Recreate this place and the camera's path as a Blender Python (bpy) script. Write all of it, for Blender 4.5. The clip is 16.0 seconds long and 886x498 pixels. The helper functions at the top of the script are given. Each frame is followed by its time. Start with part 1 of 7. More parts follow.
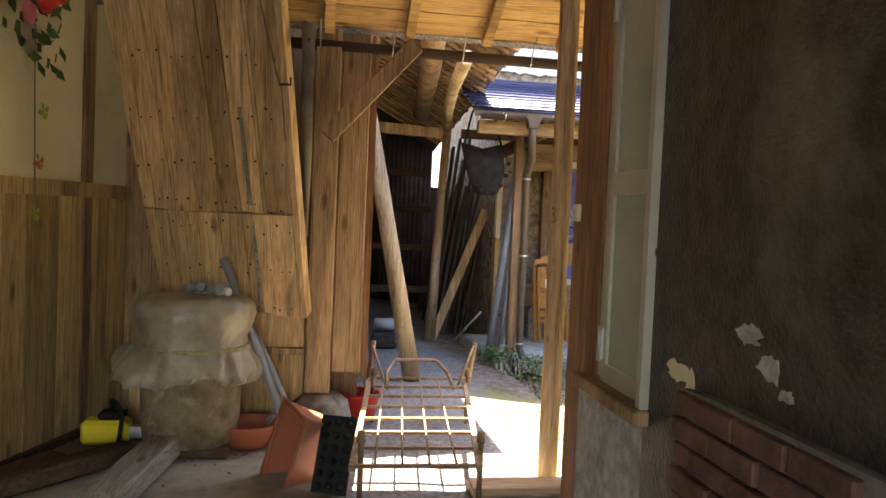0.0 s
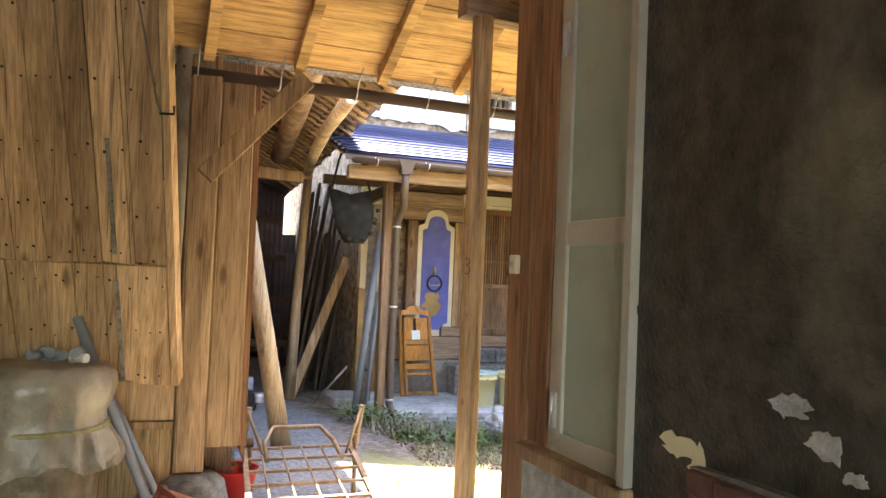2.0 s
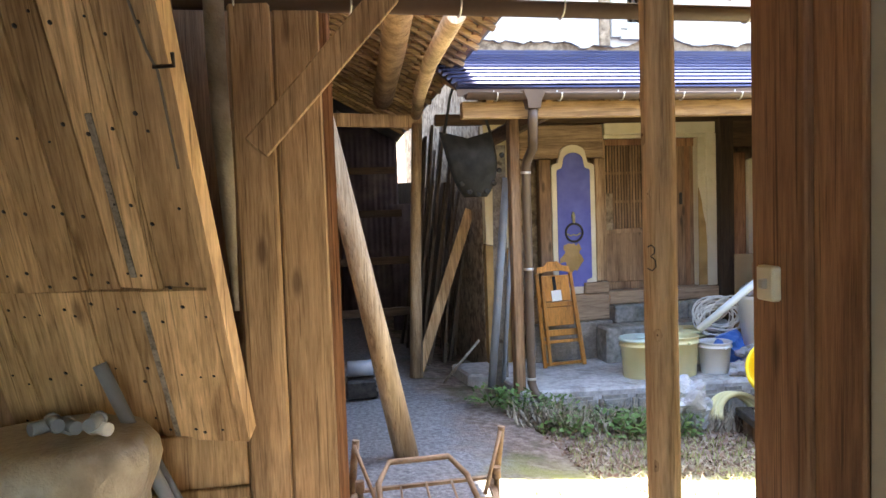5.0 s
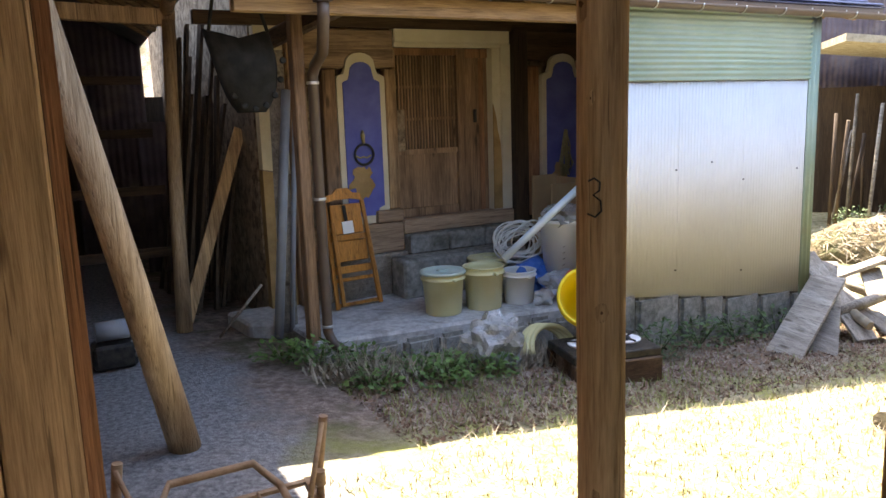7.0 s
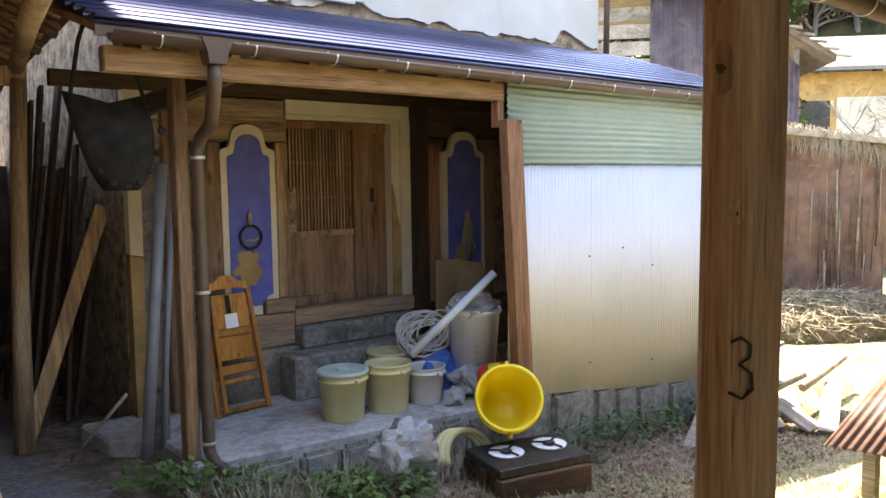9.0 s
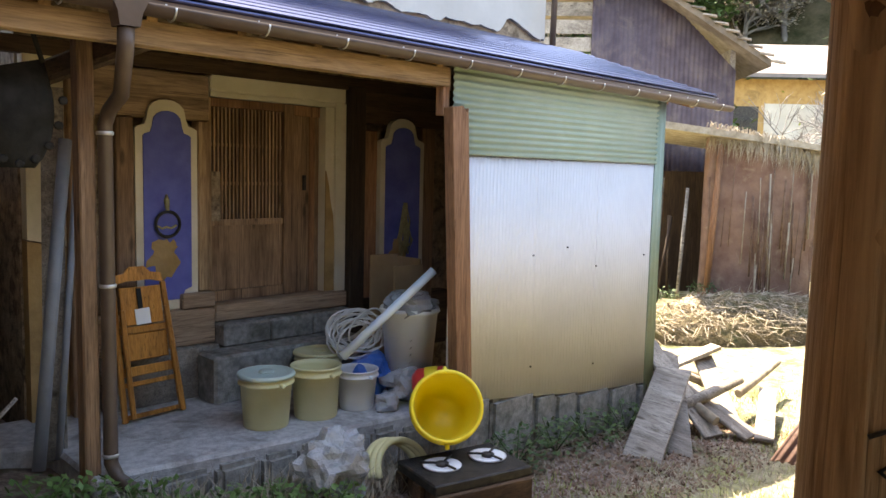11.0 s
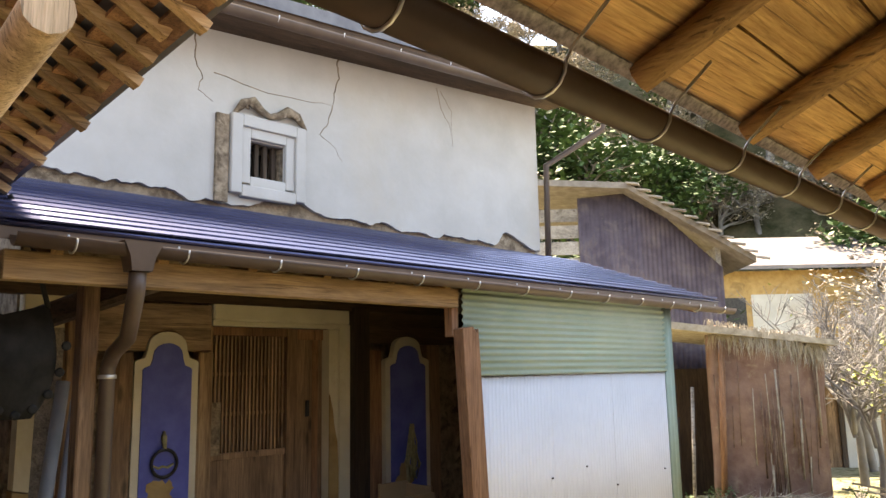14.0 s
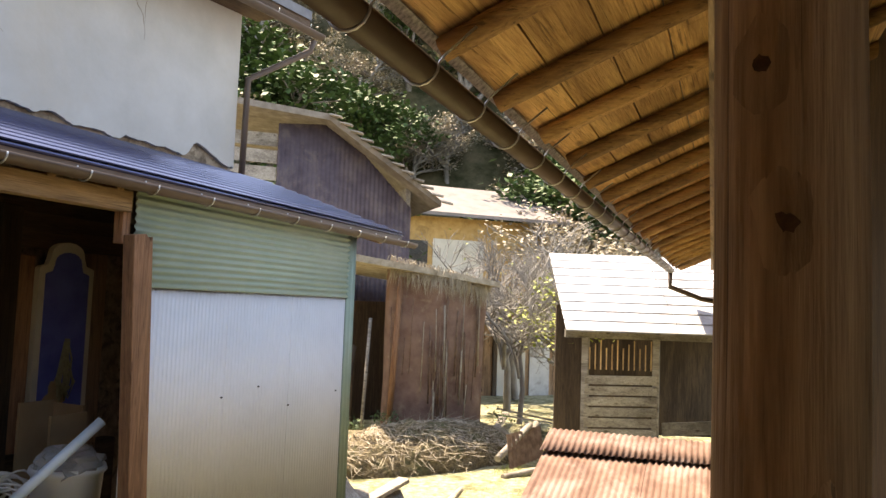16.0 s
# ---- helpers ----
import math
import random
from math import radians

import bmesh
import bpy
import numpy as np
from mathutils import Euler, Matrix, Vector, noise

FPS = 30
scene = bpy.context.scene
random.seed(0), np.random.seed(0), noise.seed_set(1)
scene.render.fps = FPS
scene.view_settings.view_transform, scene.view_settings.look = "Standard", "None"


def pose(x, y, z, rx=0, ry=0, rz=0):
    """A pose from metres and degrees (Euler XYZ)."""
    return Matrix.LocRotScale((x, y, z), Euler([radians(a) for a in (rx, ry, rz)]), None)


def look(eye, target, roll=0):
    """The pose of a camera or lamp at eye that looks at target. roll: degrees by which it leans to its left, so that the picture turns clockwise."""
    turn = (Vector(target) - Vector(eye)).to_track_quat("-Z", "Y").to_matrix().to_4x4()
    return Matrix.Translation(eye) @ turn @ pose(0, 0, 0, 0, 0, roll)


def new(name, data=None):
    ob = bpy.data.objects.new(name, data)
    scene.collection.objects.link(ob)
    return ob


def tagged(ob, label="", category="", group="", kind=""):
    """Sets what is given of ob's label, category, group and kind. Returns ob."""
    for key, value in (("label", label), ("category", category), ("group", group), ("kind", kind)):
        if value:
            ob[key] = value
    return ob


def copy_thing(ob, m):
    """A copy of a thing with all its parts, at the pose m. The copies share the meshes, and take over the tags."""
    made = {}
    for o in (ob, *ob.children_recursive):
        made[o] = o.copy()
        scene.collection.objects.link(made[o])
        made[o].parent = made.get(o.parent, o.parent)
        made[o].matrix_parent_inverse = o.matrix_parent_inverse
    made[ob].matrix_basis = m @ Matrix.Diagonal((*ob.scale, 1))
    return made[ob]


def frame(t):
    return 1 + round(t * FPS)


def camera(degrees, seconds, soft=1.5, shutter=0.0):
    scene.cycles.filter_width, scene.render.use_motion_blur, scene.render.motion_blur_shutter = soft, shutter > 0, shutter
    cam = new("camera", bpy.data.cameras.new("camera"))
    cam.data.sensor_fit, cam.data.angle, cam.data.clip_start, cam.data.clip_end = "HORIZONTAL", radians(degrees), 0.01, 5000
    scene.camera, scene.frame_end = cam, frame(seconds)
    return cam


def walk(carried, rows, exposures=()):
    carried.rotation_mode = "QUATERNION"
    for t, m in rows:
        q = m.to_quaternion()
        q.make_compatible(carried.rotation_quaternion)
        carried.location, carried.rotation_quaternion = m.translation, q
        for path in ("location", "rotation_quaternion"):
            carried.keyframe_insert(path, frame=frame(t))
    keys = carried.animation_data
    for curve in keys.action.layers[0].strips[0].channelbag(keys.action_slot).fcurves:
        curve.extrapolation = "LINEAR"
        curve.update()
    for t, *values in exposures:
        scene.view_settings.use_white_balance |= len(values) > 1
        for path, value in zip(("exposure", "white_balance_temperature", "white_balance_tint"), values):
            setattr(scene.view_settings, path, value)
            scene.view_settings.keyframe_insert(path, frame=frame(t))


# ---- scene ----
cam = camera(59.7, 16.0)
PATH = [
    (0, (0.141, -0.308, 1.387), (0.438, 1.669, 1.309), 2.5),
    (0.5, (0.047, -0.103, 1.388), (0.452, 1.855, 1.33), 2.4),
    (1, (-0.054, 0.067, 1.418), (0.595, 1.959, 1.468), 2.2),
    (1.5, (-0.138, 0.138, 1.389), (0.57, 2.006, 1.471), 2.3),
    (2, (-0.131, 0.141, 1.391), (0.582, 2.009, 1.454), 2.4),
    (2.5, (-0.035, 0.117, 1.377), (0.431, 2.062, 1.407), 2.5),
    (3, (0.027, 0.124, 1.379), (0.354, 2.097, 1.4), 2.4),
    (3.2, (0.031, 0.158, 1.381), (0.345, 2.134, 1.397), 2.6),
    (5.3, (0.227, 1.484, 1.634), (0.663, 3.43, 1.484), -3.2),
    (5.5, (0.235, 1.542, 1.634), (0.737, 3.471, 1.473), -3.0),
    (6, (0.222, 1.79, 1.637), (0.971, 3.637, 1.471), -2.2),
    (6.5, (0.185, 2.074, 1.644), (1.121, 3.816, 1.35), -1.7),
    (7, (0.275, 2.305, 1.603), (1.235, 4.024, 1.254), -1.9),
    (7.5, (0.432, 2.505, 1.62), (1.37, 4.269, 1.521), -1.9),
    (8, (0.458, 2.709, 1.613), (1.506, 4.41, 1.524), -0.9),
    (8.5, (0.427, 2.899, 1.647), (1.593, 4.517, 1.496), -1.0),
    (9, (0.391, 2.97, 1.663), (1.65, 4.515, 1.49), -0.8),
    (9.2, (0.408, 2.993, 1.668), (1.693, 4.516, 1.491), -0.9),
    (11.3, (0.603, 3.34, 1.658), (2.019, 4.739, 1.464), 1.5),
    (11.5, (0.594, 3.373, 1.655), (2.029, 4.753, 1.468), 1.4),
    (12, (0.601, 3.405, 1.686), (2.041, 4.786, 1.542), 1.4),
    (12.5, (0.587, 3.432, 1.7), (2.04, 4.806, 1.653), 1.4),
    (13, (0.585, 3.449, 1.738), (2.025, 4.834, 1.826), 0.9),
    (13.5, (0.58, 3.462, 1.788), (1.984, 4.854, 2.091), 0.0),
    (14, (0.594, 3.472, 1.808), (1.992, 4.866, 2.125), -1.1),
    (14.5, (0.629, 3.487, 1.788), (2.067, 4.852, 2.055), -1.2),
    (15, (0.677, 3.502, 1.76), (2.33, 4.612, 1.943), 0.3),
    (15.5, (0.692, 3.507, 1.725), (2.504, 4.332, 1.912), 1.8),
    (16, (0.72, 3.507, 1.733), (2.563, 4.269, 1.884), 2.1),
]
walk(cam, [(t, look(eye, target, roll)) for t, eye, target, roll in PATH],
     exposures=[(0.0, 4.55, 8300, 13), (0.5, 5.1, 8300, 13), (1.0, 5.1, 8200, 12), (2.0, 5.15, 8000, 12), (3.2, 5.05, 7900, 12), (5.5, 4.9, 7600, 12), (6.5, 4.3, 7600, 13), (7.0, 3.8, 7700, 13), (7.6, 4.3, 7800, 13), (8.3, 4.1, 8000, 13), (9.0, 3.9, 8100, 13), (12.5, 3.55, 8400, 13), (14.5, 3.3, 8900, 14), (16.0, 2.9, 8500, 14)])

# ---- world, sun ----
world = bpy.data.worlds.new("world")
world.use_nodes = True
scene.world = world
SUN_EL, SUN_AZ = 64.5, 20.0
sky = world.node_tree.nodes.new("ShaderNodeTexSky")
sky.sky_type, sky.sun_disc = "NISHITA", False
sky.sun_elevation, sky.sun_rotation = radians(SUN_EL), radians(SUN_AZ)
bg = world.node_tree.nodes["Background"]
world.node_tree.links.new(sky.outputs[0], bg.inputs[0])
bg.inputs[1].default_value = 0.1
sun = new("sun", bpy.data.lights.new("sun", "SUN"))
sun.data.energy, sun.data.angle, sun.data.color = 2.6, radians(0.5), (1.0, 0.94, 0.84)
sun.matrix_basis = look(Vector((math.sin(radians(SUN_AZ)) * math.cos(radians(SUN_EL)), math.cos(radians(SUN_AZ)) * math.cos(radians(SUN_EL)), math.sin(radians(SUN_EL)))) * 30, (0, 0, 0))


# ---- materials ----
def rgb(c):
    return (c[0], c[1], c[2], 1.0)


def material(name, build, rough=0.8, metal=0.0, spec=0.3):
    m = bpy.data.materials.new(name)
    m.use_nodes = True
    nt = m.node_tree
    b = nt.nodes["Principled BSDF"]
    b.inputs["Roughness"].default_value = rough
    b.inputs["Metallic"].default_value = metal
    b.inputs["Specular IOR Level"].default_value = spec
    build(nt, b)
    return m


def mapped(nt, scale=(1, 1, 1), per_object=0.0):
    tc = nt.nodes.new("ShaderNodeTexCoord")
    mp = nt.nodes.new("ShaderNodeMapping")
    mp.inputs["Scale"].default_value = scale
    nt.links.new(tc.outputs["Object"], mp.inputs["Vector"])
    if per_object:
        oi = nt.nodes.new("ShaderNodeObjectInfo")
        mul = nt.nodes.new("ShaderNodeMath")
        mul.operation, mul.inputs[1].default_value = "MULTIPLY", per_object
        nt.links.new(oi.outputs["Random"], mul.inputs[0])
        nt.links.new(mul.outputs[0], mp.inputs["Location"])
    return mp.outputs[0]


def noisy(nt, vec, scale, detail=4.0, rough=0.6, dist=0.0):
    n = nt.nodes.new("ShaderNodeTexNoise")
    n.inputs["Scale"].default_value, n.inputs["Detail"].default_value = scale, detail
    n.inputs["Roughness"].default_value, n.inputs["Distortion"].default_value = rough, dist
    nt.links.new(vec, n.inputs["Vector"])
    return n.outputs["Fac"]


def ramp(nt, fac, stops):
    r = nt.nodes.new("ShaderNodeValToRGB")
    e = r.color_ramp.elements
    while len(e) < len(stops):
        e.new(0.5)
    for el, (p, c) in zip(e, stops):
        el.position, el.color = p, rgb(c)
    nt.links.new(fac, r.inputs["Fac"])
    return r.outputs["Color"]


def mix(nt, fac, a, b, mode="MIX"):
    m = nt.nodes.new("ShaderNodeMix")
    m.data_type, m.blend_type = "RGBA", mode
    for sock, v in ((m.inputs[0], fac), (m.inputs[6], a), (m.inputs[7], b)):
        if isinstance(v, (int, float)):
            sock.default_value = v
        elif isinstance(v, tuple):
            sock.default_value = rgb(v)
        else:
            nt.links.new(v, sock)
    return m.outputs[2]


def bumped(nt, b, height, strength=0.3, dist=0.01):
    n = nt.nodes.new("ShaderNodeBump")
    n.inputs["Strength"].default_value, n.inputs["Distance"].default_value = strength, dist
    nt.links.new(height, n.inputs["Height"])
    nt.links.new(n.outputs[0], b.inputs["Normal"])


def wood(name, dark, light, axis="z", rough=0.75, stain=0.5, stain_col=(0.05, 0.035, 0.02), fine=1.0):
    """Weathered timber, its grain running along one axis, with knots, blotches and a shade of its own for each board."""
    stretch = {"x": (0.6, 9, 9), "y": (9, 0.6, 9), "z": (9, 9, 0.6), "slope": (9, 0.6, 0.6)}[axis]
    knot_s = {"x": (1.6, 5, 5), "y": (5, 1.6, 5), "z": (5, 5, 1.6), "slope": (5, 1.6, 1.6)}[axis]

    def build(nt, b):
        v = mapped(nt, stretch, 40.0)
        g = noisy(nt, v, 3.2 * fine, 7, 0.65, 1.2)
        g2 = noisy(nt, v, 14.0 * fine, 3, 0.6)
        base = ramp(nt, g, [(0.3, tuple(c * 0.7 for c in dark)), (0.48, tuple((a + c) / 2 for a, c in zip(dark, light))), (0.66, light)])
        base = mix(nt, 0.35, base, ramp(nt, g2, [(0.35, dark), (0.6, light)]), "MIX")
        oi = nt.nodes.new("ShaderNodeObjectInfo")
        base = mix(nt, 0.55, base, ramp(nt, oi.outputs["Random"], [(0.0, (0.5, 0.47, 0.44)), (1.0, (1.3, 1.27, 1.22))]), "MULTIPLY")
        vo = nt.nodes.new("ShaderNodeTexVoronoi")
        vo.inputs["Scale"].default_value = 1.4
        nt.links.new(mapped(nt, knot_s, 17.0), vo.inputs["Vector"])
        kf = ramp(nt, vo.outputs["Distance"], [(0.07, (1, 1, 1)), (0.16, (0, 0, 0))])
        base = mix(nt, mix(nt, 1.0, kf, (0.75, 0.75, 0.75), "MULTIPLY"), base, stain_col)
        st = ramp(nt, noisy(nt, mapped(nt, (1, 1, 1), 9.0), 1.7, 5, 0.6), [(0.52, (0, 0, 0)), (0.75, (stain, stain, stain))])
        base = mix(nt, st, base, stain_col)
        nt.links.new(base, b.inputs["Base Color"])
        crack = noisy(nt, mapped(nt, tuple(q * (2.2 if q > 1 else 0.55) for q in stretch), 23.0), 5.0 * fine, 4, 0.55, 0.6)
        lines = ramp(nt, crack, [(0.35, (0.65, 0.65, 0.65)), (0.4, (0, 0, 0))])
        base = mix(nt, lines, base, tuple(c * 0.3 for c in dark))
        grime = ramp(nt, noisy(nt, mapped(nt, tuple(q if q > 1 else 0.35 for q in (0.35 * q for q in stretch)), 5.0), 1.3, 6, 0.65, 0.5), [(0.38, (0.55, 0.5, 0.46)), (0.56, (1.2, 1.18, 1.14))])
        base = mix(nt, 0.8, base, grime, "MULTIPLY")
        nt.links.new(base, b.inputs["Base Color"])
        bumped(nt, b, mix(nt, 0.5, g2, crack), 0.8, 0.008)

    return material(name, build, rough)


def plain(name, a, c, scale=8.0, rough=0.7, metal=0.0, bump=0.2, detail=5, spec=0.3, dirt=None, dirt_scale=2.0, dirt_at=(0.5, 0.7), trans=0.0):
    """Two-tone mottled surface with fine relief and blotches of dirt."""
    def build(nt, b):
        v = mapped(nt)
        n = noisy(nt, v, scale, detail)
        base = ramp(nt, n, [(0.3, a), (0.7, c)])
        if dirt:
            base = mix(nt, ramp(nt, noisy(nt, v, dirt_scale, 6, 0.65, 0.4), [(dirt_at[0], (0, 0, 0)), (dirt_at[1], (0.85, 0.85, 0.85))]), base, dirt)
        nt.links.new(base, b.inputs["Base Color"])
        if trans:
            b.inputs["Transmission Weight"].default_value = trans
        bumped(nt, b, noisy(nt, v, scale * 5, 3), bump, 0.01)

    return material(name, build, rough, metal, spec)


M = {}
M["plank"] = wood("plank_wood", (0.27, 0.155, 0.075), (0.7, 0.5, 0.29), "slope", stain=0.4, stain_col=(0.1, 0.055, 0.025))
M["wallplank"] = wood("wainscot_wood", (0.28, 0.18, 0.08), (0.62, 0.46, 0.25), "z", stain=0.3)
M["postwood"] = wood("post_wood", (0.25, 0.155, 0.085), (0.55, 0.39, 0.24), "z", stain=0.35, stain_col=(0.1, 0.055, 0.03))
M["peeled"] = wood("peeled_pole_wood", (0.36, 0.25, 0.15), (0.68, 0.53, 0.36), "z", stain=0.25, stain_col=(0.16, 0.1, 0.06))
M["beam_x"] = wood("beam_wood_x", (0.3, 0.19, 0.1), (0.58, 0.41, 0.24), "x", stain=0.3)
M["beam_y"] = wood("beam_wood_y", (0.2, 0.11, 0.05), (0.42, 0.26, 0.13), "y", stain=0.4)
M["eave_board"] = wood("eave_board_wood", (0.36, 0.19, 0.075), (0.68, 0.46, 0.23), "x", stain=0.6, stain_col=(0.16, 0.085, 0.04))
M["rafter"] = wood("rafter_wood", (0.2, 0.11, 0.05), (0.45, 0.28, 0.13), "y", stain=0.75, stain_col=(0.05, 0.03, 0.018))
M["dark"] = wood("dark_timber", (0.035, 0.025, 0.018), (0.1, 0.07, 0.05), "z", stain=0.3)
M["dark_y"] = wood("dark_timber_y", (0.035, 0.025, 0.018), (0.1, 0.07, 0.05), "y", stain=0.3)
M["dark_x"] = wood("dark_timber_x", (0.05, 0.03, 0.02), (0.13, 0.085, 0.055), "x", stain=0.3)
M["brown"] = wood("brown_timber", (0.17, 0.105, 0.065), (0.44, 0.29, 0.185), "z", stain=0.35)
M["brown_x"] = wood("brown_timber_x", (0.18, 0.12, 0.085), (0.42, 0.31, 0.22), "x", stain=0.35)
M["grey"] = wood("grey_weathered_wood", (0.17, 0.155, 0.14), (0.4, 0.375, 0.34), "y", stain=0.35)
M["redwood"] = wood("red_jamb_wood", (0.17, 0.085, 0.05), (0.38, 0.21, 0.12), "z", stain=0.2)
M["chairwood"] = wood("varnished_chair_wood", (0.36, 0.15, 0.03), (0.58, 0.27, 0.07), "z", rough=0.35, stain=0.1)
M["knot"] = plain("knot_wood", (0.05, 0.025, 0.012), (0.14, 0.07, 0.03), 60, 0.8)
M["cream"] = plain("cream_plaster", (0.62, 0.54, 0.36), (0.72, 0.64, 0.44), 3, 0.9, dirt=(0.42, 0.33, 0.18), dirt_at=(0.55, 0.85))
M["white_plaster"] = plain("white_lime_plaster", (0.43, 0.415, 0.38), (0.52, 0.505, 0.47), 2.2, 0.85, bump=0.2, dirt=(0.46, 0.4, 0.31), dirt_scale=0.7, dirt_at=(0.5, 0.85))
M["mud"] = plain("mud_plaster", (0.14, 0.1, 0.065), (0.42, 0.33, 0.23), 13, 0.95, bump=1.0, dirt=(0.1, 0.07, 0.045), dirt_scale=9, dirt_at=(0.5, 0.62))
M["ochre"] = plain("ochre_plaster", (0.32, 0.2, 0.08), (0.46, 0.31, 0.14), 5, 0.95, bump=0.5, dirt=(0.2, 0.13, 0.06))
M["soot"] = plain("sooty_board", (0.016, 0.016, 0.014), (0.075, 0.07, 0.058), 12, 0.42, bump=0.6, dirt=(0.24, 0.21, 0.15), dirt_scale=1.1, dirt_at=(0.48, 0.7))
M["mound"] = plain("matted_mound", (0.05, 0.04, 0.025), (0.22, 0.175, 0.11), 22, 0.95, bump=0.9, dirt=(0.06, 0.08, 0.03), dirt_scale=2)
M["brick"] = plain("sooty_brick", (0.07, 0.035, 0.028), (0.21, 0.105, 0.08), 9, 0.9, bump=0.6, dirt=(0.05, 0.04, 0.035), dirt_scale=4)
M["mortar"] = plain("grey_mortar", (0.12, 0.11, 0.1), (0.22, 0.2, 0.18), 12, 0.95, bump=0.5)
M["alu"] = plain("aluminium_frame", (0.4, 0.39, 0.34), (0.5, 0.49, 0.43), 4, 0.5, 0.2, 0.05, dirt=(0.24, 0.22, 0.17), dirt_at=(0.55, 0.8))
M["frost"] = plain("frosted_door_panel", (0.3, 0.37, 0.31), (0.38, 0.44, 0.37), 2, 0.25, 0.0, 0.05, dirt=(0.3, 0.3, 0.24))
M["concrete"] = plain("worn_concrete", (0.34, 0.335, 0.33), (0.58, 0.575, 0.56), 22, 0.95, bump=0.9, dirt=(0.17, 0.155, 0.14), dirt_scale=3.5)
M["dirtfloor"] = plain("trodden_floor", (0.2, 0.17, 0.13), (0.36, 0.32, 0.26), 5, 0.95, bump=0.7, dirt=(0.12, 0.1, 0.08), dirt_scale=2.5)
M["stone"] = plain("field_stone", (0.15, 0.15, 0.14), (0.4, 0.385, 0.35), 18, 0.95, bump=0.9, dirt=(0.1, 0.1, 0.075), dirt_scale=5)
M["white_tin"] = plain("white_corrugated_tin", (0.74, 0.73, 0.72), (0.8, 0.79, 0.78), 3, 0.75, 0.0, 0.05, spec=0.15, dirt=(0.66, 0.62, 0.54), dirt_scale=1.3, dirt_at=(0.66, 0.9))
M["green_tin"] = plain("green_corrugated_tin", (0.27, 0.36, 0.28), (0.35, 0.43, 0.35), 3, 0.5, 0.0, 0.05, dirt=(0.3, 0.28, 0.22), dirt_scale=2, dirt_at=(0.6, 0.9))
M["blue_tin"] = plain("blue_standing_seam_tin", (0.045, 0.055, 0.12), (0.075, 0.088, 0.17), 2, 0.24, 0.6, 0.02, spec=0.6)
M["dull_tin"] = plain("dull_far_tin", (0.12, 0.11, 0.108), (0.2, 0.175, 0.17), 2, 0.8)
M["rust_tin"] = plain("rusty_corrugated_tin", (0.1, 0.055, 0.042), (0.19, 0.12, 0.095), 5, 0.8, 0.1, 0.3, dirt=(0.25, 0.2, 0.185), dirt_scale=2.5, dirt_at=(0.48, 0.68))
M["pale_tin"] = plain("pale_weathered_tin", (0.34, 0.34, 0.35), (0.5, 0.5, 0.51), 2, 0.6, 0.1, 0.1, dirt=(0.2, 0.18, 0.17), dirt_scale=2.5, dirt_at=(0.5, 0.7))
M["purple_tin"] = plain("dull_purple_tin", (0.07, 0.05, 0.06), (0.13, 0.1, 0.11), 4, 0.7, 0.0, 0.2, dirt=(0.2, 0.15, 0.13), dirt_scale=2)
M["gutter"] = plain("brown_gutter_plastic", (0.085, 0.06, 0.045), (0.12, 0.085, 0.065), 6, 0.4, 0.0, 0.05)
M["clip"] = plain("galvanised_clip", (0.5, 0.5, 0.5), (0.62, 0.62, 0.6), 9, 0.4, 0.7, 0.1)
M["casing"] = plain("cream_kura_casing", (0.6, 0.54, 0.4), (0.7, 0.64, 0.5), 4, 0.85, bump=0.15, dirt=(0.42, 0.3, 0.14), dirt_scale=2.5, dirt_at=(0.6, 0.8))
M["indigo"] = plain("indigo_plaster", (0.085, 0.1, 0.33), (0.125, 0.145, 0.43), 5, 0.85, bump=0.15)
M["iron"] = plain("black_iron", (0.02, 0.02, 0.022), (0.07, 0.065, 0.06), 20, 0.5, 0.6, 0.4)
M["rust_iron"] = plain("rusted_bed_iron", (0.2, 0.12, 0.07), (0.36, 0.26, 0.18), 14, 0.7, 0.3, 0.4)
M["pvc"] = plain("grey_pvc", (0.2, 0.22, 0.25), (0.27, 0.29, 0.32), 6, 0.4, 0.0, 0.05)
M["white_pvc"] = plain("pale_blue_pipe", (0.55, 0.64, 0.7), (0.64, 0.72, 0.77), 6, 0.35, 0.0, 0.05)
M["bucket"] = plain("pale_yellow_plastic", (0.62, 0.58, 0.3), (0.7, 0.66, 0.4), 3, 0.4, 0.0, 0.03, dirt=(0.45, 0.42, 0.28), dirt_at=(0.6, 0.9))
M["bucket_white"] = plain("white_plastic", (0.66, 0.68, 0.68), (0.74, 0.75, 0.74), 3, 0.4, 0.0, 0.03)
M["lid"] = plain("pale_green_lid_plastic", (0.42, 0.52, 0.46), (0.5, 0.6, 0.54), 3, 0.4, 0.0, 0.03)
M["yellow"] = plain("bright_yellow_plastic", (0.8, 0.6, 0.03), (0.86, 0.68, 0.06), 3, 0.35, 0.0, 0.03)
M["terracotta"] = plain("terracotta_plastic", (0.33, 0.09, 0.05), (0.42, 0.13, 0.075), 3, 0.45, 0.0, 0.05, dirt=(0.3, 0.17, 0.12))
M["red"] = plain("red_plastic", (0.6, 0.03, 0.03), (0.7, 0.06, 0.05), 3, 0.4)
M["blue"] = plain("blue_plastic", (0.03, 0.12, 0.45), (0.06, 0.2, 0.6), 9, 0.35)
M["black"] = plain("black_plastic", (0.012, 0.012, 0.012), (0.03, 0.03, 0.03), 9, 0.75, spec=0.15)
M["film"] = plain("dusty_plastic_film", (0.2, 0.165, 0.12), (0.42, 0.37, 0.29), 6, 0.28, bump=0.7, spec=0.6)
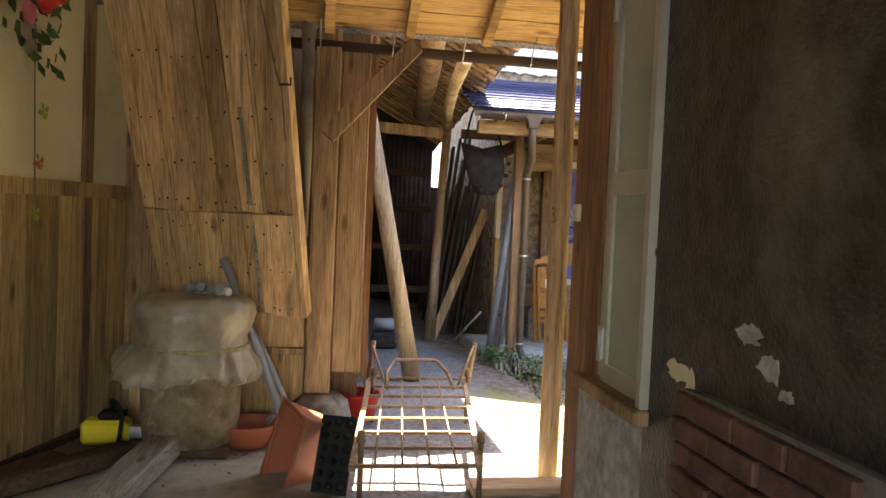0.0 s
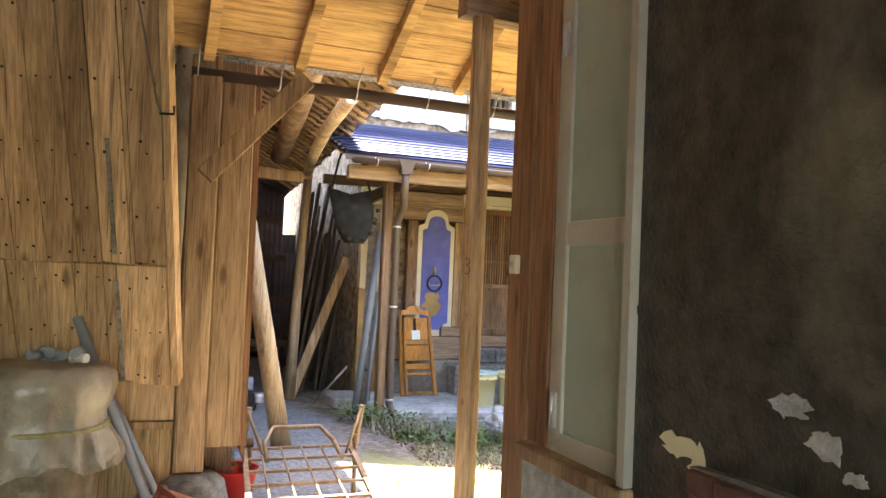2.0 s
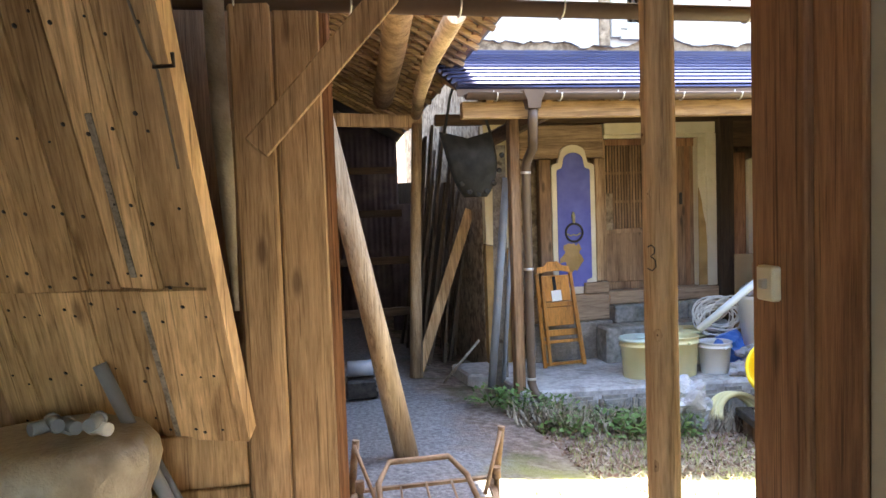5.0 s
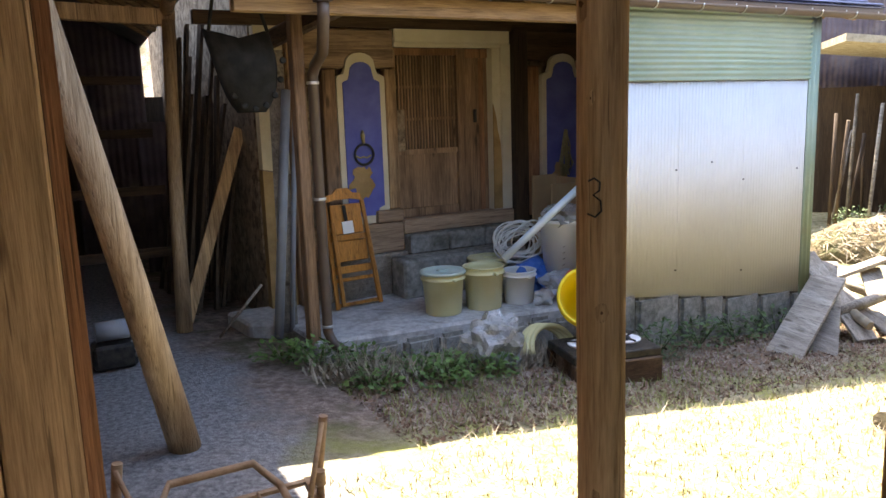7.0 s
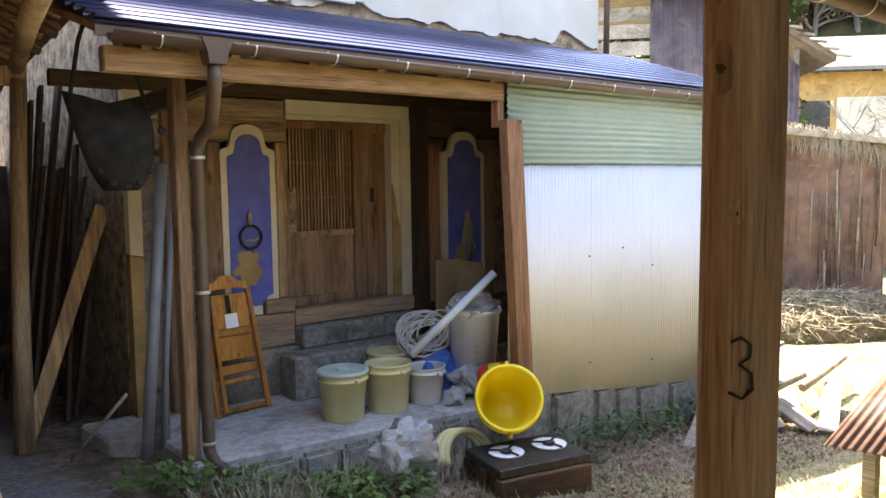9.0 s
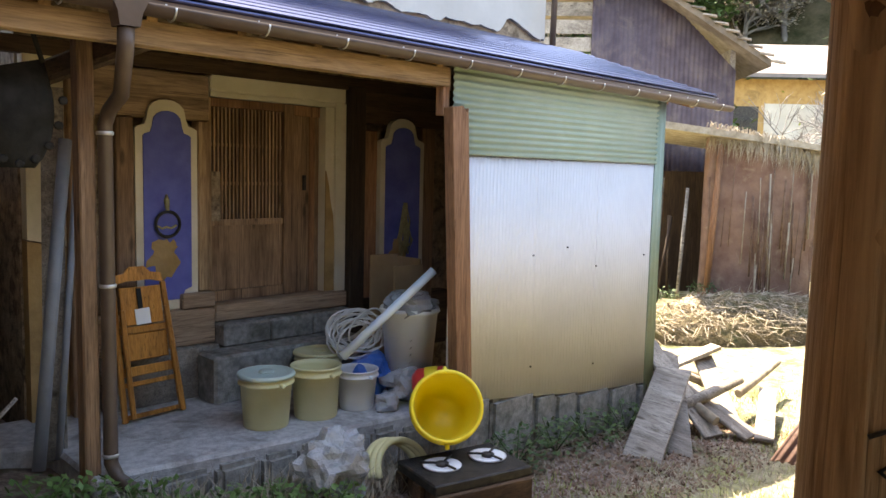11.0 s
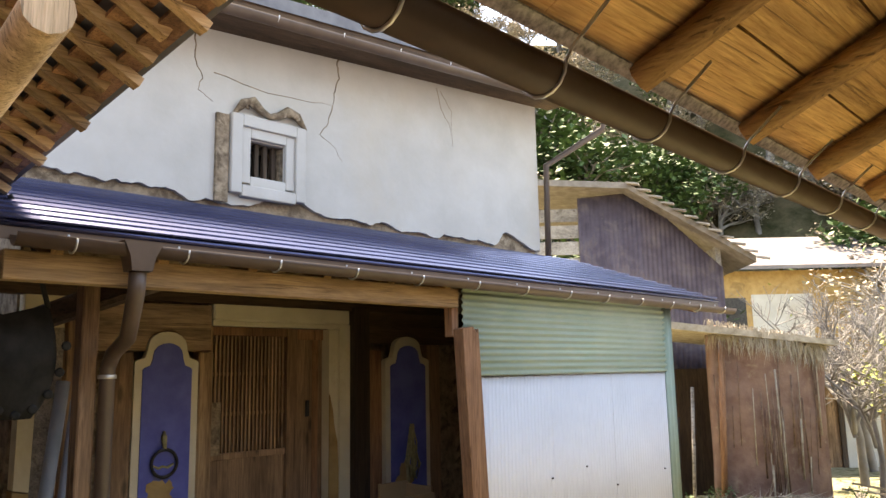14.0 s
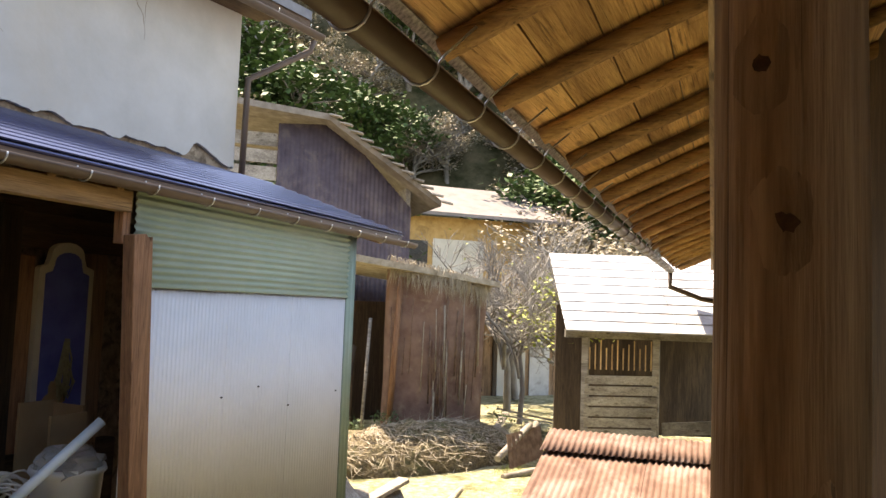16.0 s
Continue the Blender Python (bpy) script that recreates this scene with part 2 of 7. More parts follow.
M["sack"] = plain("dusty_sack", (0.13, 0.095, 0.055), (0.3, 0.23, 0.15), 12, 0.9, bump=0.7, dirt=(0.42, 0.36, 0.26), dirt_scale=8, dirt_at=(0.58, 0.72))
M["clear"] = plain("crumpled_clear_bag", (0.66, 0.69, 0.73), (0.84, 0.86, 0.88), 14, 0.12, bump=0.8, spec=0.6, trans=0.6)
M["leaf"] = plain("fresh_leaf", (0.05, 0.11, 0.025), (0.13, 0.22, 0.06), 6, 0.55)
M["leaf_dark"] = plain("evergreen_leaf", (0.03, 0.065, 0.02), (0.08, 0.13, 0.04), 0.6, 0.6)
M["leaf_yellow"] = plain("yellow_green_leaf", (0.2, 0.25, 0.04), (0.36, 0.38, 0.09), 3, 0.55)
M["straw"] = plain("dry_straw", (0.21, 0.175, 0.125), (0.44, 0.39, 0.31), 8, 0.95)
M["litter"] = plain("brown_leaf_litter", (0.11, 0.065, 0.045), (0.24, 0.16, 0.11), 9, 0.95)
M["grassblade"] = plain("spring_grass", (0.17, 0.22, 0.06), (0.34, 0.36, 0.15), 3, 0.7)
M["twig"] = plain("pale_twig", (0.15, 0.138, 0.128), (0.28, 0.262, 0.245), 2, 0.85)
M["bark"] = plain("grey_bark", (0.12, 0.1, 0.08), (0.24, 0.21, 0.18), 5, 0.95, bump=0.8)
M["enamel"] = plain("white_enamel", (0.72, 0.74, 0.78), (0.8, 0.82, 0.85), 6, 0.2)
M["paper"] = plain("white_paper", (0.75, 0.75, 0.74), (0.82, 0.82, 0.8), 3, 0.8)
M["cardboard"] = plain("brown_cardboard", (0.3, 0.2, 0.11), (0.4, 0.28, 0.16), 3, 0.9)
M["rope"] = plain("straw_rope", (0.28, 0.25, 0.12), (0.45, 0.4, 0.22), 30, 0.95, bump=0.7)
M["cable"] = plain("white_cable", (0.6, 0.6, 0.58), (0.72, 0.72, 0.7), 9, 0.5)
M["mudwall"] = plain("reddish_mud_wall", (0.15, 0.085, 0.065), (0.26, 0.17, 0.13), 3.5, 0.95, bump=0.8, dirt=(0.34, 0.27, 0.19), dirt_scale=5, dirt_at=(0.58, 0.8))
M["tile"] = plain("dark_roof_tile", (0.1, 0.1, 0.11), (0.19, 0.19, 0.2), 4, 0.6, 0.0, 0.3)


def ground_build(nt, b):
    v = mapped(nt)
    sep = nt.nodes.new("ShaderNodeSeparateXYZ")
    nt.links.new(v, sep.inputs[0])
    litter = ramp(nt, noisy(nt, v, 16, 8, 0.7), [(0.3, (0.1, 0.072, 0.06)), (0.5, (0.24, 0.185, 0.155)), (0.7, (0.42, 0.35, 0.3))])
    grass = ramp(nt, noisy(nt, v, 11, 8, 0.7), [(0.3, (0.13, 0.12, 0.055)), (0.5, (0.29, 0.275, 0.17)), (0.7, (0.45, 0.43, 0.31))])
    gravel = ramp(nt, noisy(nt, v, 34, 5, 0.6), [(0.3, (0.13, 0.13, 0.14)), (0.7, (0.34, 0.34, 0.35))])
    moss = ramp(nt, noisy(nt, v, 2.2, 5, 0.6), [(0.5, (0, 0, 0)), (0.62, (0.7, 0.7, 0.7))])
    wob = noisy(nt, v, 1.8, 4)

    def edge(sock, a, c, amount=0.9):
        ad = nt.nodes.new("ShaderNodeMath")
        ad.operation = "MULTIPLY_ADD"
        ad.inputs[1].default_value = amount
        nt.links.new(wob, ad.inputs[0])
        nt.links.new(sock, ad.inputs[2])
        mr = nt.nodes.new("ShaderNodeMapRange")
        mr.inputs["From Min"].default_value, mr.inputs["From Max"].default_value = a, c
        nt.links.new(ad.outputs[0], mr.inputs["Value"])
        return mr.outputs[0]

    base = mix(nt, edge(sep.outputs[1], 6.6, 6.0), litter, grass)
    base = mix(nt, edge(sep.outputs[0], 7.6, 8.4), base, grass)
    base = mix(nt, moss, base, mix(nt, edge(sep.outputs[1], 6.6, 6.0), (0.08, 0.085, 0.035), (0.34, 0.36, 0.12)))
    base = mix(nt, edge(sep.outputs[0], 2.0, 1.7), base, gravel)
    hill = ramp(nt, noisy(nt, v, 0.8, 8, 0.7), [(0.35, (0.03, 0.035, 0.015)), (0.65, (0.12, 0.1, 0.06))])
    base = mix(nt, edge(sep.outputs[0], 26, 29), base, hill)
    nt.links.new(base, b.inputs["Base Color"])
    bumped(nt, b, noisy(nt, v, 30, 6, 0.7), 0.9, 0.03)


M["ground"] = material("courtyard_ground", ground_build, 0.97, spec=0.1)


def indigo_build(nt, b):
    v = mapped(nt)
    base = ramp(nt, noisy(nt, v, 6, 5), [(0.3, (0.09, 0.105, 0.36)), (0.7, (0.14, 0.16, 0.47))])
    nt.links.new(base, b.inputs["Base Color"])
    bumped(nt, b, noisy(nt, v, 40, 3), 0.2, 0.005)


M["indigo"] = material("indigo_plaster_panel", indigo_build, 0.85)


# ---- mesh helpers ----
def box(bm, c, s, rot=None, taper=1.0):
    vs = []
    for z in (-0.5, 0.5):
        k = taper if z > 0 else 1.0
        for x, y in ((-0.5, -0.5), (0.5, -0.5), (0.5, 0.5), (-0.5, 0.5)):
            p = Vector((x * s[0] * k, y * s[1] * k, z * s[2]))
            if rot is not None:
                p = rot @ p
            vs.append(bm.verts.new(p + Vector(c)))
    for f in ((3, 2, 1, 0), (4, 5, 6, 7), (0, 1, 5, 4), (1, 2, 6, 5), (2, 3, 7, 6), (3, 0, 4, 7)):
        bm.faces.new([vs[i] for i in f])


def span(bm, lo, hi):
    box(bm, [(a + b) / 2 for a, b in zip(lo, hi)], [b - a for a, b in zip(lo, hi)])


def bar(bm, p, q, w, h, up=(0, 0, 1)):
    """A square bar from p to q, w wide and h high."""
    p, q = Vector(p), Vector(q)
    d = (q - p)
    n = d.normalized()
    u = Vector(up)
    if abs(n.dot(u)) > 0.98:
        u = Vector((0, 1, 0))
    sx = n.cross(u).normalized()
    sz = sx.cross(n).normalized()
    rot = Matrix((sx, n, sz)).transposed()
    box(bm, (p + q) / 2, (w, d.length, h), rot)


def tube(bm, pts, r, seg=8, cap=True, wob=0.0, rng=None):
    """A round bar through the points; r is one radius or one for each point."""
    pts = [Vector(p) for p in pts]
    rs = r if isinstance(r, (list, tuple)) else [r] * len(pts)
    rings = []
    ref = None
    for i, p in enumerate(pts):
        d = (pts[min(i + 1, len(pts) - 1)] - pts[max(i - 1, 0)]).normalized()
        if ref is None:
            ref = Vector((0, 0, 1)) if abs(d.z) < 0.9 else Vector((1, 0, 0))
        sx = d.cross(ref).normalized()
        sy = sx.cross(d).normalized()
        ref = sy
        ring = []
        for k in range(seg):
            a = 2 * math.pi * k / seg
            rr = rs[i] * (1 + (rng.uniform(-wob, wob) if rng else 0))
            ring.append(bm.verts.new(p + sx * math.cos(a) * rr + sy * math.sin(a) * rr))
        rings.append(ring)
    for a, b in zip(rings, rings[1:]):
        for k in range(seg):
            f = bm.faces.new((a[k], a[(k + 1) % seg], b[(k + 1) % seg], b[k]))
            f.smooth = True
    if cap:
        bm.faces.new(rings[0][::-1])
        bm.faces.new(rings[-1])


def lathe(bm, prof, seg=24, m=None):
    """Turn a profile of (radius, height) about z."""
    rings = []
    for r, z in prof:
        ring = []
        for k in range(seg):
            a = 2 * math.pi * k / seg
            p = Vector((r * math.cos(a), r * math.sin(a), z))
            ring.append(bm.verts.new(m @ p if m is not None else p))
        rings.append(ring)
    for a, b in zip(rings, rings[1:]):
        for k in range(seg):
            f = bm.faces.new((a[k], a[(k + 1) % seg], b[(k + 1) % seg], b[k]))
            f.smooth = True
    bm.faces.new(rings[0][::-1])
    bm.faces.new(rings[-1])


def prism(bm, outline, o, u, v, w, depth):
    """Extrude a flat outline given in the plane o + a*u + b*v by depth along w."""
    o, u, v, w = Vector(o), Vector(u), Vector(v), Vector(w)
    a = [bm.verts.new(o + u * p[0] + v * p[1]) for p in outline]
    b = [bm.verts.new(o + u * p[0] + v * p[1] + w * depth) for p in outline]
    bm.faces.new(a)
    bm.faces.new(b[::-1])
    n = len(a)
    for i in range(n):
        bm.faces.new((a[i], b[i], b[(i + 1) % n], a[(i + 1) % n]))


def ribbed(bm, o, across, along, width, length, pitch=0.032, amp=0.007, thick=0.002, low=None, high=None, step=4):
    """A corrugated sheet: ribs run along 'along', repeat along 'across'. low/high: offsets of the ends, as functions of the place across."""
    o, u, v = Vector(o), Vector(across).normalized(), Vector(along).normalized()
    n = u.cross(v).normalized()
    cnt = max(2, int(width / pitch * step))
    rows = []
    for i in range(cnt + 1):
        a = width * i / cnt
        h = amp * math.sin(2 * math.pi * a / pitch)
        lo = low(a) if low else 0.0
        hi = high(a) if high else 0.0
        base = o + u * a + n * h
        rows.append([bm.verts.new(base + v * lo), bm.verts.new(base + v * (length + hi)), bm.verts.new(base + v * (length + hi) - n * thick), bm.verts.new(base + v * lo - n * thick)])
    for a, b in zip(rows, rows[1:]):
        for k in range(4):
            f = bm.faces.new((a[k], b[k], b[(k + 1) % 4], a[(k + 1) % 4]))
            f.smooth = k in (0, 2)
    bm.faces.new(rows[0])
    bm.faces.new(rows[-1][::-1])


def finish(bm, name, mat, bevel=0.0):
    me = bpy.data.meshes.new(name)
    bmesh.ops.recalc_face_normals(bm, faces=bm.faces[:])
    if bevel:
        bmesh.ops.bevel(bm, geom=bm.edges[:], offset=bevel, segments=1, affect="EDGES", profile=0.5)
    bm.to_mesh(me)
    bm.free()
    me.materials.append(M[mat] if isinstance(mat, str) else mat)
    return me


def part(name, bm, mat, parent, label="", bevel=0.0):
    """One mesh object under a thing or a part; its vertices are in world places unless the thing stands at the origin."""
    ob = new(name, finish(bm, name, mat, bevel))
    ob.parent = parent
    if parent.type == "EMPTY":
        ob.location = -parent.location
    if label:
        ob["label"] = label
    return ob


def thing(name, loc, label, category, group="", kind=""):
    ob = new(name)
    ob.empty_display_size = 0.1
    ob.location = loc
    return tagged(ob, label, category, group, kind)


def solid(name, bm, mat, label, category, group="", kind="", bevel=0.0):
    return tagged(new(name, finish(bm, name, mat, bevel)), label, category, group, kind)


def built(fn, *a, **k):
    bm = bmesh.new()
    fn(bm, *a, **k)
    return bm


def smooth01(a, b, x):
    t = max(0.0, min(1.0, (x - a) / (b - a)))
    return t * t * (3 - 2 * t)


def ground_z(x, y):
    """Height of the courtyard ground."""
    z = 0.03 - 0.1 * (max(1.0, min(x, 7.0)) - 1.0)
    z += 0.06 * (1 - smooth01(3.0, 5.5, y)) * (1 - smooth01(1.0, 3.0, x))
    z += 0.05 * smooth01(14, 24, x) + 27.0 * smooth01(31, 60, math.hypot(x, y)) * smooth01(5, 20, y + 0.35 * x)
    z += 0.02 * noise.noise((x * 1.3, y * 1.3, 0.0)) + 0.012 * noise.noise((x * 4, y * 4, 3.0))
    return z


# ---- ground and house shell ----
def ground_mesh():
    def line(lo, hi, fine_lo, fine_hi, fine, coarse):
        out, v = [], lo
        while v < hi:
            out.append(v)
            v += fine if fine_lo <= v < fine_hi else coarse
        return out + [hi]
    xs = line(-90, 110, -3, 15, 0.2, 4.0)
    ys = line(-60, 120, 2, 12, 0.2, 4.0)
    verts = [(x, y, ground_z(x, y)) for y in ys for x in xs]
    n = len(xs)
    faces = [(j * n + i, j * n + i + 1, (j + 1) * n + i + 1, (j + 1) * n + i) for j in range(len(ys) - 1) for i in range(n - 1)]
    me = bpy.data.meshes.new("ground")
    me.from_pydata(verts, [], faces)
    me.polygons.foreach_set("use_smooth", [True] * len(faces))
    me.materials.append(M["ground"])
    return tagged(new("ground", me), "uneven courtyard earth with dry grass, moss and leaf litter", "ground", kind="structure")


ground_mesh()


def eave_y(x):
    return 4.19 + 0.034 * x


def roof_z(x, y):
    """Underside of the house's roof boards."""
    return 2.49 + 0.45 * (eave_y(x) - y)


bm = bmesh.new()
span(bm, (-3.4, -3.2, -0.1), (1.3, 3.15, 0.1))
span(bm, (-3.4, 3.15, -0.1), (0.22, 4.5, 0.1))
solid("floor", bm, "dirtfloor", "dusty trodden concrete floor with crumbs of dirt", "floor", kind="structure", bevel=0.006)

bm = bmesh.new()
for x0, x1 in ((-3.4, 5.0), (5.0, 13.5)):
    pts = []
    for x in (x0, x1):
        for y, dz in ((eave_y(x) + 0.075, 0), (-3.3, 0), (-3.3, 0.1), (eave_y(x) + 0.075, 0.1)):
            pts.append(bm.verts.new((x, y, roof_z(x, y) + 0.024 + dz)))
    a, b = pts[:4], pts[4:]
    for k in range(4):
        bm.faces.new((a[k], b[k], b[(k + 1) % 4], a[(k + 1) % 4]))
    bm.faces.new(a)
    bm.faces.new(b)
solid("roof_house", bm, "tile", "underside of the farmhouse roof above the eaves", "roof", kind="structure")

# added slab, out of view, closing the roof gap against the sun
bm = built(span, (-3.3, 4.05, 2.7), (0.03, 5.4, 2.78))
solid("roof_link", bm, "tile", "added unseen cover keeping sun off the floor by the leaning boards", "roof", kind="structure")

# boards under the eaves
ceil = bmesh.new()
y = 0.0
rng = random.Random(3)
k = 0
while k < 20:
    off = -0.055 + k * 0.185
    x = -0.1 - rng.random()
    while x < 13.3:
        ln = rng.uniform(1.6, 2.4)
        x1 = min(x + ln, 13.4)
        p = [Vector((xx, eave_y(xx) - off - dd, roof_z(xx, eave_y(xx) - off - dd))) for xx, dd in ((x + 0.002, 0.002), (x1 - 0.002, 0.002), (x1 - 0.002, 0.181), (x + 0.002, 0.181))]
        lift = rng.uniform(0, 0.004)
        lo = [ceil.verts.new(q + Vector((0, 0, lift))) for q in p]
        hi = [ceil.verts.new(q + Vector((0, 0, 0.018))) for q in p]
        ceil.faces.new(lo)
        ceil.faces.new(hi)
        for i in range(4):
            ceil.faces.new((lo[i], hi[i], hi[(i + 1) % 4], lo[(i + 1) % 4]))
        x = x1
    k += 1
solid("ceiling", ceil, "eave_board", "warm pine boards under the eaves", "ceiling", kind="structure")

# rafters
n = 0
x = 0.11
while x < 13.2:
    bm = bmesh.new()
    ye = eave_y(x)
    r = 0.04 if x > 1.5 else 0.028
    if x > 1.5:
        pts = [(x - 0.034 * (yy - ye) + rng.uniform(-0.008, 0.008), yy, roof_z(x, yy) - r) for yy in (ye + 0.03 + rng.uniform(-0.03, 0.02), ye - 0.5, ye - 1.1, ye - 1.9)]
        tube(bm, pts, [r * rng.uniform(0.85, 1.1) for _ in pts], 7, wob=0.06, rng=rng)
    else:
        bar(bm, (x, ye + 0.02, roof_z(x, ye + 0.02) - 0.034), (x, ye - 3.2, roof_z(x, ye - 3.2) - 0.034), 0.055, 0.066)
    solid("rafter", bm, "rafter" if x > 1.5 else "eave_board", "sawn rafter under the eave boards" if x < 1.5 else "rough half-round rafter, dark with age, under the eave", "rafter", group="rafters under the eaves", kind="structure")
    x += 0.46 if x < 1.4 else 0.56
bm = built(bar, (1.2, 3.5, 2.66), (13.2, 4.17, 2.5), 0.1, 0.1)
solid("eave_purlin", bm, "brown_x", "long brown purlin carrying the eave rafters", "beam", kind="structure")

# house walls
# rear doorway is never in view; added to let fill light into the room
bm = bmesh.new()
span(bm, (-3.4, -3.3, -0.1), (-1.7, -3.15, 6.0))
span(bm, (0.5, -3.3, -0.1), (1.5, -3.15, 6.0))
span(bm, (-1.7, -3.3, 2.1), (0.5, -3.15, 6.0))
solid("wall_back", bm, "cream", "plain cream plaster wall with an unseen doorway added for fill light", "wall", kind="structure")
U = Vector((0.285, 0.958, 0)).normalized()
NL = Vector((U.y, -U.x, 0))
L0 = Vector((-1.22, 4.05, 0)) - U * 7.6
bm = built(prism, [(0, -0.1), (9.6, -0.1), (9.6, 4.5), (0, 4.5)], L0 - NL * 0.12, U, (0, 0, 1), NL, 0.1)
wall_left = solid("wall_west", bm, "cream", "cream plastered wall with plank wainscot below a rail", "wall", kind="structure")
bm = bmesh.new()
span(bm, (-2.6, 4.6, -0.1), (0.36, 4.7, 3.2))
solid("wall_north", bm, "brown", "dark timber end wall behind the leaning planks", "wall", kind="structure")
bm = bmesh.new()
span(bm, (1.15, -3.2, -0.1), (1.3, 1.99, 5.6))
span(bm, (1.15, 1.99, 2.45), (1.3, 2.49, 3.4))
wall_right = solid("wall_east", bm, "soot", "soot-blackened board wall", "wall", kind="structure")
bm = bmesh.new()
prism(bm, [(1.36, -0.6), (13.2, -0.6), (13.2, 3.1), (1.36, 3.1)], (0, 2.72, 0), (1, 0.055, 0), (0, 0, 1), (0, -1, 0), 0.1)
solid("wall_front", bm, "dark", "dark board front wall of the farmhouse", "wall", kind="structure")

bm = built(span, (1.152, 1.992, -0.1), (1.3, 2.78, 0.763))
solid("wall_low", bm, "concrete", "low stained cement wall below the sill", "wall", kind="structure", bevel=0.006)

# wainscot boards, rail and studs on the left wall
pos = 3.2
rng = random.Random(5)
while pos < 9.4:
    w = rng.uniform(0.1, 0.17)
    bm = built(prism, [(pos + 0.003, 0.14), (pos + w - 0.003, 0.14), (pos + w - 0.003, 1.42), (pos + 0.003, 1.42)], L0 - NL * 0.02, U, (0, 0, 1), NL, 0.014 + rng.uniform(0, 0.004))
    part("plank", bm, "wallplank", wall_left)
    pos += w
part("rail", built(prism, [(3.2, 1.42), (9.4, 1.42), (9.4, 1.5), (3.2, 1.5)], L0 - NL * 0.02, U, (0, 0, 1), NL, 0.035), "wallplank", wall_left, "brown wooden rail above the wainscot")
part("base_rail", built(prism, [(3.2, 0.06), (9.4, 0.06), (9.4, 0.14), (3.2, 0.14)], L0 - NL * 0.02, U, (0, 0, 1), NL, 0.05), "dark", wall_left, "dark base timber")
for a in (6.3, 7.72):
    part("stud", built(prism, [(a, 0.1), (a + 0.07, 0.1), (a + 0.07, 3.4), (a, 3.4)], L0 - NL * 0.02, U, (0, 0, 1), NL, 0.03), "brown", wall_left, "dark wooden stud")


# leaning plank wall under the stairs
def stair_pt(x, z, out=0.0):
    """A point of the sloping boards: x is taken where the board crosses the height of one metre."""
    xx = x - 0.095 * (z - 1.0)
    return Vector((xx, 4.66 - 0.35 * xx - 0.585 * z, z)) - Vector((0.288, 0.824, 0.482)).normalized() * out


SB = Vector((0.288, 0.824, 0.482)).normalized()


def slope_board(x0, x1, z0, z1, out, thick, jag=0.0):
    """A board on the slope between two places across, from one height to another."""
    bm_ = bmesh.new()
    p = [stair_pt(x0, z0 + rng.uniform(-jag, jag), out), stair_pt(x1, z0 + rng.uniform(-jag, jag), out), stair_pt(x1, z1, out), stair_pt(x0, z1, out)]
    a_ = [bm_.verts.new(q) for q in p]
    b_ = [bm_.verts.new(q + SB * thick) for q in p]
    bm_.faces.new(a_)
    bm_.faces.new(b_[::-1])
    for i_ in range(4):
        bm_.faces.new((a_[i_], b_[i_], b_[(i_ + 1) % 4], a_[(i_ + 1) % 4]))
    return bm_


stair = thing("stair_underside", (-0.4, 4.2, 0.9), "leaning wall of wide nail-pocked pine boards, honey brown", "plank wall", kind="structure")
rng = random.Random(8)
SEAMS = ((1.378, 3.3, (-0.83, -0.65, -0.515, -0.385, -0.285, -0.165, -0.145, -0.01)), (0.79, 1.37, (-0.83, -0.70, -0.58, -0.415, -0.285, -0.225, -0.01)))
for z0, z1, xs_ in SEAMS:
    for x0, x1 in zip(xs_, xs_[1:]):
        part("plank", slope_board(x0 + 0.0025, x1 - 0.0025, z0, z1, rng.uniform(0.0, 0.01), 0.022, 0.008), "plank", stair)
part("edge_board", slope_board(-0.006, 0.026, 0.79, 3.3, 0.016, 0.08), "plank", stair)
for z0, z1, o_ in ((0.8, 1.3, 0.011), (1.42, 1.9, 0.012)):
    part("mending_strip", slope_board(-0.236, -0.218, z0, z1, o_, 0.006), "grey", stair, "narrow pale splinter of a mended board")
for zr in (0.86, 1.06, 1.3, 1.41, 1.62, 1.86, 2.12, 2.4):
    for i in range(13):
        p = stair_pt(-0.81 + i * 0.063 + rng.uniform(-0.025, 0.025), zr + rng.uniform(-0.035, 0.035), 0.012)
        bm = bmesh.new()
        lathe(bm, [(rng.uniform(0.004, 0.008), 0.0), (0.003, 0.0025)], 7, Matrix.Translation(p) @ (-SB).to_track_quat("Z", "Y").to_matrix().to_4x4())
        part("nail_head", bm, "iron", stair)
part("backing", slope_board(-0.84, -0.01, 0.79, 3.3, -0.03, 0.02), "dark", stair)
part("cord", built(tube, [stair_pt(-0.12, 2.7, 0.03), stair_pt(-0.06, 2.3, 0.02), stair_pt(-0.02, 2.05, 0.025), stair_pt(0.0, 2.0, 0.03), stair_pt(-0.005, 1.75, 0.025)], 0.004, 5), "bark", stair, "thin dark cord")
part("hook", built(tube, [stair_pt(-0.01, 2.01, 0.03), stair_pt(0.045, 2.01, 0.03), stair_pt(0.047, 2.04, 0.03)], 0.006, 6), "iron", stair, "small iron hook")
# pale strip put in for the daylight showing between boards and corner post
bm = bmesh.new()
sheet_rows = []
for i in range(15):
    z = 1.25 + i * 0.13
    w_ = 0.012 + 0.024 * smooth01(1.2, 2.1, z)
    sheet_rows.append([bm.verts.new((0.03 - 2 * w_ + w_ * k_ + 0.003 * math.sin(z * 7 + k_), 4.22 + 0.008 * math.sin(k_ * 3 + z * 5), z)) for k_ in range(3)])
for a, b in zip(sheet_rows, sheet_rows[1:]):
    for k_ in range(2):
        bm.faces.new((a[k_], a[k_ + 1], b[k_ + 1], b[k_])).smooth = True
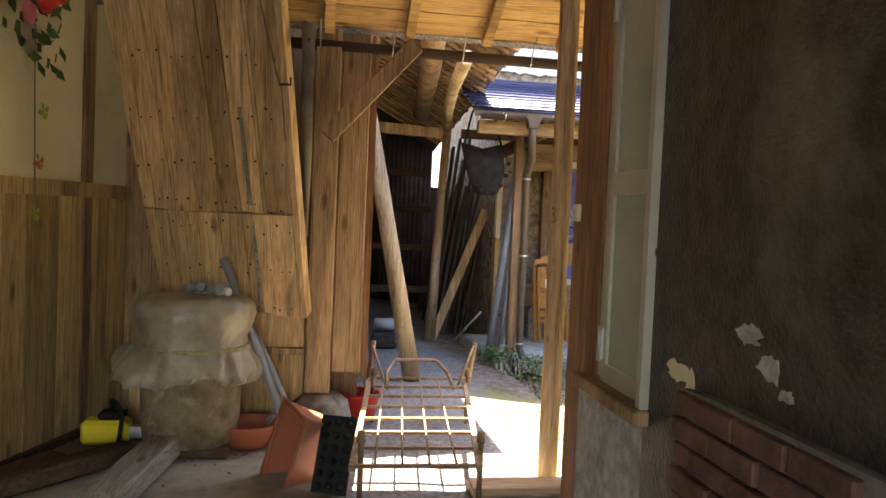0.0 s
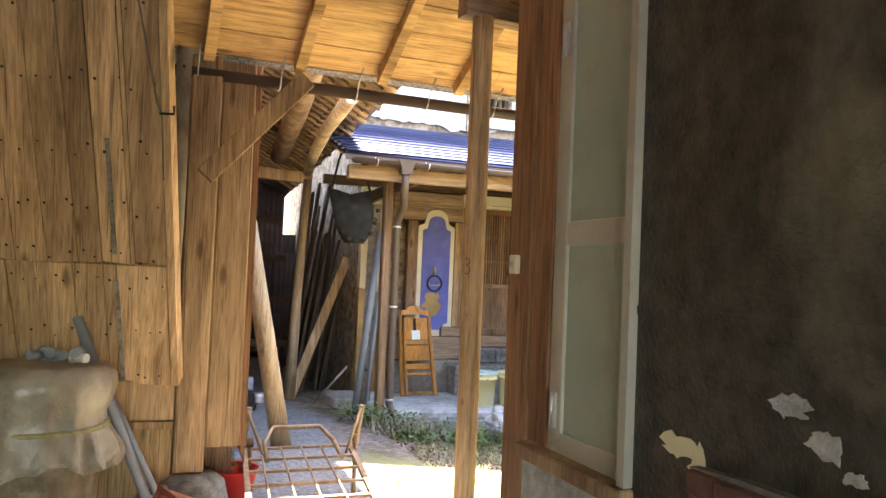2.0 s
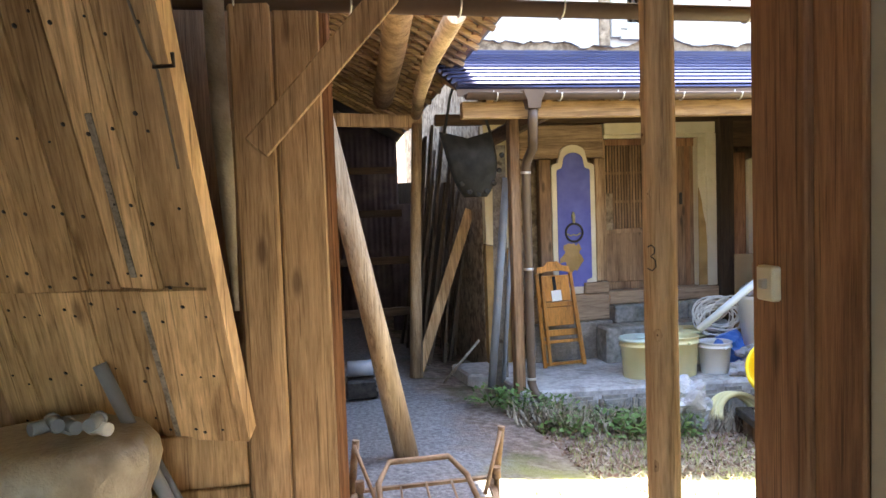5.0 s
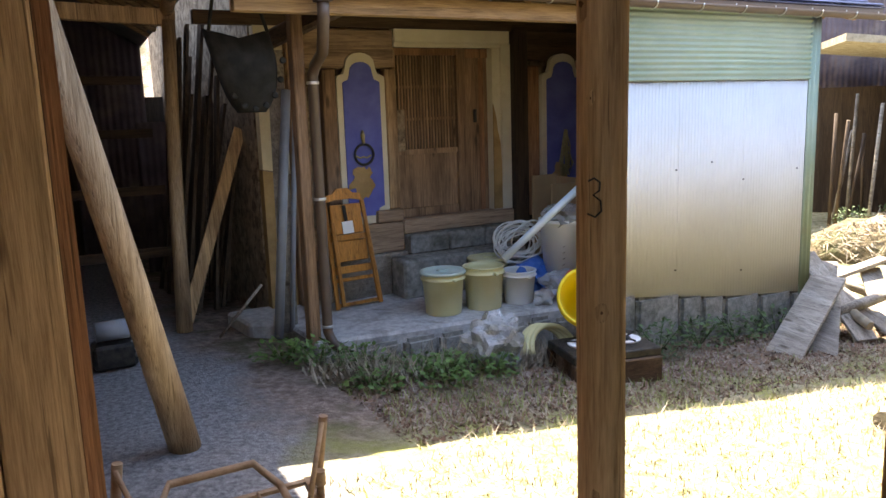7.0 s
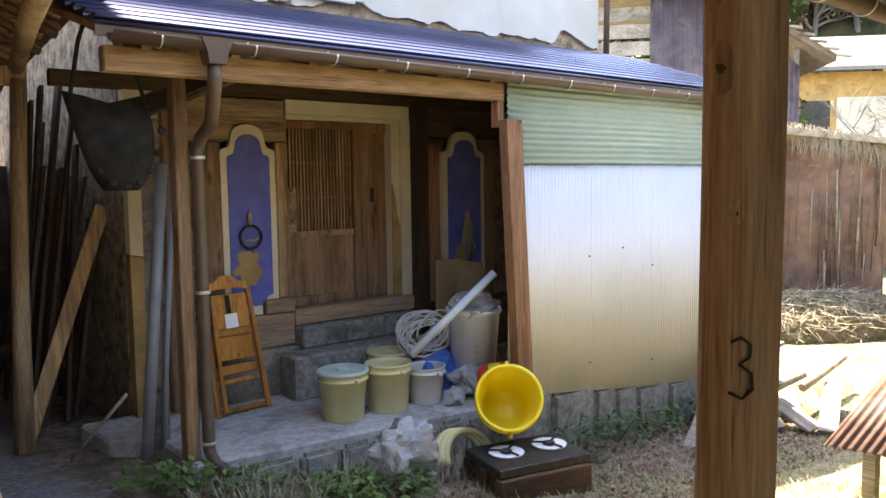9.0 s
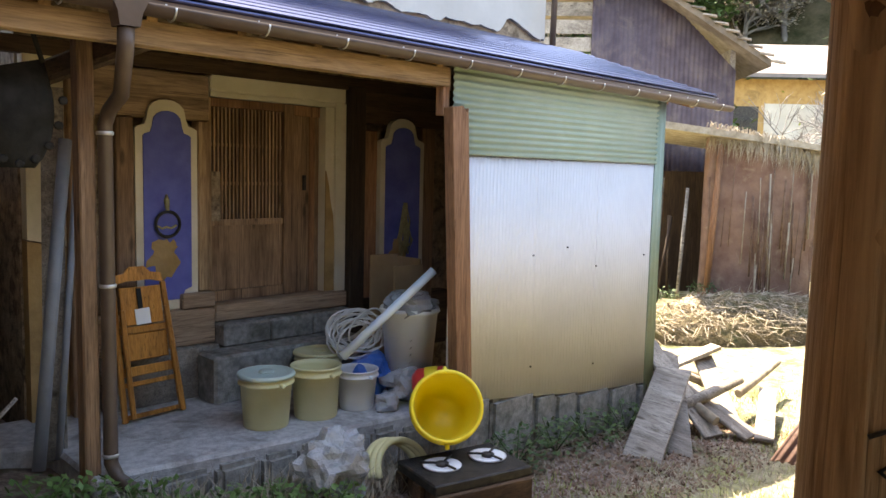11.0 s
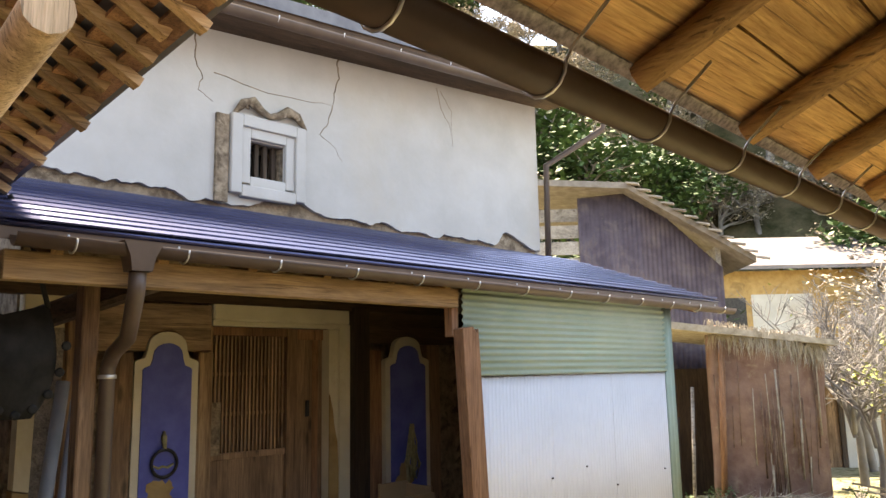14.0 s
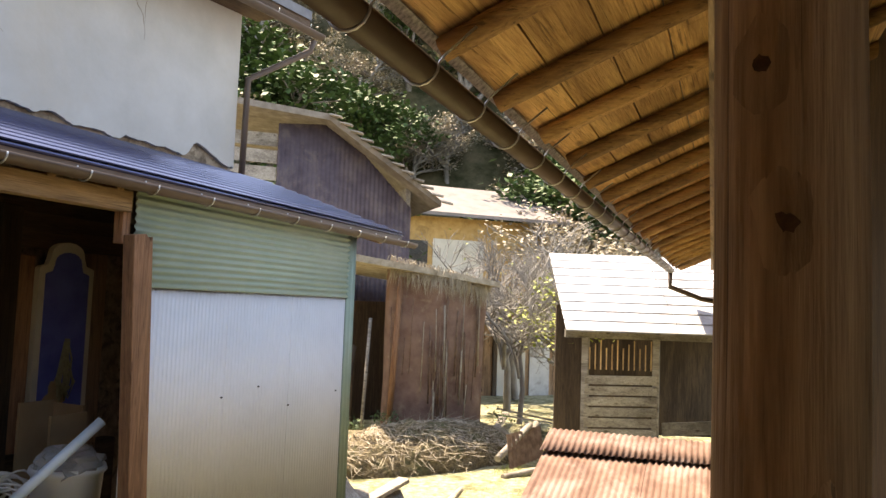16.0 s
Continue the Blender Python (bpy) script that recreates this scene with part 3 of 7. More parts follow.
ret = bmesh.ops.extrude_face_region(bm, geom=bm.faces[:])
for v in [e for e in ret["geom"] if isinstance(e, bmesh.types.BMVert)]:
    v.co.y += 0.006
solid("hanging_sheet", bm, "film", "whitish strip standing in for daylight in the gap beside the leaning boards", "plastic sheet")
for z0, z1, m, dy in ((0.6, 0.8, "plank", 0.0), (0.14, 0.56, "wallplank", 0.03)):
    bm = bmesh.new()
    span(bm, (-0.95, 4.24 + dy, z0), (0.03, 4.28 + dy, z1))
    part("skirt_board", bm, m, stair, bevel=0.004)
bm = bmesh.new()
span(bm, (-0.5, 4.22, 0.56), (0.03, 4.3, 0.6))
part("ledger", bm, "plank", stair, bevel=0.004)


# the corner posts and lower wall of the outbuilding
def squared_post(name, lo, hi, mat, label, bevel=0.008):
    return solid(name, built(span, lo, hi), mat, label, "post", bevel=bevel)


squared_post("corner_post", (0.035, 4.24, 0.33), (0.185, 4.36, 2.62), "postwood", "weathered square corner post on a stone")
squared_post("door_post", (0.19, 4.27, 0.45), (0.36, 4.36, 2.62), "postwood", "wide brown plank post of the outbuilding wall")
bm = bmesh.new()
lathe(bm, [(0.05, 0.05), (0.17, 0.08), (0.19, 0.18), (0.16, 0.28), (0.1, 0.325)], 12, Matrix.Translation((0.13, 4.3, 0)))
for v in bm.verts:
    v.co += Vector((0.025, 0.025, 0.0)) * noise.noise(v.co * 6)
solid("base_stone", bm, "stone", "rough grey base stone under the corner post", "stone")
bm = bmesh.new()
span(bm, (0.3, 4.37, 0.42), (0.36, 5.3, 3.3))
span(bm, (0.3, 5.3, 0.1), (0.36, 12.4, 3.3))
wall_out = solid("wall_outbuilding", bm, "brown", "brown board wall of the outbuilding", "wall", kind="structure")
for i in range(7):
    xx = 0.362 + i * 0.0065
    bm = built(prism, [(4.28 + i * 0.02, 0.45 - 0.02 * i), (5.25 - 0.03 * i, 0.4), (5.25 - 0.03 * i, 2.7), (4.28 + i * 0.02, 2.7)], (xx, 0, 0), (0, 1, 0), (0, 0, 1), (1, 0, 0), 0.006)
    part("plank", bm, "redwood", wall_out)
# brace
bm = built(bar, (0.115, 4.19, 1.83), (0.61, 4.19, 2.385), 0.045, 0.1)
solid("diagonal_brace", bm, "postwood", "diagonal knee brace nailed to the corner post", "brace", bevel=0.005)

# post with the number and its figure
post = thing("veranda_post", (1.3, 3.5, ground_z(1.3, 3.5)), "rounded brown eave post with knots and a painted figure", "post")
bm = bmesh.new()
tube(bm, [(1.304 + 0.004 * noise.noise((0, 0, z * 2)), 3.49 + 0.004 * noise.noise((5, 0, z * 2)), z) for z in [0.05 + 0.171 * i for i in range(16)]], [0.05 + 0.003 * noise.noise((9, 1, z)) for z in range(16)], 20)
shaft = part("shaft", bm, "postwood", post)
bm = bmesh.new()
lathe(bm, [(0.08, -0.02), (0.13, 0.0), (0.12, 0.05), (0.07, 0.07)], 12, Matrix.Translation((1.3, 3.5, 0)))
part("footing", bm, "stone", post, "grey footing stone")
bm = bmesh.new()
fig = [(-0.012, 0.032), (0.0, 0.038), (0.011, 0.03), (0.01, 0.014), (-0.002, 0.005), (0.012, -0.006), (0.014, -0.026), (0.002, -0.038), (-0.014, -0.032)]
ang = math.radians(213)
cw = Vector((math.cos(ang), math.sin(ang), 0))
sw = Vector((-math.sin(ang), math.cos(ang), 0)) * -1
sw = Vector((0, 0, 1)).cross(cw)
tube(bm, [Vector((1.304, 3.49, 1.43)) + cw * (0.0515 - 0.5 * p[0] ** 2 / 0.05) + sw * p[0] + Vector((0, 0, p[1])) for p in fig], 0.0022, 6)
part("figure_three", bm, "iron", shaft, "painted figure 3")
for zk, ak, sz in ((1.9, 160, 0.011), (1.795, 178, 0.012), (1.62, 205, 0.005), (1.2, 230, 0.007), (0.8, 215, 0.008)):
    a = math.radians(ak)
    d = Vector((math.cos(a), math.sin(a), 0))
    side = Vector((-d.y, d.x, 0))
    kp = Vector((1.304, 3.49, zk))
    for rk, nm, mt_, lab in ((1.0, "knot_ring", "postwood", "raised swirl round the knot"), (0.5, "knot", "knot", "dark knot")):
        bm = bmesh.new()
        vs = []
        for k_ in range(14):
            t_ = 2 * math.pi * k_ / 14
            u_ = sz * 1.9 * rk * math.cos(t_) * (1 + 0.3 * noise.noise((k_ * 0.9, zk * 7, rk)))
            w_ = sz * 3.0 * rk * math.sin(t_) * (1 + 0.3 * noise.noise((k_ * 0.9, zk * 9, rk + 4)))
            vs.append(bm.verts.new(kp + d * (0.0496 - u_ * u_ / 0.1) + side * u_ + Vector((0, 0, w_))))
        cv = bm.verts.new(kp + d * (0.0535 if rk > 0.9 else 0.0545))
        for k_ in range(14):
            bm.faces.new((vs[k_], vs[(k_ + 1) % 14], cv)).smooth = True
        part(nm, bm, mt_, shaft, lab)

# house gutter
gut = thing("eave_gutter", (0, eave_y(0) + 0.07, 2.4), "brown half-round gutter on wire brackets along the eave", "gutter")


def gutter_trough(bm, p, q, r=0.055, t=0.004):
    p, q = Vector(p), Vector(q)
    d = (q - p).normalized()
    sx = d.cross(Vector((0, 0, 1))).normalized()
    prof = [(math.cos(a) * r, math.sin(a) * r) for a in [math.pi + math.pi * i / 12 for i in range(13)]]
    prof = prof + [(x * (r - t) / r, z * (r - t) / r) for x, z in prof[::-1]]
    up = Vector((0, 0, 1))
    a = [bm.verts.new(p + sx * x + up * z) for x, z in prof]
    b = [bm.verts.new(q + sx * x + up * z) for x, z in prof]
    for i in range(len(a)):
        f = bm.faces.new((a[i], b[i], b[(i + 1) % len(a)], a[(i + 1) % len(a)]))
        f.smooth = True
    bm.faces.new(a)
    bm.faces.new(b)


def gut_pt(x):
    return Vector((x, eave_y(x) + 0.085, 2.385))


part("trough", built(gutter_trough, gut_pt(-0.15), gut_pt(12.0), 0.052), "gutter", gut)
bm = bmesh.new()
for x0_, x1_ in ((-0.15, 12.1),):
    q = [(x0_, -0.045, 0.075), (x1_, -0.045, 0.075), (x1_, -0.02, 0.055), (x0_, -0.02, 0.055)]
    lo = [bm.verts.new((px, eave_y(px) + 0.085 + py, 2.385 + pz)) for px, py, pz in q]
    hi = [bm.verts.new(v.co + Vector((0, 0, 0.004))) for v in lo]
    bm.faces.new(lo)
    bm.faces.new(hi)
    for k_ in range(4):
        bm.faces.new((lo[k_], hi[k_], hi[(k_ + 1) % 4], lo[(k_ + 1) % 4]))
part("drip_edge", bm, plain("speckled_galvanised", (0.16, 0.17, 0.16), (0.6, 0.62, 0.6), 60, 0.6, 0.2, 0.3), gut, "speckled metal drip edge")
for i in range(30):
    c = gut_pt(0.06 + 0.42 * i)
    if c.x > 12:
        break
    bm = bmesh.new()
    tube(bm, [c + Vector((0, math.cos(a) * 0.056, math.sin(a) * 0.056)) for a in [math.pi * (1 + j / 8) for j in range(9)]][::-1] + [c + Vector((0, -0.07, 0.02)), c + Vector((0, -0.16, 0.09))], 0.004, 5)
    part("bracket", bm, "clip", gut, "pale wire bracket")
bm = bmesh.new()
tube(bm, [gut_pt(11.9) + Vector((0, 0, -0.04)), gut_pt(11.9) + Vector((0, 0, -0.25)), gut_pt(11.9) + Vector((0.3, -0.4, -0.4)), gut_pt(11.9) + Vector((0.4, -1.0, -0.5))], 0.035, 10)
part("downspout", bm, "gutter", gut)


# ---- kura storehouse ----
def kura_cut(u):
    """Ragged lower edge of the white plaster, as a height."""
    z_ = 3.07 + 0.06 * noise.noise((u * 1.6, 2.0, 0)) + 0.045 * noise.noise((u * 5, 7.0, 0)) + 0.02 * noise.noise((u * 17, 3.0, 0))
    return z_ + 0.09 * smooth01(3.5, 3.8, u) * (1 - smooth01(3.95, 4.3, u)) + 0.11 * smooth01(6.35, 6.5, u) * (1 - smooth01(6.6, 6.95, u)) + (0.04 if u < 2.6 else 0.0)


def eave_lift(x):
    """The storehouse eave sinks towards its far gable."""
    return -0.08 * (7.1 - x)


bm = bmesh.new()
KX0, KX1, KW0, KW1, KZ0, KZ1 = 3.25, 4.42, 3.53, 3.84, 3.235, 3.567
span(bm, (2.04, 8.5, -0.6), (KX0, 13.0, 4.5))
span(bm, (KX1, 8.5, -0.8), (7.02, 13.0, 4.5))
span(bm, (KX0, 8.5, 2.3), (KX1, 13.0, KZ0))
span(bm, (KX0, 8.5, KZ0), (KW0, 13.0, KZ1))
span(bm, (KW1, 8.5, KZ0), (KX1, 13.0, KZ1))
span(bm, (KX0, 8.5, KZ1), (KX1, 13.0, 4.5))
span(bm, (KX0, 9.2, -0.6), (KX1, 13.0, 2.3))
kura = solid("wall_kura", bm, "mud", "mud wall of the storehouse, bare below the white plaster", "wall", kind="structure")
bm = bmesh.new()
N = 150
us = [2.04 + (7.06 - 2.04) * i / N for i in range(N + 1)]
a = [(u, kura_cut(u)) for u in us]
for (u0, z0), (u1, z1) in zip(a, a[1:]):
    um = (u0 + u1) / 2
    spans = [(z0, z1, 4.75 + eave_lift(um))]
    if KW0 < um < KW1:
        spans = [(min(z0, KZ0), min(z1, KZ0), KZ0 + 0.004), (KZ1, KZ1, 4.75 + eave_lift(um))]
    for b0, b1, top in spans:
        q = [bm.verts.new((u0, 8.46, b0)), bm.verts.new((u1, 8.46, b1)), bm.verts.new((u1, 8.46, top)), bm.verts.new((u0, 8.46, top)), bm.verts.new((u0, 8.498, b0)), bm.verts.new((u1, 8.498, b1))]
        bm.faces.new(q[:4])
        bm.faces.new((q[0], q[4], q[5], q[1]))
bmesh.ops.remove_doubles(bm, verts=bm.verts[:], dist=0.0004)
span(bm, (7.024, 8.502, 2.6), (7.06, 13.0, 4.75))
part("plaster", bm, "white_plaster", kura, "white lime plaster with a ragged lower edge")
bm = bmesh.new()
span(bm, (3.265, 8.43, 3.06), (3.365, 8.459, 3.72))
part("patch_board", bm, "mud", kura, "bare clay strip beside the window")
# cracks
for pts, rc in (([(4.41, 4.5), (4.37, 4.4), (4.39, 4.28), (4.34, 4.16), (4.33, 4.04)], 0.009), ([(3.1, 4.3), (3.09, 4.1), (3.15, 3.98), (3.13, 3.86), (3.24, 3.8)], 0.006), ([(3.24, 4.02), (3.7, 3.98), (4.1, 4.0), (4.33, 4.03)], 0.004), ([(4.33, 4.03), (4.28, 3.86), (4.2, 3.75), (4.33, 3.68), (4.43, 3.56)], 0.005), ([(5.55, 4.5), (5.6, 4.3), (5.72, 4.16), (5.75, 3.95)], 0.004), ([(5.6, 4.48), (5.75, 4.3), (5.74, 4.1)], 0.003)):
    bm = bmesh.new()
    cp = []
    for (ax_, az_), (bx_, bz_) in zip(pts, pts[1:]):
        for q in range(4):
            f = q / 4
            cp.append((ax_ + (bx_ - ax_) * f + 0.02 * noise.noise((ax_ * 9 + f * 5, az_ * 9, 1)), 8.459, az_ + (bz_ - az_) * f + 0.015 * noise.noise((ax_ * 9, az_ * 9 + f * 5, 4))))
    tube(bm, cp + [(pts[-1][0], 8.459, pts[-1][1])], [rc * (1 - 0.7 * i_ / len(cp)) for i_ in range(len(cp) + 1)], 4)
    part("crack", bm, "mud", kura, "crack in the plaster")

# kura window
win = thing("window_kura", (3.66, 8.46, 3.1), "small square storehouse window with stepped white frame", "window", kind="structure")
for d, o0, o1 in ((0.06, 0.325, 0.235), (0.035, 0.235, 0.155)):
    bm = bmesh.new()
    cx, cz = 3.7, 3.43
    hz = 0.96
    for s in (-1, 1):
        span(bm, (cx + s * (o0 + o1) / 2 - (o0 - o1) / 2, 8.46 - d, cz - o0 * hz + 0.02), (cx + s * (o0 + o1) / 2 + (o0 - o1) / 2, 8.459, cz + o0 * hz))
        span(bm, (cx - o1, 8.46 - d, cz + s * (o0 + o1) / 2 * hz - (o0 - o1) / 2), (cx + o1, 8.459, cz + s * (o0 + o1) / 2 * hz + (o0 - o1) / 2))
    part("window_frame", bm, "white_plaster", win, "white stepped plaster frame", bevel=0.006)
bm = bmesh.new()
tube(bm, [(3.41, 8.43, 3.75), (3.47, 8.42, 3.83), (3.55, 8.42, 3.86), (3.63, 8.42, 3.8), (3.7, 8.42, 3.775), (3.78, 8.42, 3.8), (3.86, 8.42, 3.85), (3.95, 8.42, 3.83), (4.04, 8.43, 3.74)], [0.015, 0.035, 0.042, 0.03, 0.024, 0.03, 0.042, 0.035, 0.012], 10)
part("hood_ornament", bm, "mud", win, "grey moulded plaster ornament")
for cx_, s_ in ((3.5, 1), (3.6, -1), (3.82, 1), (3.93, -1)):
    part("scroll", built(tube, [(cx_ + s_ * (0.034 - 0.004 * t_) * math.cos(t_ * 0.8), 8.395, 3.8 + (0.034 - 0.004 * t_) * math.sin(t_ * 0.8)) for t_ in range(8)], 0.009, 6), "mud", win, "curled plaster scroll")
for i in range(4):
    bm = bmesh.new()
    span(bm, (3.56 + i * 0.075, 8.52, 3.236), (3.595 + i * 0.075, 8.56, 3.566))
    part("window_bar", bm, "dark", win)
# near-black plate gives the window opening its shade by colour
part("recess", built(span, (3.532, 8.75, 3.237), (3.838, 8.77, 3.565)), "iron", win, "black plate standing in for the shade behind the bars")

# kura roof and upper gutter
bm = bmesh.new()
prism(bm, [(8.0, 4.72), (8.0, 4.82), (10.75, 6.2), (13.7, 4.82), (13.7, 4.72), (10.75, 6.05)], (1.4, 0, 0), (0, 1, 0), (0, 0, 1), (1, 0, 0), 6.25)
for v in bm.verts:
    v.co.z += eave_lift(v.co.x)
kroof = solid("roof_kura", bm, "tile", "tiled storehouse roof with dark eaves", "roof", kind="structure")
bm = bmesh.new()
span(bm, (1.4, 8.02, 4.64), (7.65, 8.1, 4.73))
span(bm, (2.04, 8.1, 4.66), (7.3, 8.455, 4.73))
for v in bm.verts:
    v.co.z += eave_lift(v.co.x)
part("fascia", bm, "dark_x", kroof)
kg = thing("upper_gutter", (4, 7.7, 4.7), "brown gutter under the storehouse eaves", "gutter")
part("trough", built(gutter_trough, (1.3, 7.96, 4.64 + eave_lift(1.3)), (7.8, 7.96, 4.64), 0.055), "gutter", kg)
bm = bmesh.new()
tube(bm, [(7.65, 7.96, 4.54), (7.65, 8.0, 4.42), (7.14, 8.4, 4.0), (7.14, 8.42, 2.9)], 0.035, 8)
part("downspout", bm, "gutter", kg)
for i in range(11):
    c = Vector((1.7 + 0.58 * i, 7.96, 4.63 + eave_lift(1.7 + 0.58 * i)))
    bm = bmesh.new()
    tube(bm, [c + Vector((0, math.cos(t) * 0.058, math.sin(t) * 0.058)) for t in [math.pi * (1 + j / 8) for j in range(9)]], 0.004, 5)
    part("bracket", bm, "clip", kg, "galvanised bracket")


# lean-to roof of blue tin
def lt_pt(x, f):
    return Vector((x, 6.78 + 1.7 * f, 2.43 + 0.58 * f))


lean = thing("lean_to_roof", (4.5, 7.6, 2.6), "dark blue ribbed tin roof of the storehouse lean-to, gleaming", "roof", kind="structure")
nb = 11
for i in range(nb):
    f0, f1 = i / nb, (i + 1) / nb
    p0, p1 = lt_pt(0, f0), lt_pt(0, f1)
    q = p1 - p0
    prof = [(p0.y + 0.022, p0.z - 0.016), (p0.y + 0.022, p0.z + 0.012), (p0.y - 0.012, p0.z + 0.012), (p0.y - 0.014, p0.z + 0.02), (p0.y + 0.004, p0.z + 0.036), (p0.y + q.y * 0.6, p0.z + q.z * 0.6 + 0.004), (p1.y + 0.02, p1.z - 0.004), (p1.y + 0.02, p1.z - 0.018)]
    bm = built(prism, prof, (1.45, 0, 0), (0, 1, 0), (0, 0, 1), (1, 0, 0), 6.1)
    part("roof_strip", bm, "blue_tin", lean)
for (y0_, z0_, r_) in ((6.77, 2.422, 0.011),):
    part("edge_roll", built(tube, [(1.44, y0_, z0_), (7.56, y0_, z0_)], r_, 12), "blue_tin", lean, "gleaming rolled tin edge")
part("edge_fascia", built(span, (1.45, 6.774, 2.36), (7.55, 6.79, 2.41)), "gutter", lean, "dark fascia below the tin edge")
bm = bmesh.new()
prism(bm, [(6.8, 2.37), (6.8, 2.41), (8.46, 2.87), (8.46, 2.83)], (1.5, 0, 0), (0, 1, 0), (0, 0, 1), (1, 0, 0), 6.0)
part("boarding", bm, "eave_board", lean)
for i in range(13):
    x = 1.7 + i * 0.46
    part("lean_rafter", built(bar, (x, 6.83, 2.34), (x, 8.44, 2.8), 0.05, 0.06), "beam_y", lean)
lg = thing("lean_to_gutter", (4.5, 6.72, 2.36), "brown gutter with pale clips below the blue roof", "gutter")
part("trough", built(gutter_trough, (1.5, 6.72, 2.375), (7.72, 6.72, 2.355), 0.05), "gutter", lg)
for i in range(13):
    c = Vector((1.72 + 0.48 * i, 6.72, 2.37 - 0.001 * i))
    bm = bmesh.new()
    tube(bm, [c + Vector((0, math.cos(t) * 0.054, math.sin(t) * 0.054)) for t in [math.pi * (1 + j / 8) for j in range(9)]] + [c + Vector((0, 0.05, 0.03))], 0.005, 5)
    part("clip", bm, "clip", lg, "pale metal clip")
bm = bmesh.new()
hp = [[(-0.085, -0.055), (0.085, -0.055), (0.085, 0.055), (-0.085, 0.055)], [(-0.055, -0.05), (0.055, -0.05), (0.055, 0.05), (-0.055, 0.05)], [(-0.045, -0.045), (0.045, -0.045), (0.045, 0.045), (-0.045, 0.045)]]
hv = []
for ring_, zr in zip(hp, (2.385, 2.32, 2.26)):
    hv.append([bm.verts.new((1.99 + px, 6.71 + py, zr + (0.03 * abs(px) / 0.085 if zr > 2.4 else 0))) for px, py in ring_])
for a, b in zip(hv, hv[1:]):
    for k_ in range(4):
        bm.faces.new((a[k_], a[(k_ + 1) % 4], b[(k_ + 1) % 4], b[k_]))
bm.faces.new(hv[-1])
mid_ = bm.verts.new((1.99, 6.657, 2.36))
bm.faces.new((hv[0][0], hv[0][1], mid_))
ret = bmesh.ops.extrude_face_region(bm, geom=bm.faces[:])
for v in [e for e in ret["geom"] if isinstance(e, bmesh.types.BMVert)]:
    v.co = Vector((1.99, 6.71, v.co.z)) + (v.co - Vector((1.99, 6.71, v.co.z))) * 0.93
part("hopper", bm, "gutter", lg, "brown flared rain hopper")
bm = bmesh.new()
tube(bm, [(1.99, 6.71, 2.27), (1.99, 6.72, 2.17), (2.06, 6.95, 1.99), (2.1, 7.2, 1.93), (2.1, 7.26, 1.86), (2.1, 7.26, 0.12), (2.12, 7.22, 0.04), (2.16, 7.12, 0.0)], 0.037, 12)
dp = part("downpipe", bm, "gutter", lg, "brown downpipe")
for z in (1.82, 1.05, 0.16):
    bm = bmesh.new()
    lathe(bm, [(0.04, -0.01), (0.043, -0.008), (0.043, 0.008), (0.04, 0.01)], 12, Matrix.Translation((2.1, 7.26, z)))
    part("pipe_band", bm, "clip", dp, "pale pipe band")
bm = bmesh.new()
bar(bm, (1.5, 6.88, 2.27), (4.1, 6.88, 2.27), 0.09, 0.12)
solid("lintel_beam", bm, "beam_x", "sawn pale beam carrying the lean-to eave", "beam", bevel=0.005)
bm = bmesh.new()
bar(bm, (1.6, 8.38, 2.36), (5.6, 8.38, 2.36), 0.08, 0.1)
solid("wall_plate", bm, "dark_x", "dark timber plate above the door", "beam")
squared_post("lean_to_post", (1.98, 7.28, 0.0), (2.06, 7.38, 2.3), "brown", "narrow brown lean-to post beside the downpipe")
bm = built(bar, (1.95, 7.9, 2.12), (2.2, 6.95, 2.28), 0.09, 0.12)
solid("curved_tie", bm, "dark_y", "dark tie beam at the end of the lean-to", "beam", bevel=0.02)
squared_post("wall_post", (2.272, 8.3, 0.06), (2.34, 8.44, 2.3), "brown", "dark wall post of the storehouse")
bm = bmesh.new()
prism(bm, [(2.045, 1.2), (2.27, 1.15), (2.27, 2.4), (2.045, 2.4)], (0, 8.36, 0), (1, 0, 0), (0, 0, 1), (0, 1, 0), 0.1)
solid("wall_kura_end_upper", bm, "cream", "cream plaster patch on the storehouse corner", "wall", kind="structure")
bm = bmesh.new()
prism(bm, [(2.045, 0.06), (2.27, 0.06), (2.27, 1.14), (2.045, 1.19)], (0, 8.37, 0), (1, 0, 0), (0, 0, 1), (0, 1, 0), 0.1)
solid("wall_kura_end_lower", bm, "ochre", "worn ochre clay below the cream plaster", "wall", kind="structure")

# ledge, steps
ledge = thing("ledge", (3.1, 7.6, 0), "worn concrete platform along the storehouse front", "platform", kind="structure")
bm = built(prism, [(2.0, 7.24), (2.4, 7.18), (3.15, 7.1), (3.95, 7.0), (4.25, 6.97), (4.25, 8.5), (1.7, 8.5), (1.75, 8.0), (2.0, 7.9)], (0, 0, -0.5), (1, 0, 0), (0, 1, 0), (0, 0, 1), 0.56)
part("slab", bm, "concrete", ledge, bevel=0.02)
rng = random.Random(11)
x = 2.0
while x < 4.2:
    w = rng.uniform(0.2, 0.36)
    bm = bmesh.new()
    box(bm, (x + w / 2, 7.2 - 0.1 * (x - 2.0), -0.14 + rng.uniform(-0.02, 0.02)), (w * 0.95, 0.1, 0.28))
    bmesh.ops.bevel(bm, geom=bm.edges[:], offset=0.03, segments=2, affect="EDGES")
    part("edge_stone", bm, "stone", ledge)
    x += w
steps = thing("door_steps", (3.75, 8.1, 0.06), "two dark stone steps below the storehouse door", "steps")
bm = built(span, (3.07, 7.98, 0.05), (4.32, 8.24, 0.39))
part("lower_step", bm, "stone", steps, bevel=0.02)
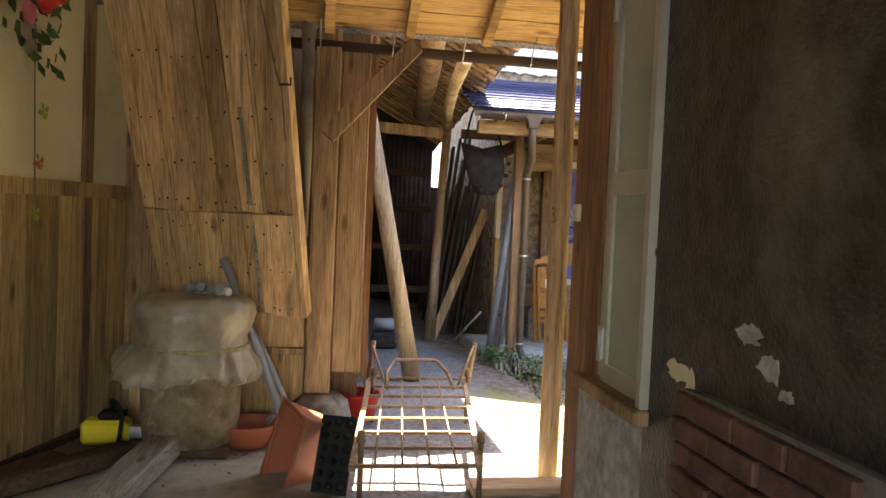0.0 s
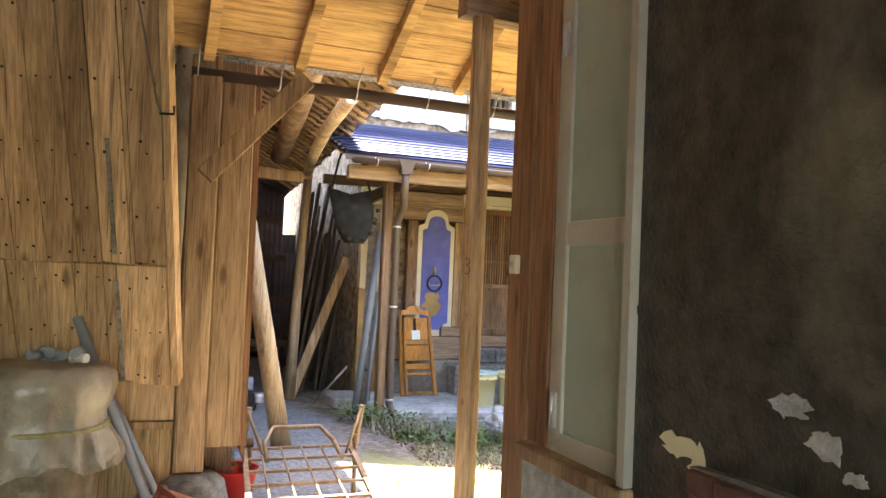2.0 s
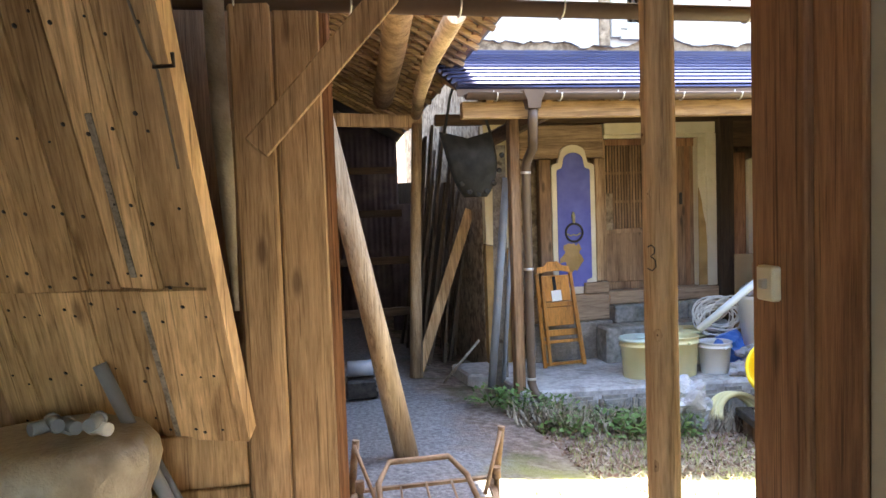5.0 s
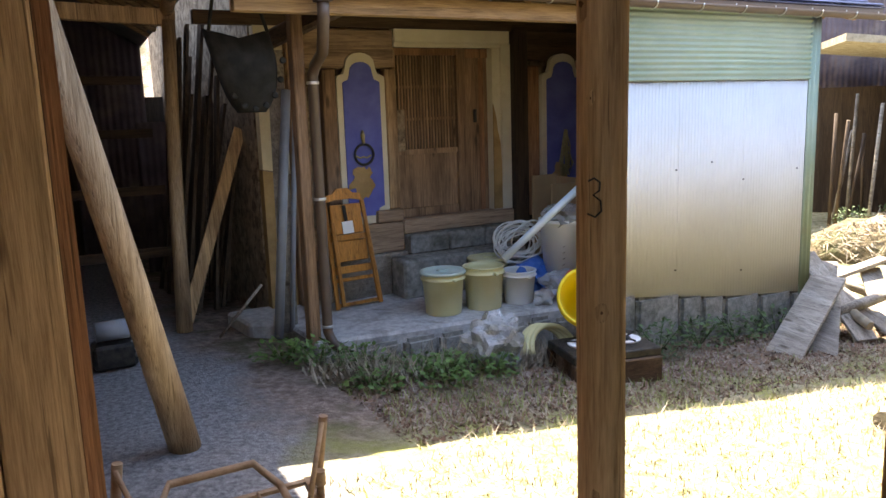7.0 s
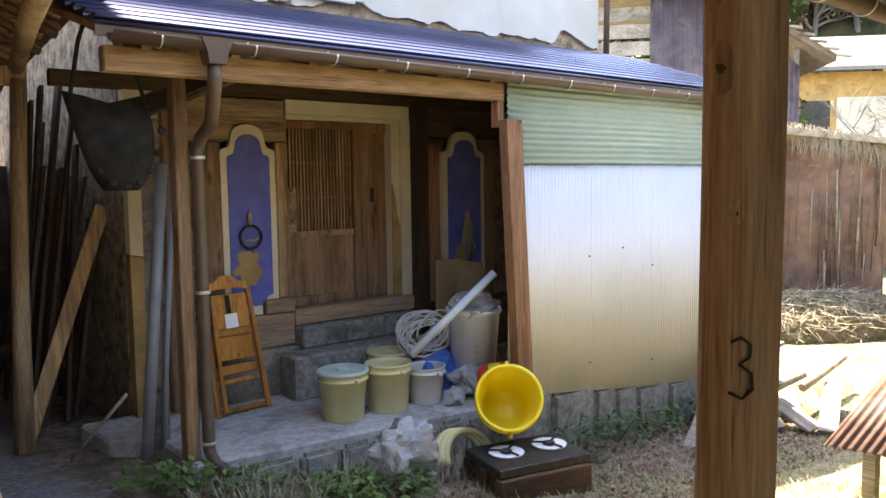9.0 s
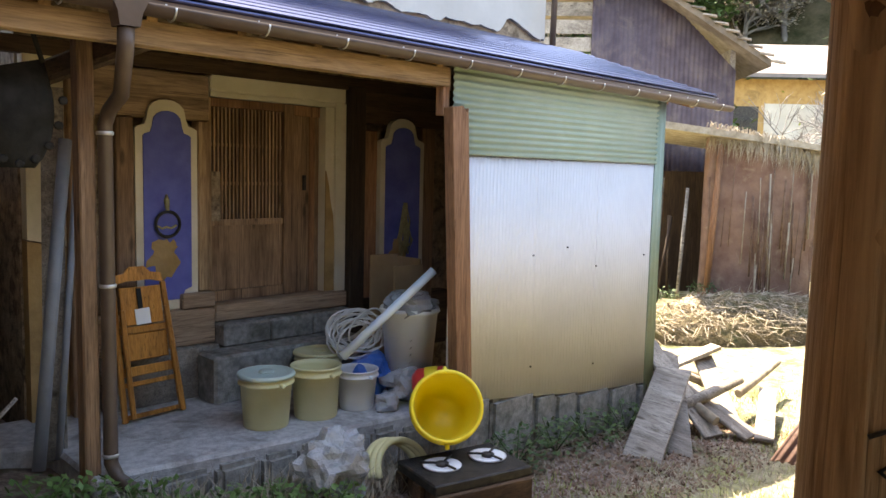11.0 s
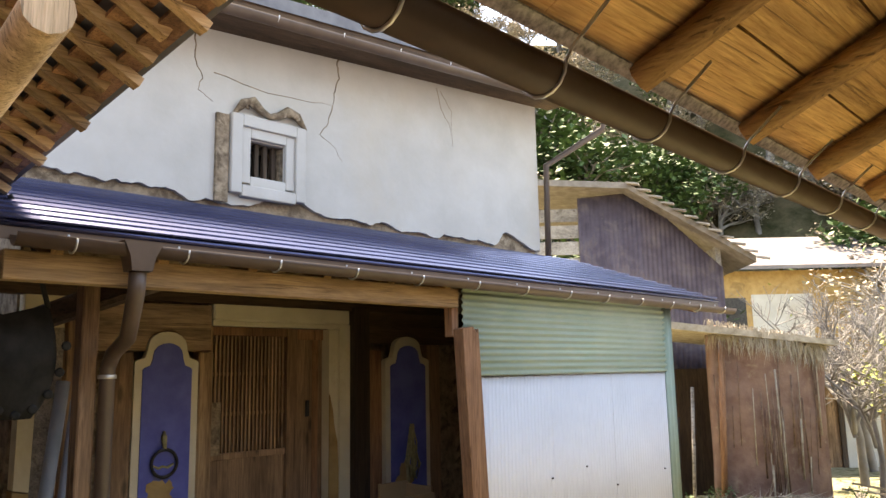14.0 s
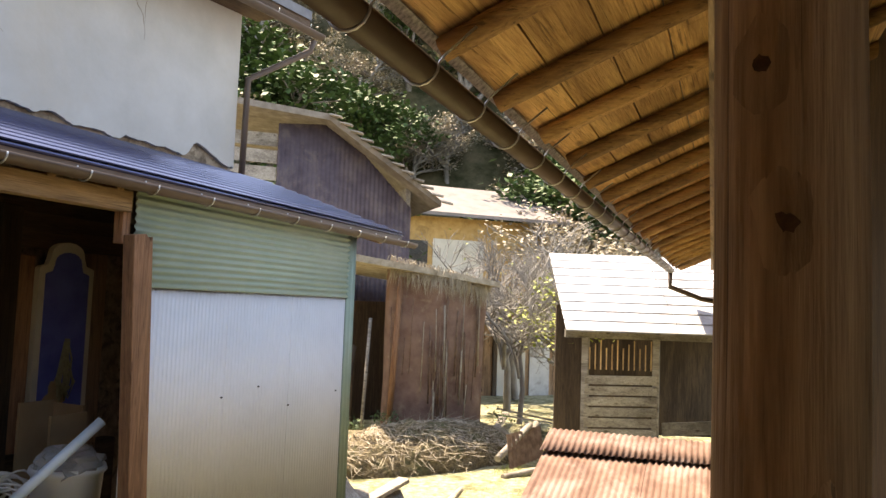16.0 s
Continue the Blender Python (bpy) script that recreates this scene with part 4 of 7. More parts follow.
for i in range(3):
    bm = built(span, (3.26 + i * 0.385, 8.2, 0.391), (3.64 + i * 0.385, 8.5, 0.555))
    part("upper_stone", bm, "stone", steps, bevel=0.015)

# door in the kura
door = thing("door_kura", (3.75, 8.45, 0.5), "brown lattice sliding door of the storehouse in a cream casing", "door", kind="structure")
bm = bmesh.new()
span(bm, (3.25, 8.31, 0.56), (4.42, 8.5, 0.685))
part("sill", bm, "brown_x", door, bevel=0.01)
part("casing_head", built(span, (3.25, 8.36, 2.2), (4.43, 8.46, 2.34)), "casing", door, "cream plaster casing", bevel=0.01)
part("casing_step", built(span, (3.25, 8.375, 2.165), (4.36, 8.46, 2.198)), "casing", door, "inner step of the cream casing", bevel=0.004)
part("casing_side", built(prism, [(4.33, 0.685), (4.43, 0.685), (4.43, 2.198), (4.33, 2.198)], (0, 8.36, 0), (1, 0, 0), (0, 0, 1), (0, 1, 0), 0.14), "casing", door, "cream plaster casing")
part("casing_step", built(prism, [(4.245, 0.685), (4.328, 0.685), (4.328, 2.16), (4.245, 2.16)], (0, 8.385, 0), (1, 0, 0), (0, 0, 1), (0, 1, 0), 0.115), "casing", door, "inner step of the cream casing")
part("bare_casing", built(prism, [(4.24, 0.69), (4.335, 0.69), (4.33, 1.1), (4.318, 1.3), (4.29, 1.42), (4.275, 1.54), (4.245, 1.66)], (0, 8.372, 0), (1, 0, 0), (0, 0, 1), (0, 1, 0), 0.012), "ochre", door, "bare clay where the casing has flaked")
for x0, x1, z0, z1, m, y0 in ((3.25, 3.295, 0.685, 2.16, "brown", 8.45), (3.9, 3.99, 0.685, 2.16, "brown", 8.44), (3.295, 3.9, 2.1, 2.16, "redwood", 8.45), (3.295, 3.9, 1.24, 1.285, "brown", 8.455), (3.295, 3.9, 0.685, 0.76, "brown", 8.455), (3.99, 4.245, 0.685, 2.16, "brown", 8.475), (3.99, 4.245, 2.08, 2.16, "redwood", 8.46), (4.15, 4.2, 0.685, 2.08, "redwood", 8.465)):
    part("door_rail", built(span, (x0, y0, z0), (x1, y0 + 0.05, z1)), m, door, bevel=0.003)
part("door_panel", built(span, (3.297, 8.472, 0.762), (3.898, 8.5, 1.238)), "brown", door)
for i in range(19):
    xx = 3.325 + i * 0.0305
    part("slat", built(span, (xx - 0.007, 8.46, 1.286), (xx + 0.007, 8.476, 2.1)), "brown", door)
for z in (1.55, 1.83):
    part("lattice_rail", built(span, (3.295, 8.477, z - 0.012), (3.9, 8.49, z + 0.012)), "brown", door)
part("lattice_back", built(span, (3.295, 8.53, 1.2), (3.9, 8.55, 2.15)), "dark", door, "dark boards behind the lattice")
part("paper_patch", built(span, (3.296, 8.448, 1.275), (3.365, 8.456, 1.635)), "mud", door, "pale speckled patch on the lattice")
part("latch", built(span, (4.085, 8.455, 1.5), (4.115, 8.474, 1.62)), "iron", door, "dark iron latch", bevel=0.003)


def panel_outline(w, z0, z1, hw, arch):
    """A kura shutter panel: straight sides, an ogee top, scooped bottom corners."""
    pts = [(-w, z0 + 0.08), (-w + 0.05, z0 + 0.06), (-w + 0.07, z0), (w - 0.07, z0), (w - 0.05, z0 + 0.06), (w, z0 + 0.08), (w, z1 - arch)]
    pts += [(w * 0.92, z1 - arch * 0.93), (w * 0.7, z1 - arch * 0.85), (w * 0.62, z1 - arch * 0.6)]
    pts += [(w * 0.6 * math.cos(t), z1 - arch * 0.45 + arch * 0.45 * math.sin(t)) for t in [math.pi * j / 8 for j in range(0, 9)]]
    pts += [(-w * 0.62, z1 - arch * 0.6), (-w * 0.7, z1 - arch * 0.85), (-w * 0.92, z1 - arch * 0.93), (-w, z1 - arch)]
    return pts


def shutter(cx, y, z0, z1, w, turn, extra):
    m = pose(cx, y, 0, 0, 0, turn)
    u, wv = m.to_3x3() @ Vector((1, 0, 0)), m.to_3x3() @ Vector((0, -1, 0))
    sh = thing("kura_shutter", (cx, y, z0), extra, "shutter", group="storehouse shutters")
    o = Vector((cx, y, 0))
    part("frame_panel", built(prism, panel_outline(w, z0, z1, 0, 0.2), o, u, (0, 0, 1), wv, 0.05), "casing", sh, "cream plaster moulding")
    blue = part("blue_panel", built(prism, panel_outline(w - 0.05, z0 + 0.07, z1 - 0.075, 0, 0.17), o + wv * 0.051, u, (0, 0, 1), wv, 0.008), "indigo", sh, "indigo plaster panel")
    bl = [((-0.03 + 0.1 * math.cos(t) * (1 + 0.7 * noise.noise((cx, 1.7 * math.cos(t), 1.7 * math.sin(t))) + 0.35 * noise.noise((cx, 6 * math.cos(t), 6 * math.sin(t))))), z0 + 0.37 + 0.12 * math.sin(t) * (1 + 0.7 * noise.noise((cx + 5, 1.7 * math.cos(t), 1.7 * math.sin(t))) + 0.35 * noise.noise((cx + 5, 6 * math.cos(t), 6 * math.sin(t))))) for t in [2 * math.pi * k_ / 40 for k_ in range(40)]]
    part("bare_patch", built(prism, bl, o + wv * 0.0592, u, (0, 0, 1), wv, 0.002), "ochre", blue, "ochre patch where the plaster has flaked")
    return sh, o, u, wv


sh, o, u, wv = shutter(2.92, 8.4, 0.68, 2.11, 0.217, 0, "heavy storehouse shutter with an indigo panel in cream plaster")
c = o + wv * 0.085 + Vector((-0.015, 0, 1.274))
bm = bmesh.new()
tube(bm, [c + u * 0.085 * math.sin(t) + Vector((0, 0, 0.085 * math.cos(t))) for t in [2 * math.pi * j / 24 for j in range(25)]], 0.011, 8, cap=False)
ring = part("ring_pull", bm, "iron", sh, "black iron ring pull")
bm = bmesh.new()
tube(bm, [c + u * a + Vector((0, 0, b)) - wv * 0.02 for a, b in ((-0.07, -0.01), (-0.03, -0.03), (0, -0.02), (0.03, -0.03), (0.07, -0.01))], 0.008, 6)
part("ring_mount", bm, "rope", sh, "brass-coloured leaf behind the ring")
bm = bmesh.new()
tube(bm, [c + Vector((0, 0, 0.09)), c + Vector((0, 0, 0.16)) - wv * 0.015, c + Vector((0, 0, 0.2)) - wv * 0.015], [0.012, 0.02, 0.006], 8)
part("ring_mount", bm, "rope", sh, "brass-coloured ring mount")
sh2, o2, u2, wv2 = shutter(5.0, 8.36, 0.62, 2.115, 0.245, 0, "flaking indigo storehouse shutter half hidden by the tin screen")
bm = bmesh.new()
rng = random.Random(21)
for j in range(9):
    x0, x1 = rng.uniform(-0.04, 0.04), rng.uniform(-0.05, 0.06)
    tube(bm, [o2 + wv2 * rng.uniform(0.07, 0.12) + u2 * xx + Vector((0, 0, zz)) for xx, zz in ((0, 1.4), (x0, 1.25), (x1 + 0.05, 1.08), (x1, 0.95 + rng.uniform(-0.05, 0.05)), (x0 - 0.03, 1.1), (0, 1.38))], 0.007, 5)
solid("rope_hank", bm, "rope", "greenish straw rope hank hung on the shutter", "rope")
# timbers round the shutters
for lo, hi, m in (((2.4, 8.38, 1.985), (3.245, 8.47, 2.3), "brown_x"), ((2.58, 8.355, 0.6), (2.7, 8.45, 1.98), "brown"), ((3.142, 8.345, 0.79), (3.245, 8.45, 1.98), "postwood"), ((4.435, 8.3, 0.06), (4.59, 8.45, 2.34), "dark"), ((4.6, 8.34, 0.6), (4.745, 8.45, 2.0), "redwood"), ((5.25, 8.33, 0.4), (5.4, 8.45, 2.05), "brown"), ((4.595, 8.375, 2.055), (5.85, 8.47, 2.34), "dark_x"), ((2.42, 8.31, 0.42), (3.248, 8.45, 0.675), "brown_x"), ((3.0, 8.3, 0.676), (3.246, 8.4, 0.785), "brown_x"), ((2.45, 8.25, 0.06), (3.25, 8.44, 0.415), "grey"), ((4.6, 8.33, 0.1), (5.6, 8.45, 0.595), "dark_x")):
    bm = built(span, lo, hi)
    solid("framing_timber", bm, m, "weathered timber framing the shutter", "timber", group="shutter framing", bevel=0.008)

# corrugated enclosure
enc = thing("tin_enclosure", (5.4, 6.85, 0), "corrugated tin screen, white below and green above", "tin wall", kind="structure")


def low_edge(a):
    return 0.12 - 0.115 * a + 0.01 * math.sin(a * 3)


for x0, x1 in ((4.13, 5.03), (5.0, 5.82), (5.79, 6.6)):
    bm = built(ribbed, (x0, 6.845 - 0.004 * (x0 > 4.5), 0), (1, 0, 0), (0, 0, 1), x1 - x0, 1.8, 0.036, 0.009, 0.002, lambda a, q=x0: low_edge(q - 4.13 + a))
    part("white_sheet", bm, "white_tin", enc, "white corrugated sheet with vertical ribs")
bm = built(ribbed, (6.62, 6.825, 1.785), (0, 0, 1), (-1, 0, 0), 0.56, 2.5, 0.045, 0.009, 0.002)
part("green_sheet", bm, "green_tin", enc, "grey-green corrugated sheet with horizontal ribs")
bm = built(ribbed, (6.6, 6.83, -0.25), (1, 0, 0), (0, 0, 1), 0.13, 2.58, 0.06, 0.012, 0.003)
part("corner_sheet", bm, "green_tin", enc, "green corner flashing")
bm = built(ribbed, (6.73, 6.85, -0.25), (0, 1, 0), (0, 0, 1), 1.6, 2.7, 0.06, 0.009, 0.003)
part("side_sheet", bm, "green_tin", enc, "green side sheet")
bm = bmesh.new()
rng = random.Random(2)
for nx_, nz_ in ((4.25, 1.07), (4.99, 1.08), (5.4, 1.12), (5.79, 0.95), (6.5, 1.0), (4.28, 0.3), (5.0, 0.25), (5.8, 0.15)):
    box(bm, (nx_, 6.833, nz_), (0.011, 0.011, 0.011))
part("nail_heads", bm, "iron", enc, "dark nail heads")["kind"] = "stuff"
solid("screen_post", built(prism, [(4.15, 0.0), (4.29, 0.0), (4.175, 2.08), (4.16, 2.05), (4.125, 2.09), (4.03, 2.075)], (0, 6.74, 0), (1, 0, 0), (0, 0, 1), (0, 1, 0), 0.085), "redwood", "reddish squared post leaning at the edge of the tin screen", "post", bevel=0.004)
squared_post("screen_stud", (4.06, 6.86, 2.03), (4.12, 6.93, 2.33), "redwood", "short stud above the tin screen post", 0.004)
fnd = thing("foundation", (5.4, 6.95, -0.4), "mossy rubble foundation below the tin screen", "foundation", kind="structure")
x = 4.1
while x < 6.8:
    w = rng.uniform(0.25, 0.5)
    bm = bmesh.new()
    top = low_edge(x - 4.13 + w / 2) + 0.02
    box(bm, (x + w / 2, 6.95, top - 0.3), (w * 0.97, 0.24, 0.6))
    bmesh.ops.bevel(bm, geom=bm.edges[:], offset=0.03, segments=2, affect="EDGES")
    part("foundation_stone", bm, "stone", fnd)
    x += w

# outbuilding roof over the passage
ob_roof = thing("outbuilding_roof", (0.6, 7, 2.9), "lath and pole roof of the outbuilding seen from below", "roof", kind="structure")


def ob_pt(x, y, dz=0.0):
    return Vector((x, y, 2.87 - 0.085 * (y - 5.3) + 0.55 * (1.62 - x) + dz))


for i in range(34):
    y = 5.35 + i * 0.155
    part("rafter_pole", built(bar, ob_pt(1.62 + 0.03 * math.sin(i * 2.1), y, 0.0), ob_pt(0.25, y, 0.0), 0.05, 0.035), "beam_x", ob_roof)
k = 0
x = 1.6
while x > 0.2:
    part("lath", built(bar, ob_pt(x, 5.28, 0.028), ob_pt(x, 10.3, 0.028), 0.09, 0.014), "redwood", ob_roof)
    x -= 0.1
bm = bmesh.new()
p = [ob_pt(1.66, 5.28, 0.045), ob_pt(1.66, 12.6, 0.045), ob_pt(-3.0, 12.6, 0.045), ob_pt(-3.0, 5.28, 0.045)]
lo = [bm.verts.new(q) for q in p]
hi = [bm.verts.new(q + Vector((0, 0, 0.05))) for q in p]
bm.faces.new(lo)
bm.faces.new(hi)
for i in range(4):
    bm.faces.new((lo[i], hi[i], hi[(i + 1) % 4], lo[(i + 1) % 4]))
part("covering", bm, "tile", ob_roof)
bm = bmesh.new()
tube(bm, [(1.04, 4.95, 2.5), (1.15, 6.2, 2.5), (1.28, 7.3, 2.47), (1.46, 8.6, 2.42)], [0.05, 0.052, 0.052, 0.05], 12, wob=0.04, rng=rng)
solid("log_purlin", bm, "peeled", "peeled round log purlin under the outbuilding eaves", "log")
bm = bmesh.new()
tube(bm, [(0.84, 5.1, 2.86), (1.04, 7.0, 2.76), (1.18, 8.8, 2.62)], 0.1, 12, wob=0.04, rng=rng)
solid("log_beam", bm, "postwood", "thick rough log beam under the lath roof", "log")
bm = bmesh.new()
bar(bm, (0.3, 8.62, 2.42), (1.5, 8.5, 2.36), 0.08, 0.12)
solid("cross_beam", bm, "postwood", "squared cross beam on the slender post", "beam", bevel=0.005)
bm = bmesh.new()
tube(bm, [(1.33, 8.32, 0.0), (1.36, 8.36, 0.8), (1.4, 8.42, 1.6), (1.45, 8.48, 2.34)], [0.06, 0.055, 0.05, 0.05], 10, wob=0.04, rng=rng)
solid("slender_post", bm, "peeled", "slender grey-brown log post in the passage", "post")
bm = bmesh.new()
tube(bm, [(0.88, 6.02, 0.03), (0.7, 5.93, 0.9), (0.36, 5.78, 2.5)], [0.075, 0.07, 0.06], 12, wob=0.03, rng=rng)
solid("leaning_pole", bm, "peeled", "stout peeled pole leaning against the outbuilding", "pole")

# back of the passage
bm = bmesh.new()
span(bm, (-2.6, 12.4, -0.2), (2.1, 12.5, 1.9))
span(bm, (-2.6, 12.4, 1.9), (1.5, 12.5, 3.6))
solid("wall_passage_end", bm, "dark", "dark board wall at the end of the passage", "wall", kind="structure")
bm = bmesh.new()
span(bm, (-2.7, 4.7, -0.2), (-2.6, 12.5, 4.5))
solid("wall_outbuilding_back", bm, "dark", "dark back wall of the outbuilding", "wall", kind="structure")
bm = built(ribbed, (0.9, 11.2, 0.2), (1, 0, 0), (0, 0, 1), 0.75, 2.6, 0.07, 0.012, 0.003)
solid("tin_sheet", bm, "purple_tin", "dark corrugated tin sheet standing in the passage", "tin sheet")
bm = built(ribbed, (2.0, 11.0, 0.0), (-1, 0, 0), (0, 0, 1), 0.5, 1.6, 0.07, 0.012, 0.003)
solid("tin_sheet", bm, "purple_tin", "low dark corrugated tin sheet against the end wall", "tin sheet")
rng = random.Random(31)
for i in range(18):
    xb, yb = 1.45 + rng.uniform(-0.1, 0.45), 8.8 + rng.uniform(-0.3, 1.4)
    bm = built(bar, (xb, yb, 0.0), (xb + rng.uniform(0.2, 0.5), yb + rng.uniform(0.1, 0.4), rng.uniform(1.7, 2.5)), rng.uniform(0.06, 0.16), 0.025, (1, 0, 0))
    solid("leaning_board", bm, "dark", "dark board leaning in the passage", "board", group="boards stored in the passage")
bm = built(bar, (1.4, 8.6, 0.0), (2.03, 8.9, 1.52), 0.1, 0.022, (0, 1, 0))
solid("yellow_board", bm, "plank", "pale yellowed board leaning in the passage", "board")
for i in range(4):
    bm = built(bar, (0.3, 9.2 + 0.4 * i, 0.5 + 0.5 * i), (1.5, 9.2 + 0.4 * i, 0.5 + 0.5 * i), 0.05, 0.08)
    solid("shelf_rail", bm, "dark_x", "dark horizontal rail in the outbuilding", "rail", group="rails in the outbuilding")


# ---- right side of the entrance ----
alu = thing("aluminium_door", (1.2, 2.28, 0.78), "frosted aluminium-framed door panel standing ajar beside the jamb", "door", kind="structure")
for lo, hi, mt, nm in (((1.165, 2.0, 0.8), (1.2, 2.04, 2.45), "alu", "stile"), ((1.165, 2.39, 0.8), (1.2, 2.43, 2.45), "alu", "stile"), ((1.165, 2.04, 1.5), (1.2, 2.39, 1.58), "alu", "mid_rail"), ((1.165, 2.04, 0.8), (1.2, 2.39, 0.88), "alu", "bottom_rail"), ((1.165, 2.04, 2.37), (1.2, 2.39, 2.45), "alu", "top_rail"), ((1.178, 2.04, 0.88), (1.187, 2.39, 1.5), "frost", "pane"), ((1.178, 2.04, 1.58), (1.187, 2.39, 2.37), "frost", "pane")):
    part(nm, built(span, lo, hi), mt, alu, bevel=0.003 if mt == "alu" else 0.0)
for z in (0.95, 2.2):
    hg = part("hinge", built(span, (1.155, 2.415, z - 0.06), (1.18, 2.45, z + 0.06)), "clip", alu, "steel hinge", bevel=0.003)
    part("pin", built(tube, [(1.155, 2.432, z - 0.065), (1.155, 2.432, z + 0.065)], 0.007), "clip", hg)
jamb = thing("door_jamb", (1.15, 2.7, 0.1), "reddish timber jamb with stepped strips at the opening", "door jamb", kind="structure")
for lo, hi, mt in (((1.15, 2.62, 0.1), (1.3, 2.79, 2.9), "redwood"), ((1.165, 2.49, 0.765), (1.3, 2.62, 2.9), "redwood"), ((1.175, 2.44, 0.82), (1.3, 2.49, 2.9), "alu"), ((1.17, 2.79, 0.1), (1.26, 2.82, 2.9), "postwood")):
    part("jamb_strip", built(span, lo, hi), mt, jamb, bevel=0.004)
sw = thing("light_switch", (1.09, 2.72, 1.43), "small cream plastic light switch on the jamb", "switch")
part("base", built(span, (1.128, 2.69, 1.4), (1.1495, 2.745, 1.47)), "casing", sw, bevel=0.004)
part("toggle", built(span, (1.116, 2.705, 1.425), (1.1285, 2.72, 1.445)), "clip", sw, bevel=0.002)
sill = solid("window_sill", built(span, (1.1, 1.95, 0.765), (1.17, 2.59, 0.815)), "postwood", "worn wooden sill on a low wall", "sill", kind="structure", bevel=0.006)
part("seam_strip", built(span, (1.142, -1.5, 1.3), (1.1495, 1.95, 1.325)), "soot", wall_right)
part("corner_trim", built(span, (1.12, 1.955, 0.82), (1.1495, 1.99, 2.9)), "alu", wall_right, "pale corner trim")


def blob(cy, cz, ry, rz, seed):
    """A ragged closed outline about a centre."""
    return [(cy + ry * math.cos(t) * (1 + 0.75 * noise.noise((seed, math.cos(t) * 2.1, math.sin(t) * 2.1))), cz + rz * math.sin(t) * (1 + 0.75 * noise.noise((seed + 9, math.cos(t) * 2.3, math.sin(t) * 2.3)))) for t in [2 * math.pi * k_ / 26 for k_ in range(26)]]


for cy, cz, ry, rz, sd, mt_ in ((1.76, 0.98, 0.07, 0.03, 1, "cream"), (1.68, 0.93, 0.03, 0.06, 2, "cream"), (1.4, 1.14, 0.05, 0.025, 3, "concrete"), (1.31, 1.08, 0.045, 0.03, 4, "concrete"), (1.24, 1.03, 0.03, 0.015, 5, "concrete")):
    part("flaked_patch", built(prism, blob(cy, cz, ry, rz, sd * 3.7), (1.149, 0, 0), (0, 1, 0), (0, 0, 1), (-1, 0, 0), 0.0025), mt_, wall_right, "pale flaked patch in the soot")
hearth = thing("brick_hearth", (1.1, 1.1, 0.1), "sooty red brick hearth with flaking mortar", "hearth", kind="structure")
bm = bmesh.new()
prism(bm, [(1.68, 0.1), (1.68, 0.95), (1.5, 0.96), (-0.5, 0.96), (-0.5, 0.1)], (1.149, 0, 0), (0, 1, 0), (0, 0, 1), (-1, 0, 0), 0.03)
part("mortar_bed", bm, "mortar", hearth)
rng = random.Random(77)
row = 0
z = 0.13
while z < 0.95:
    y = 1.67 - (0.105 if row % 2 else 0.0)
    if row % 2:
        part("brick", built(span, (1.1, y + 0.008, z), (1.14, 1.67, z + 0.058)), "brick", hearth, bevel=0.004)
    while y > 0.1:
        d = rng.uniform(0, 0.014)
        if rng.random() > 0.07:
            part("brick", built(span, (1.1 - d, y - 0.202, z), (1.14, y, z + 0.058)), "brick", hearth, bevel=0.004)
        y -= 0.21
    z += 0.069
    row += 1

# ---- clutter inside ----
bed = thing("folding_bed_frame", (0.75, 4.0, ground_z(0.7, 4)), "rusty iron folding bed frame without a mattress", "bed frame")
zz = 0.3
rails = [((0.28, 2.98, zz), (0.46, 4.85, zz)), ((0.84, 2.98, zz), (1.1, 4.85, zz))]
for p, q in rails:
    part("side_rail", built(bar, p, q, 0.028, 0.028), "rust_iron", bed)
for i in range(8):
    y = 3.0 + i * 0.262
    part("cross_slat", built(bar, (0.28 + 0.096 * (y - 2.98), y, zz + 0.004), (0.84 + 0.139 * (y - 2.98), y, zz + 0.004), 0.026, 0.014), "rust_iron", bed)
for x in (0.52, 0.64, 0.76, 0.88):
    part("long_wire", built(tube, [(x - 0.14, 3.0, zz + 0.014), (x + 0.03, 4.83, zz + 0.014)], 0.006, 5), "rust_iron", bed)
for x0_, k0_ in ((0.31, 0.096), (0.86, 0.139)):
    for y in (3.2, 4.7):
        x = x0_ + k0_ * (y - 3.0)
        gz = ground_z(x, y)
        lg_ = part("leg", built(tube, [(x, y, gz), (x, y, zz + 0.06)], 0.014, 8), "rust_iron", bed)
        part("leg_cap", built(tube, [(x, y, zz + 0.05), (x, y, zz + 0.1)], 0.021, 8), "rust_iron", lg_)
for x in (0.44, 1.12):
    part("end_upright", built(tube, [(x, 4.8, zz), (x + 0.03, 4.78, 0.56)], 0.017, 8), "rust_iron", bed)
    part("end_brace", built(tube, [(x + (0.1 if x < 0.8 else -0.1), 4.62, zz + 0.01), (x + 0.02, 4.77, 0.54)], 0.01, 6), "rust_iron", bed)
arch = [(0.55, 4.55, zz), (0.56, 4.75, 0.36), (0.62, 4.82, 0.43), (0.9, 4.82, 0.43), (0.97, 4.75, 0.36), (0.98, 4.55, zz)]
part("folded_leg", built(tube, arch, 0.014, 8), "rust_iron", bed)

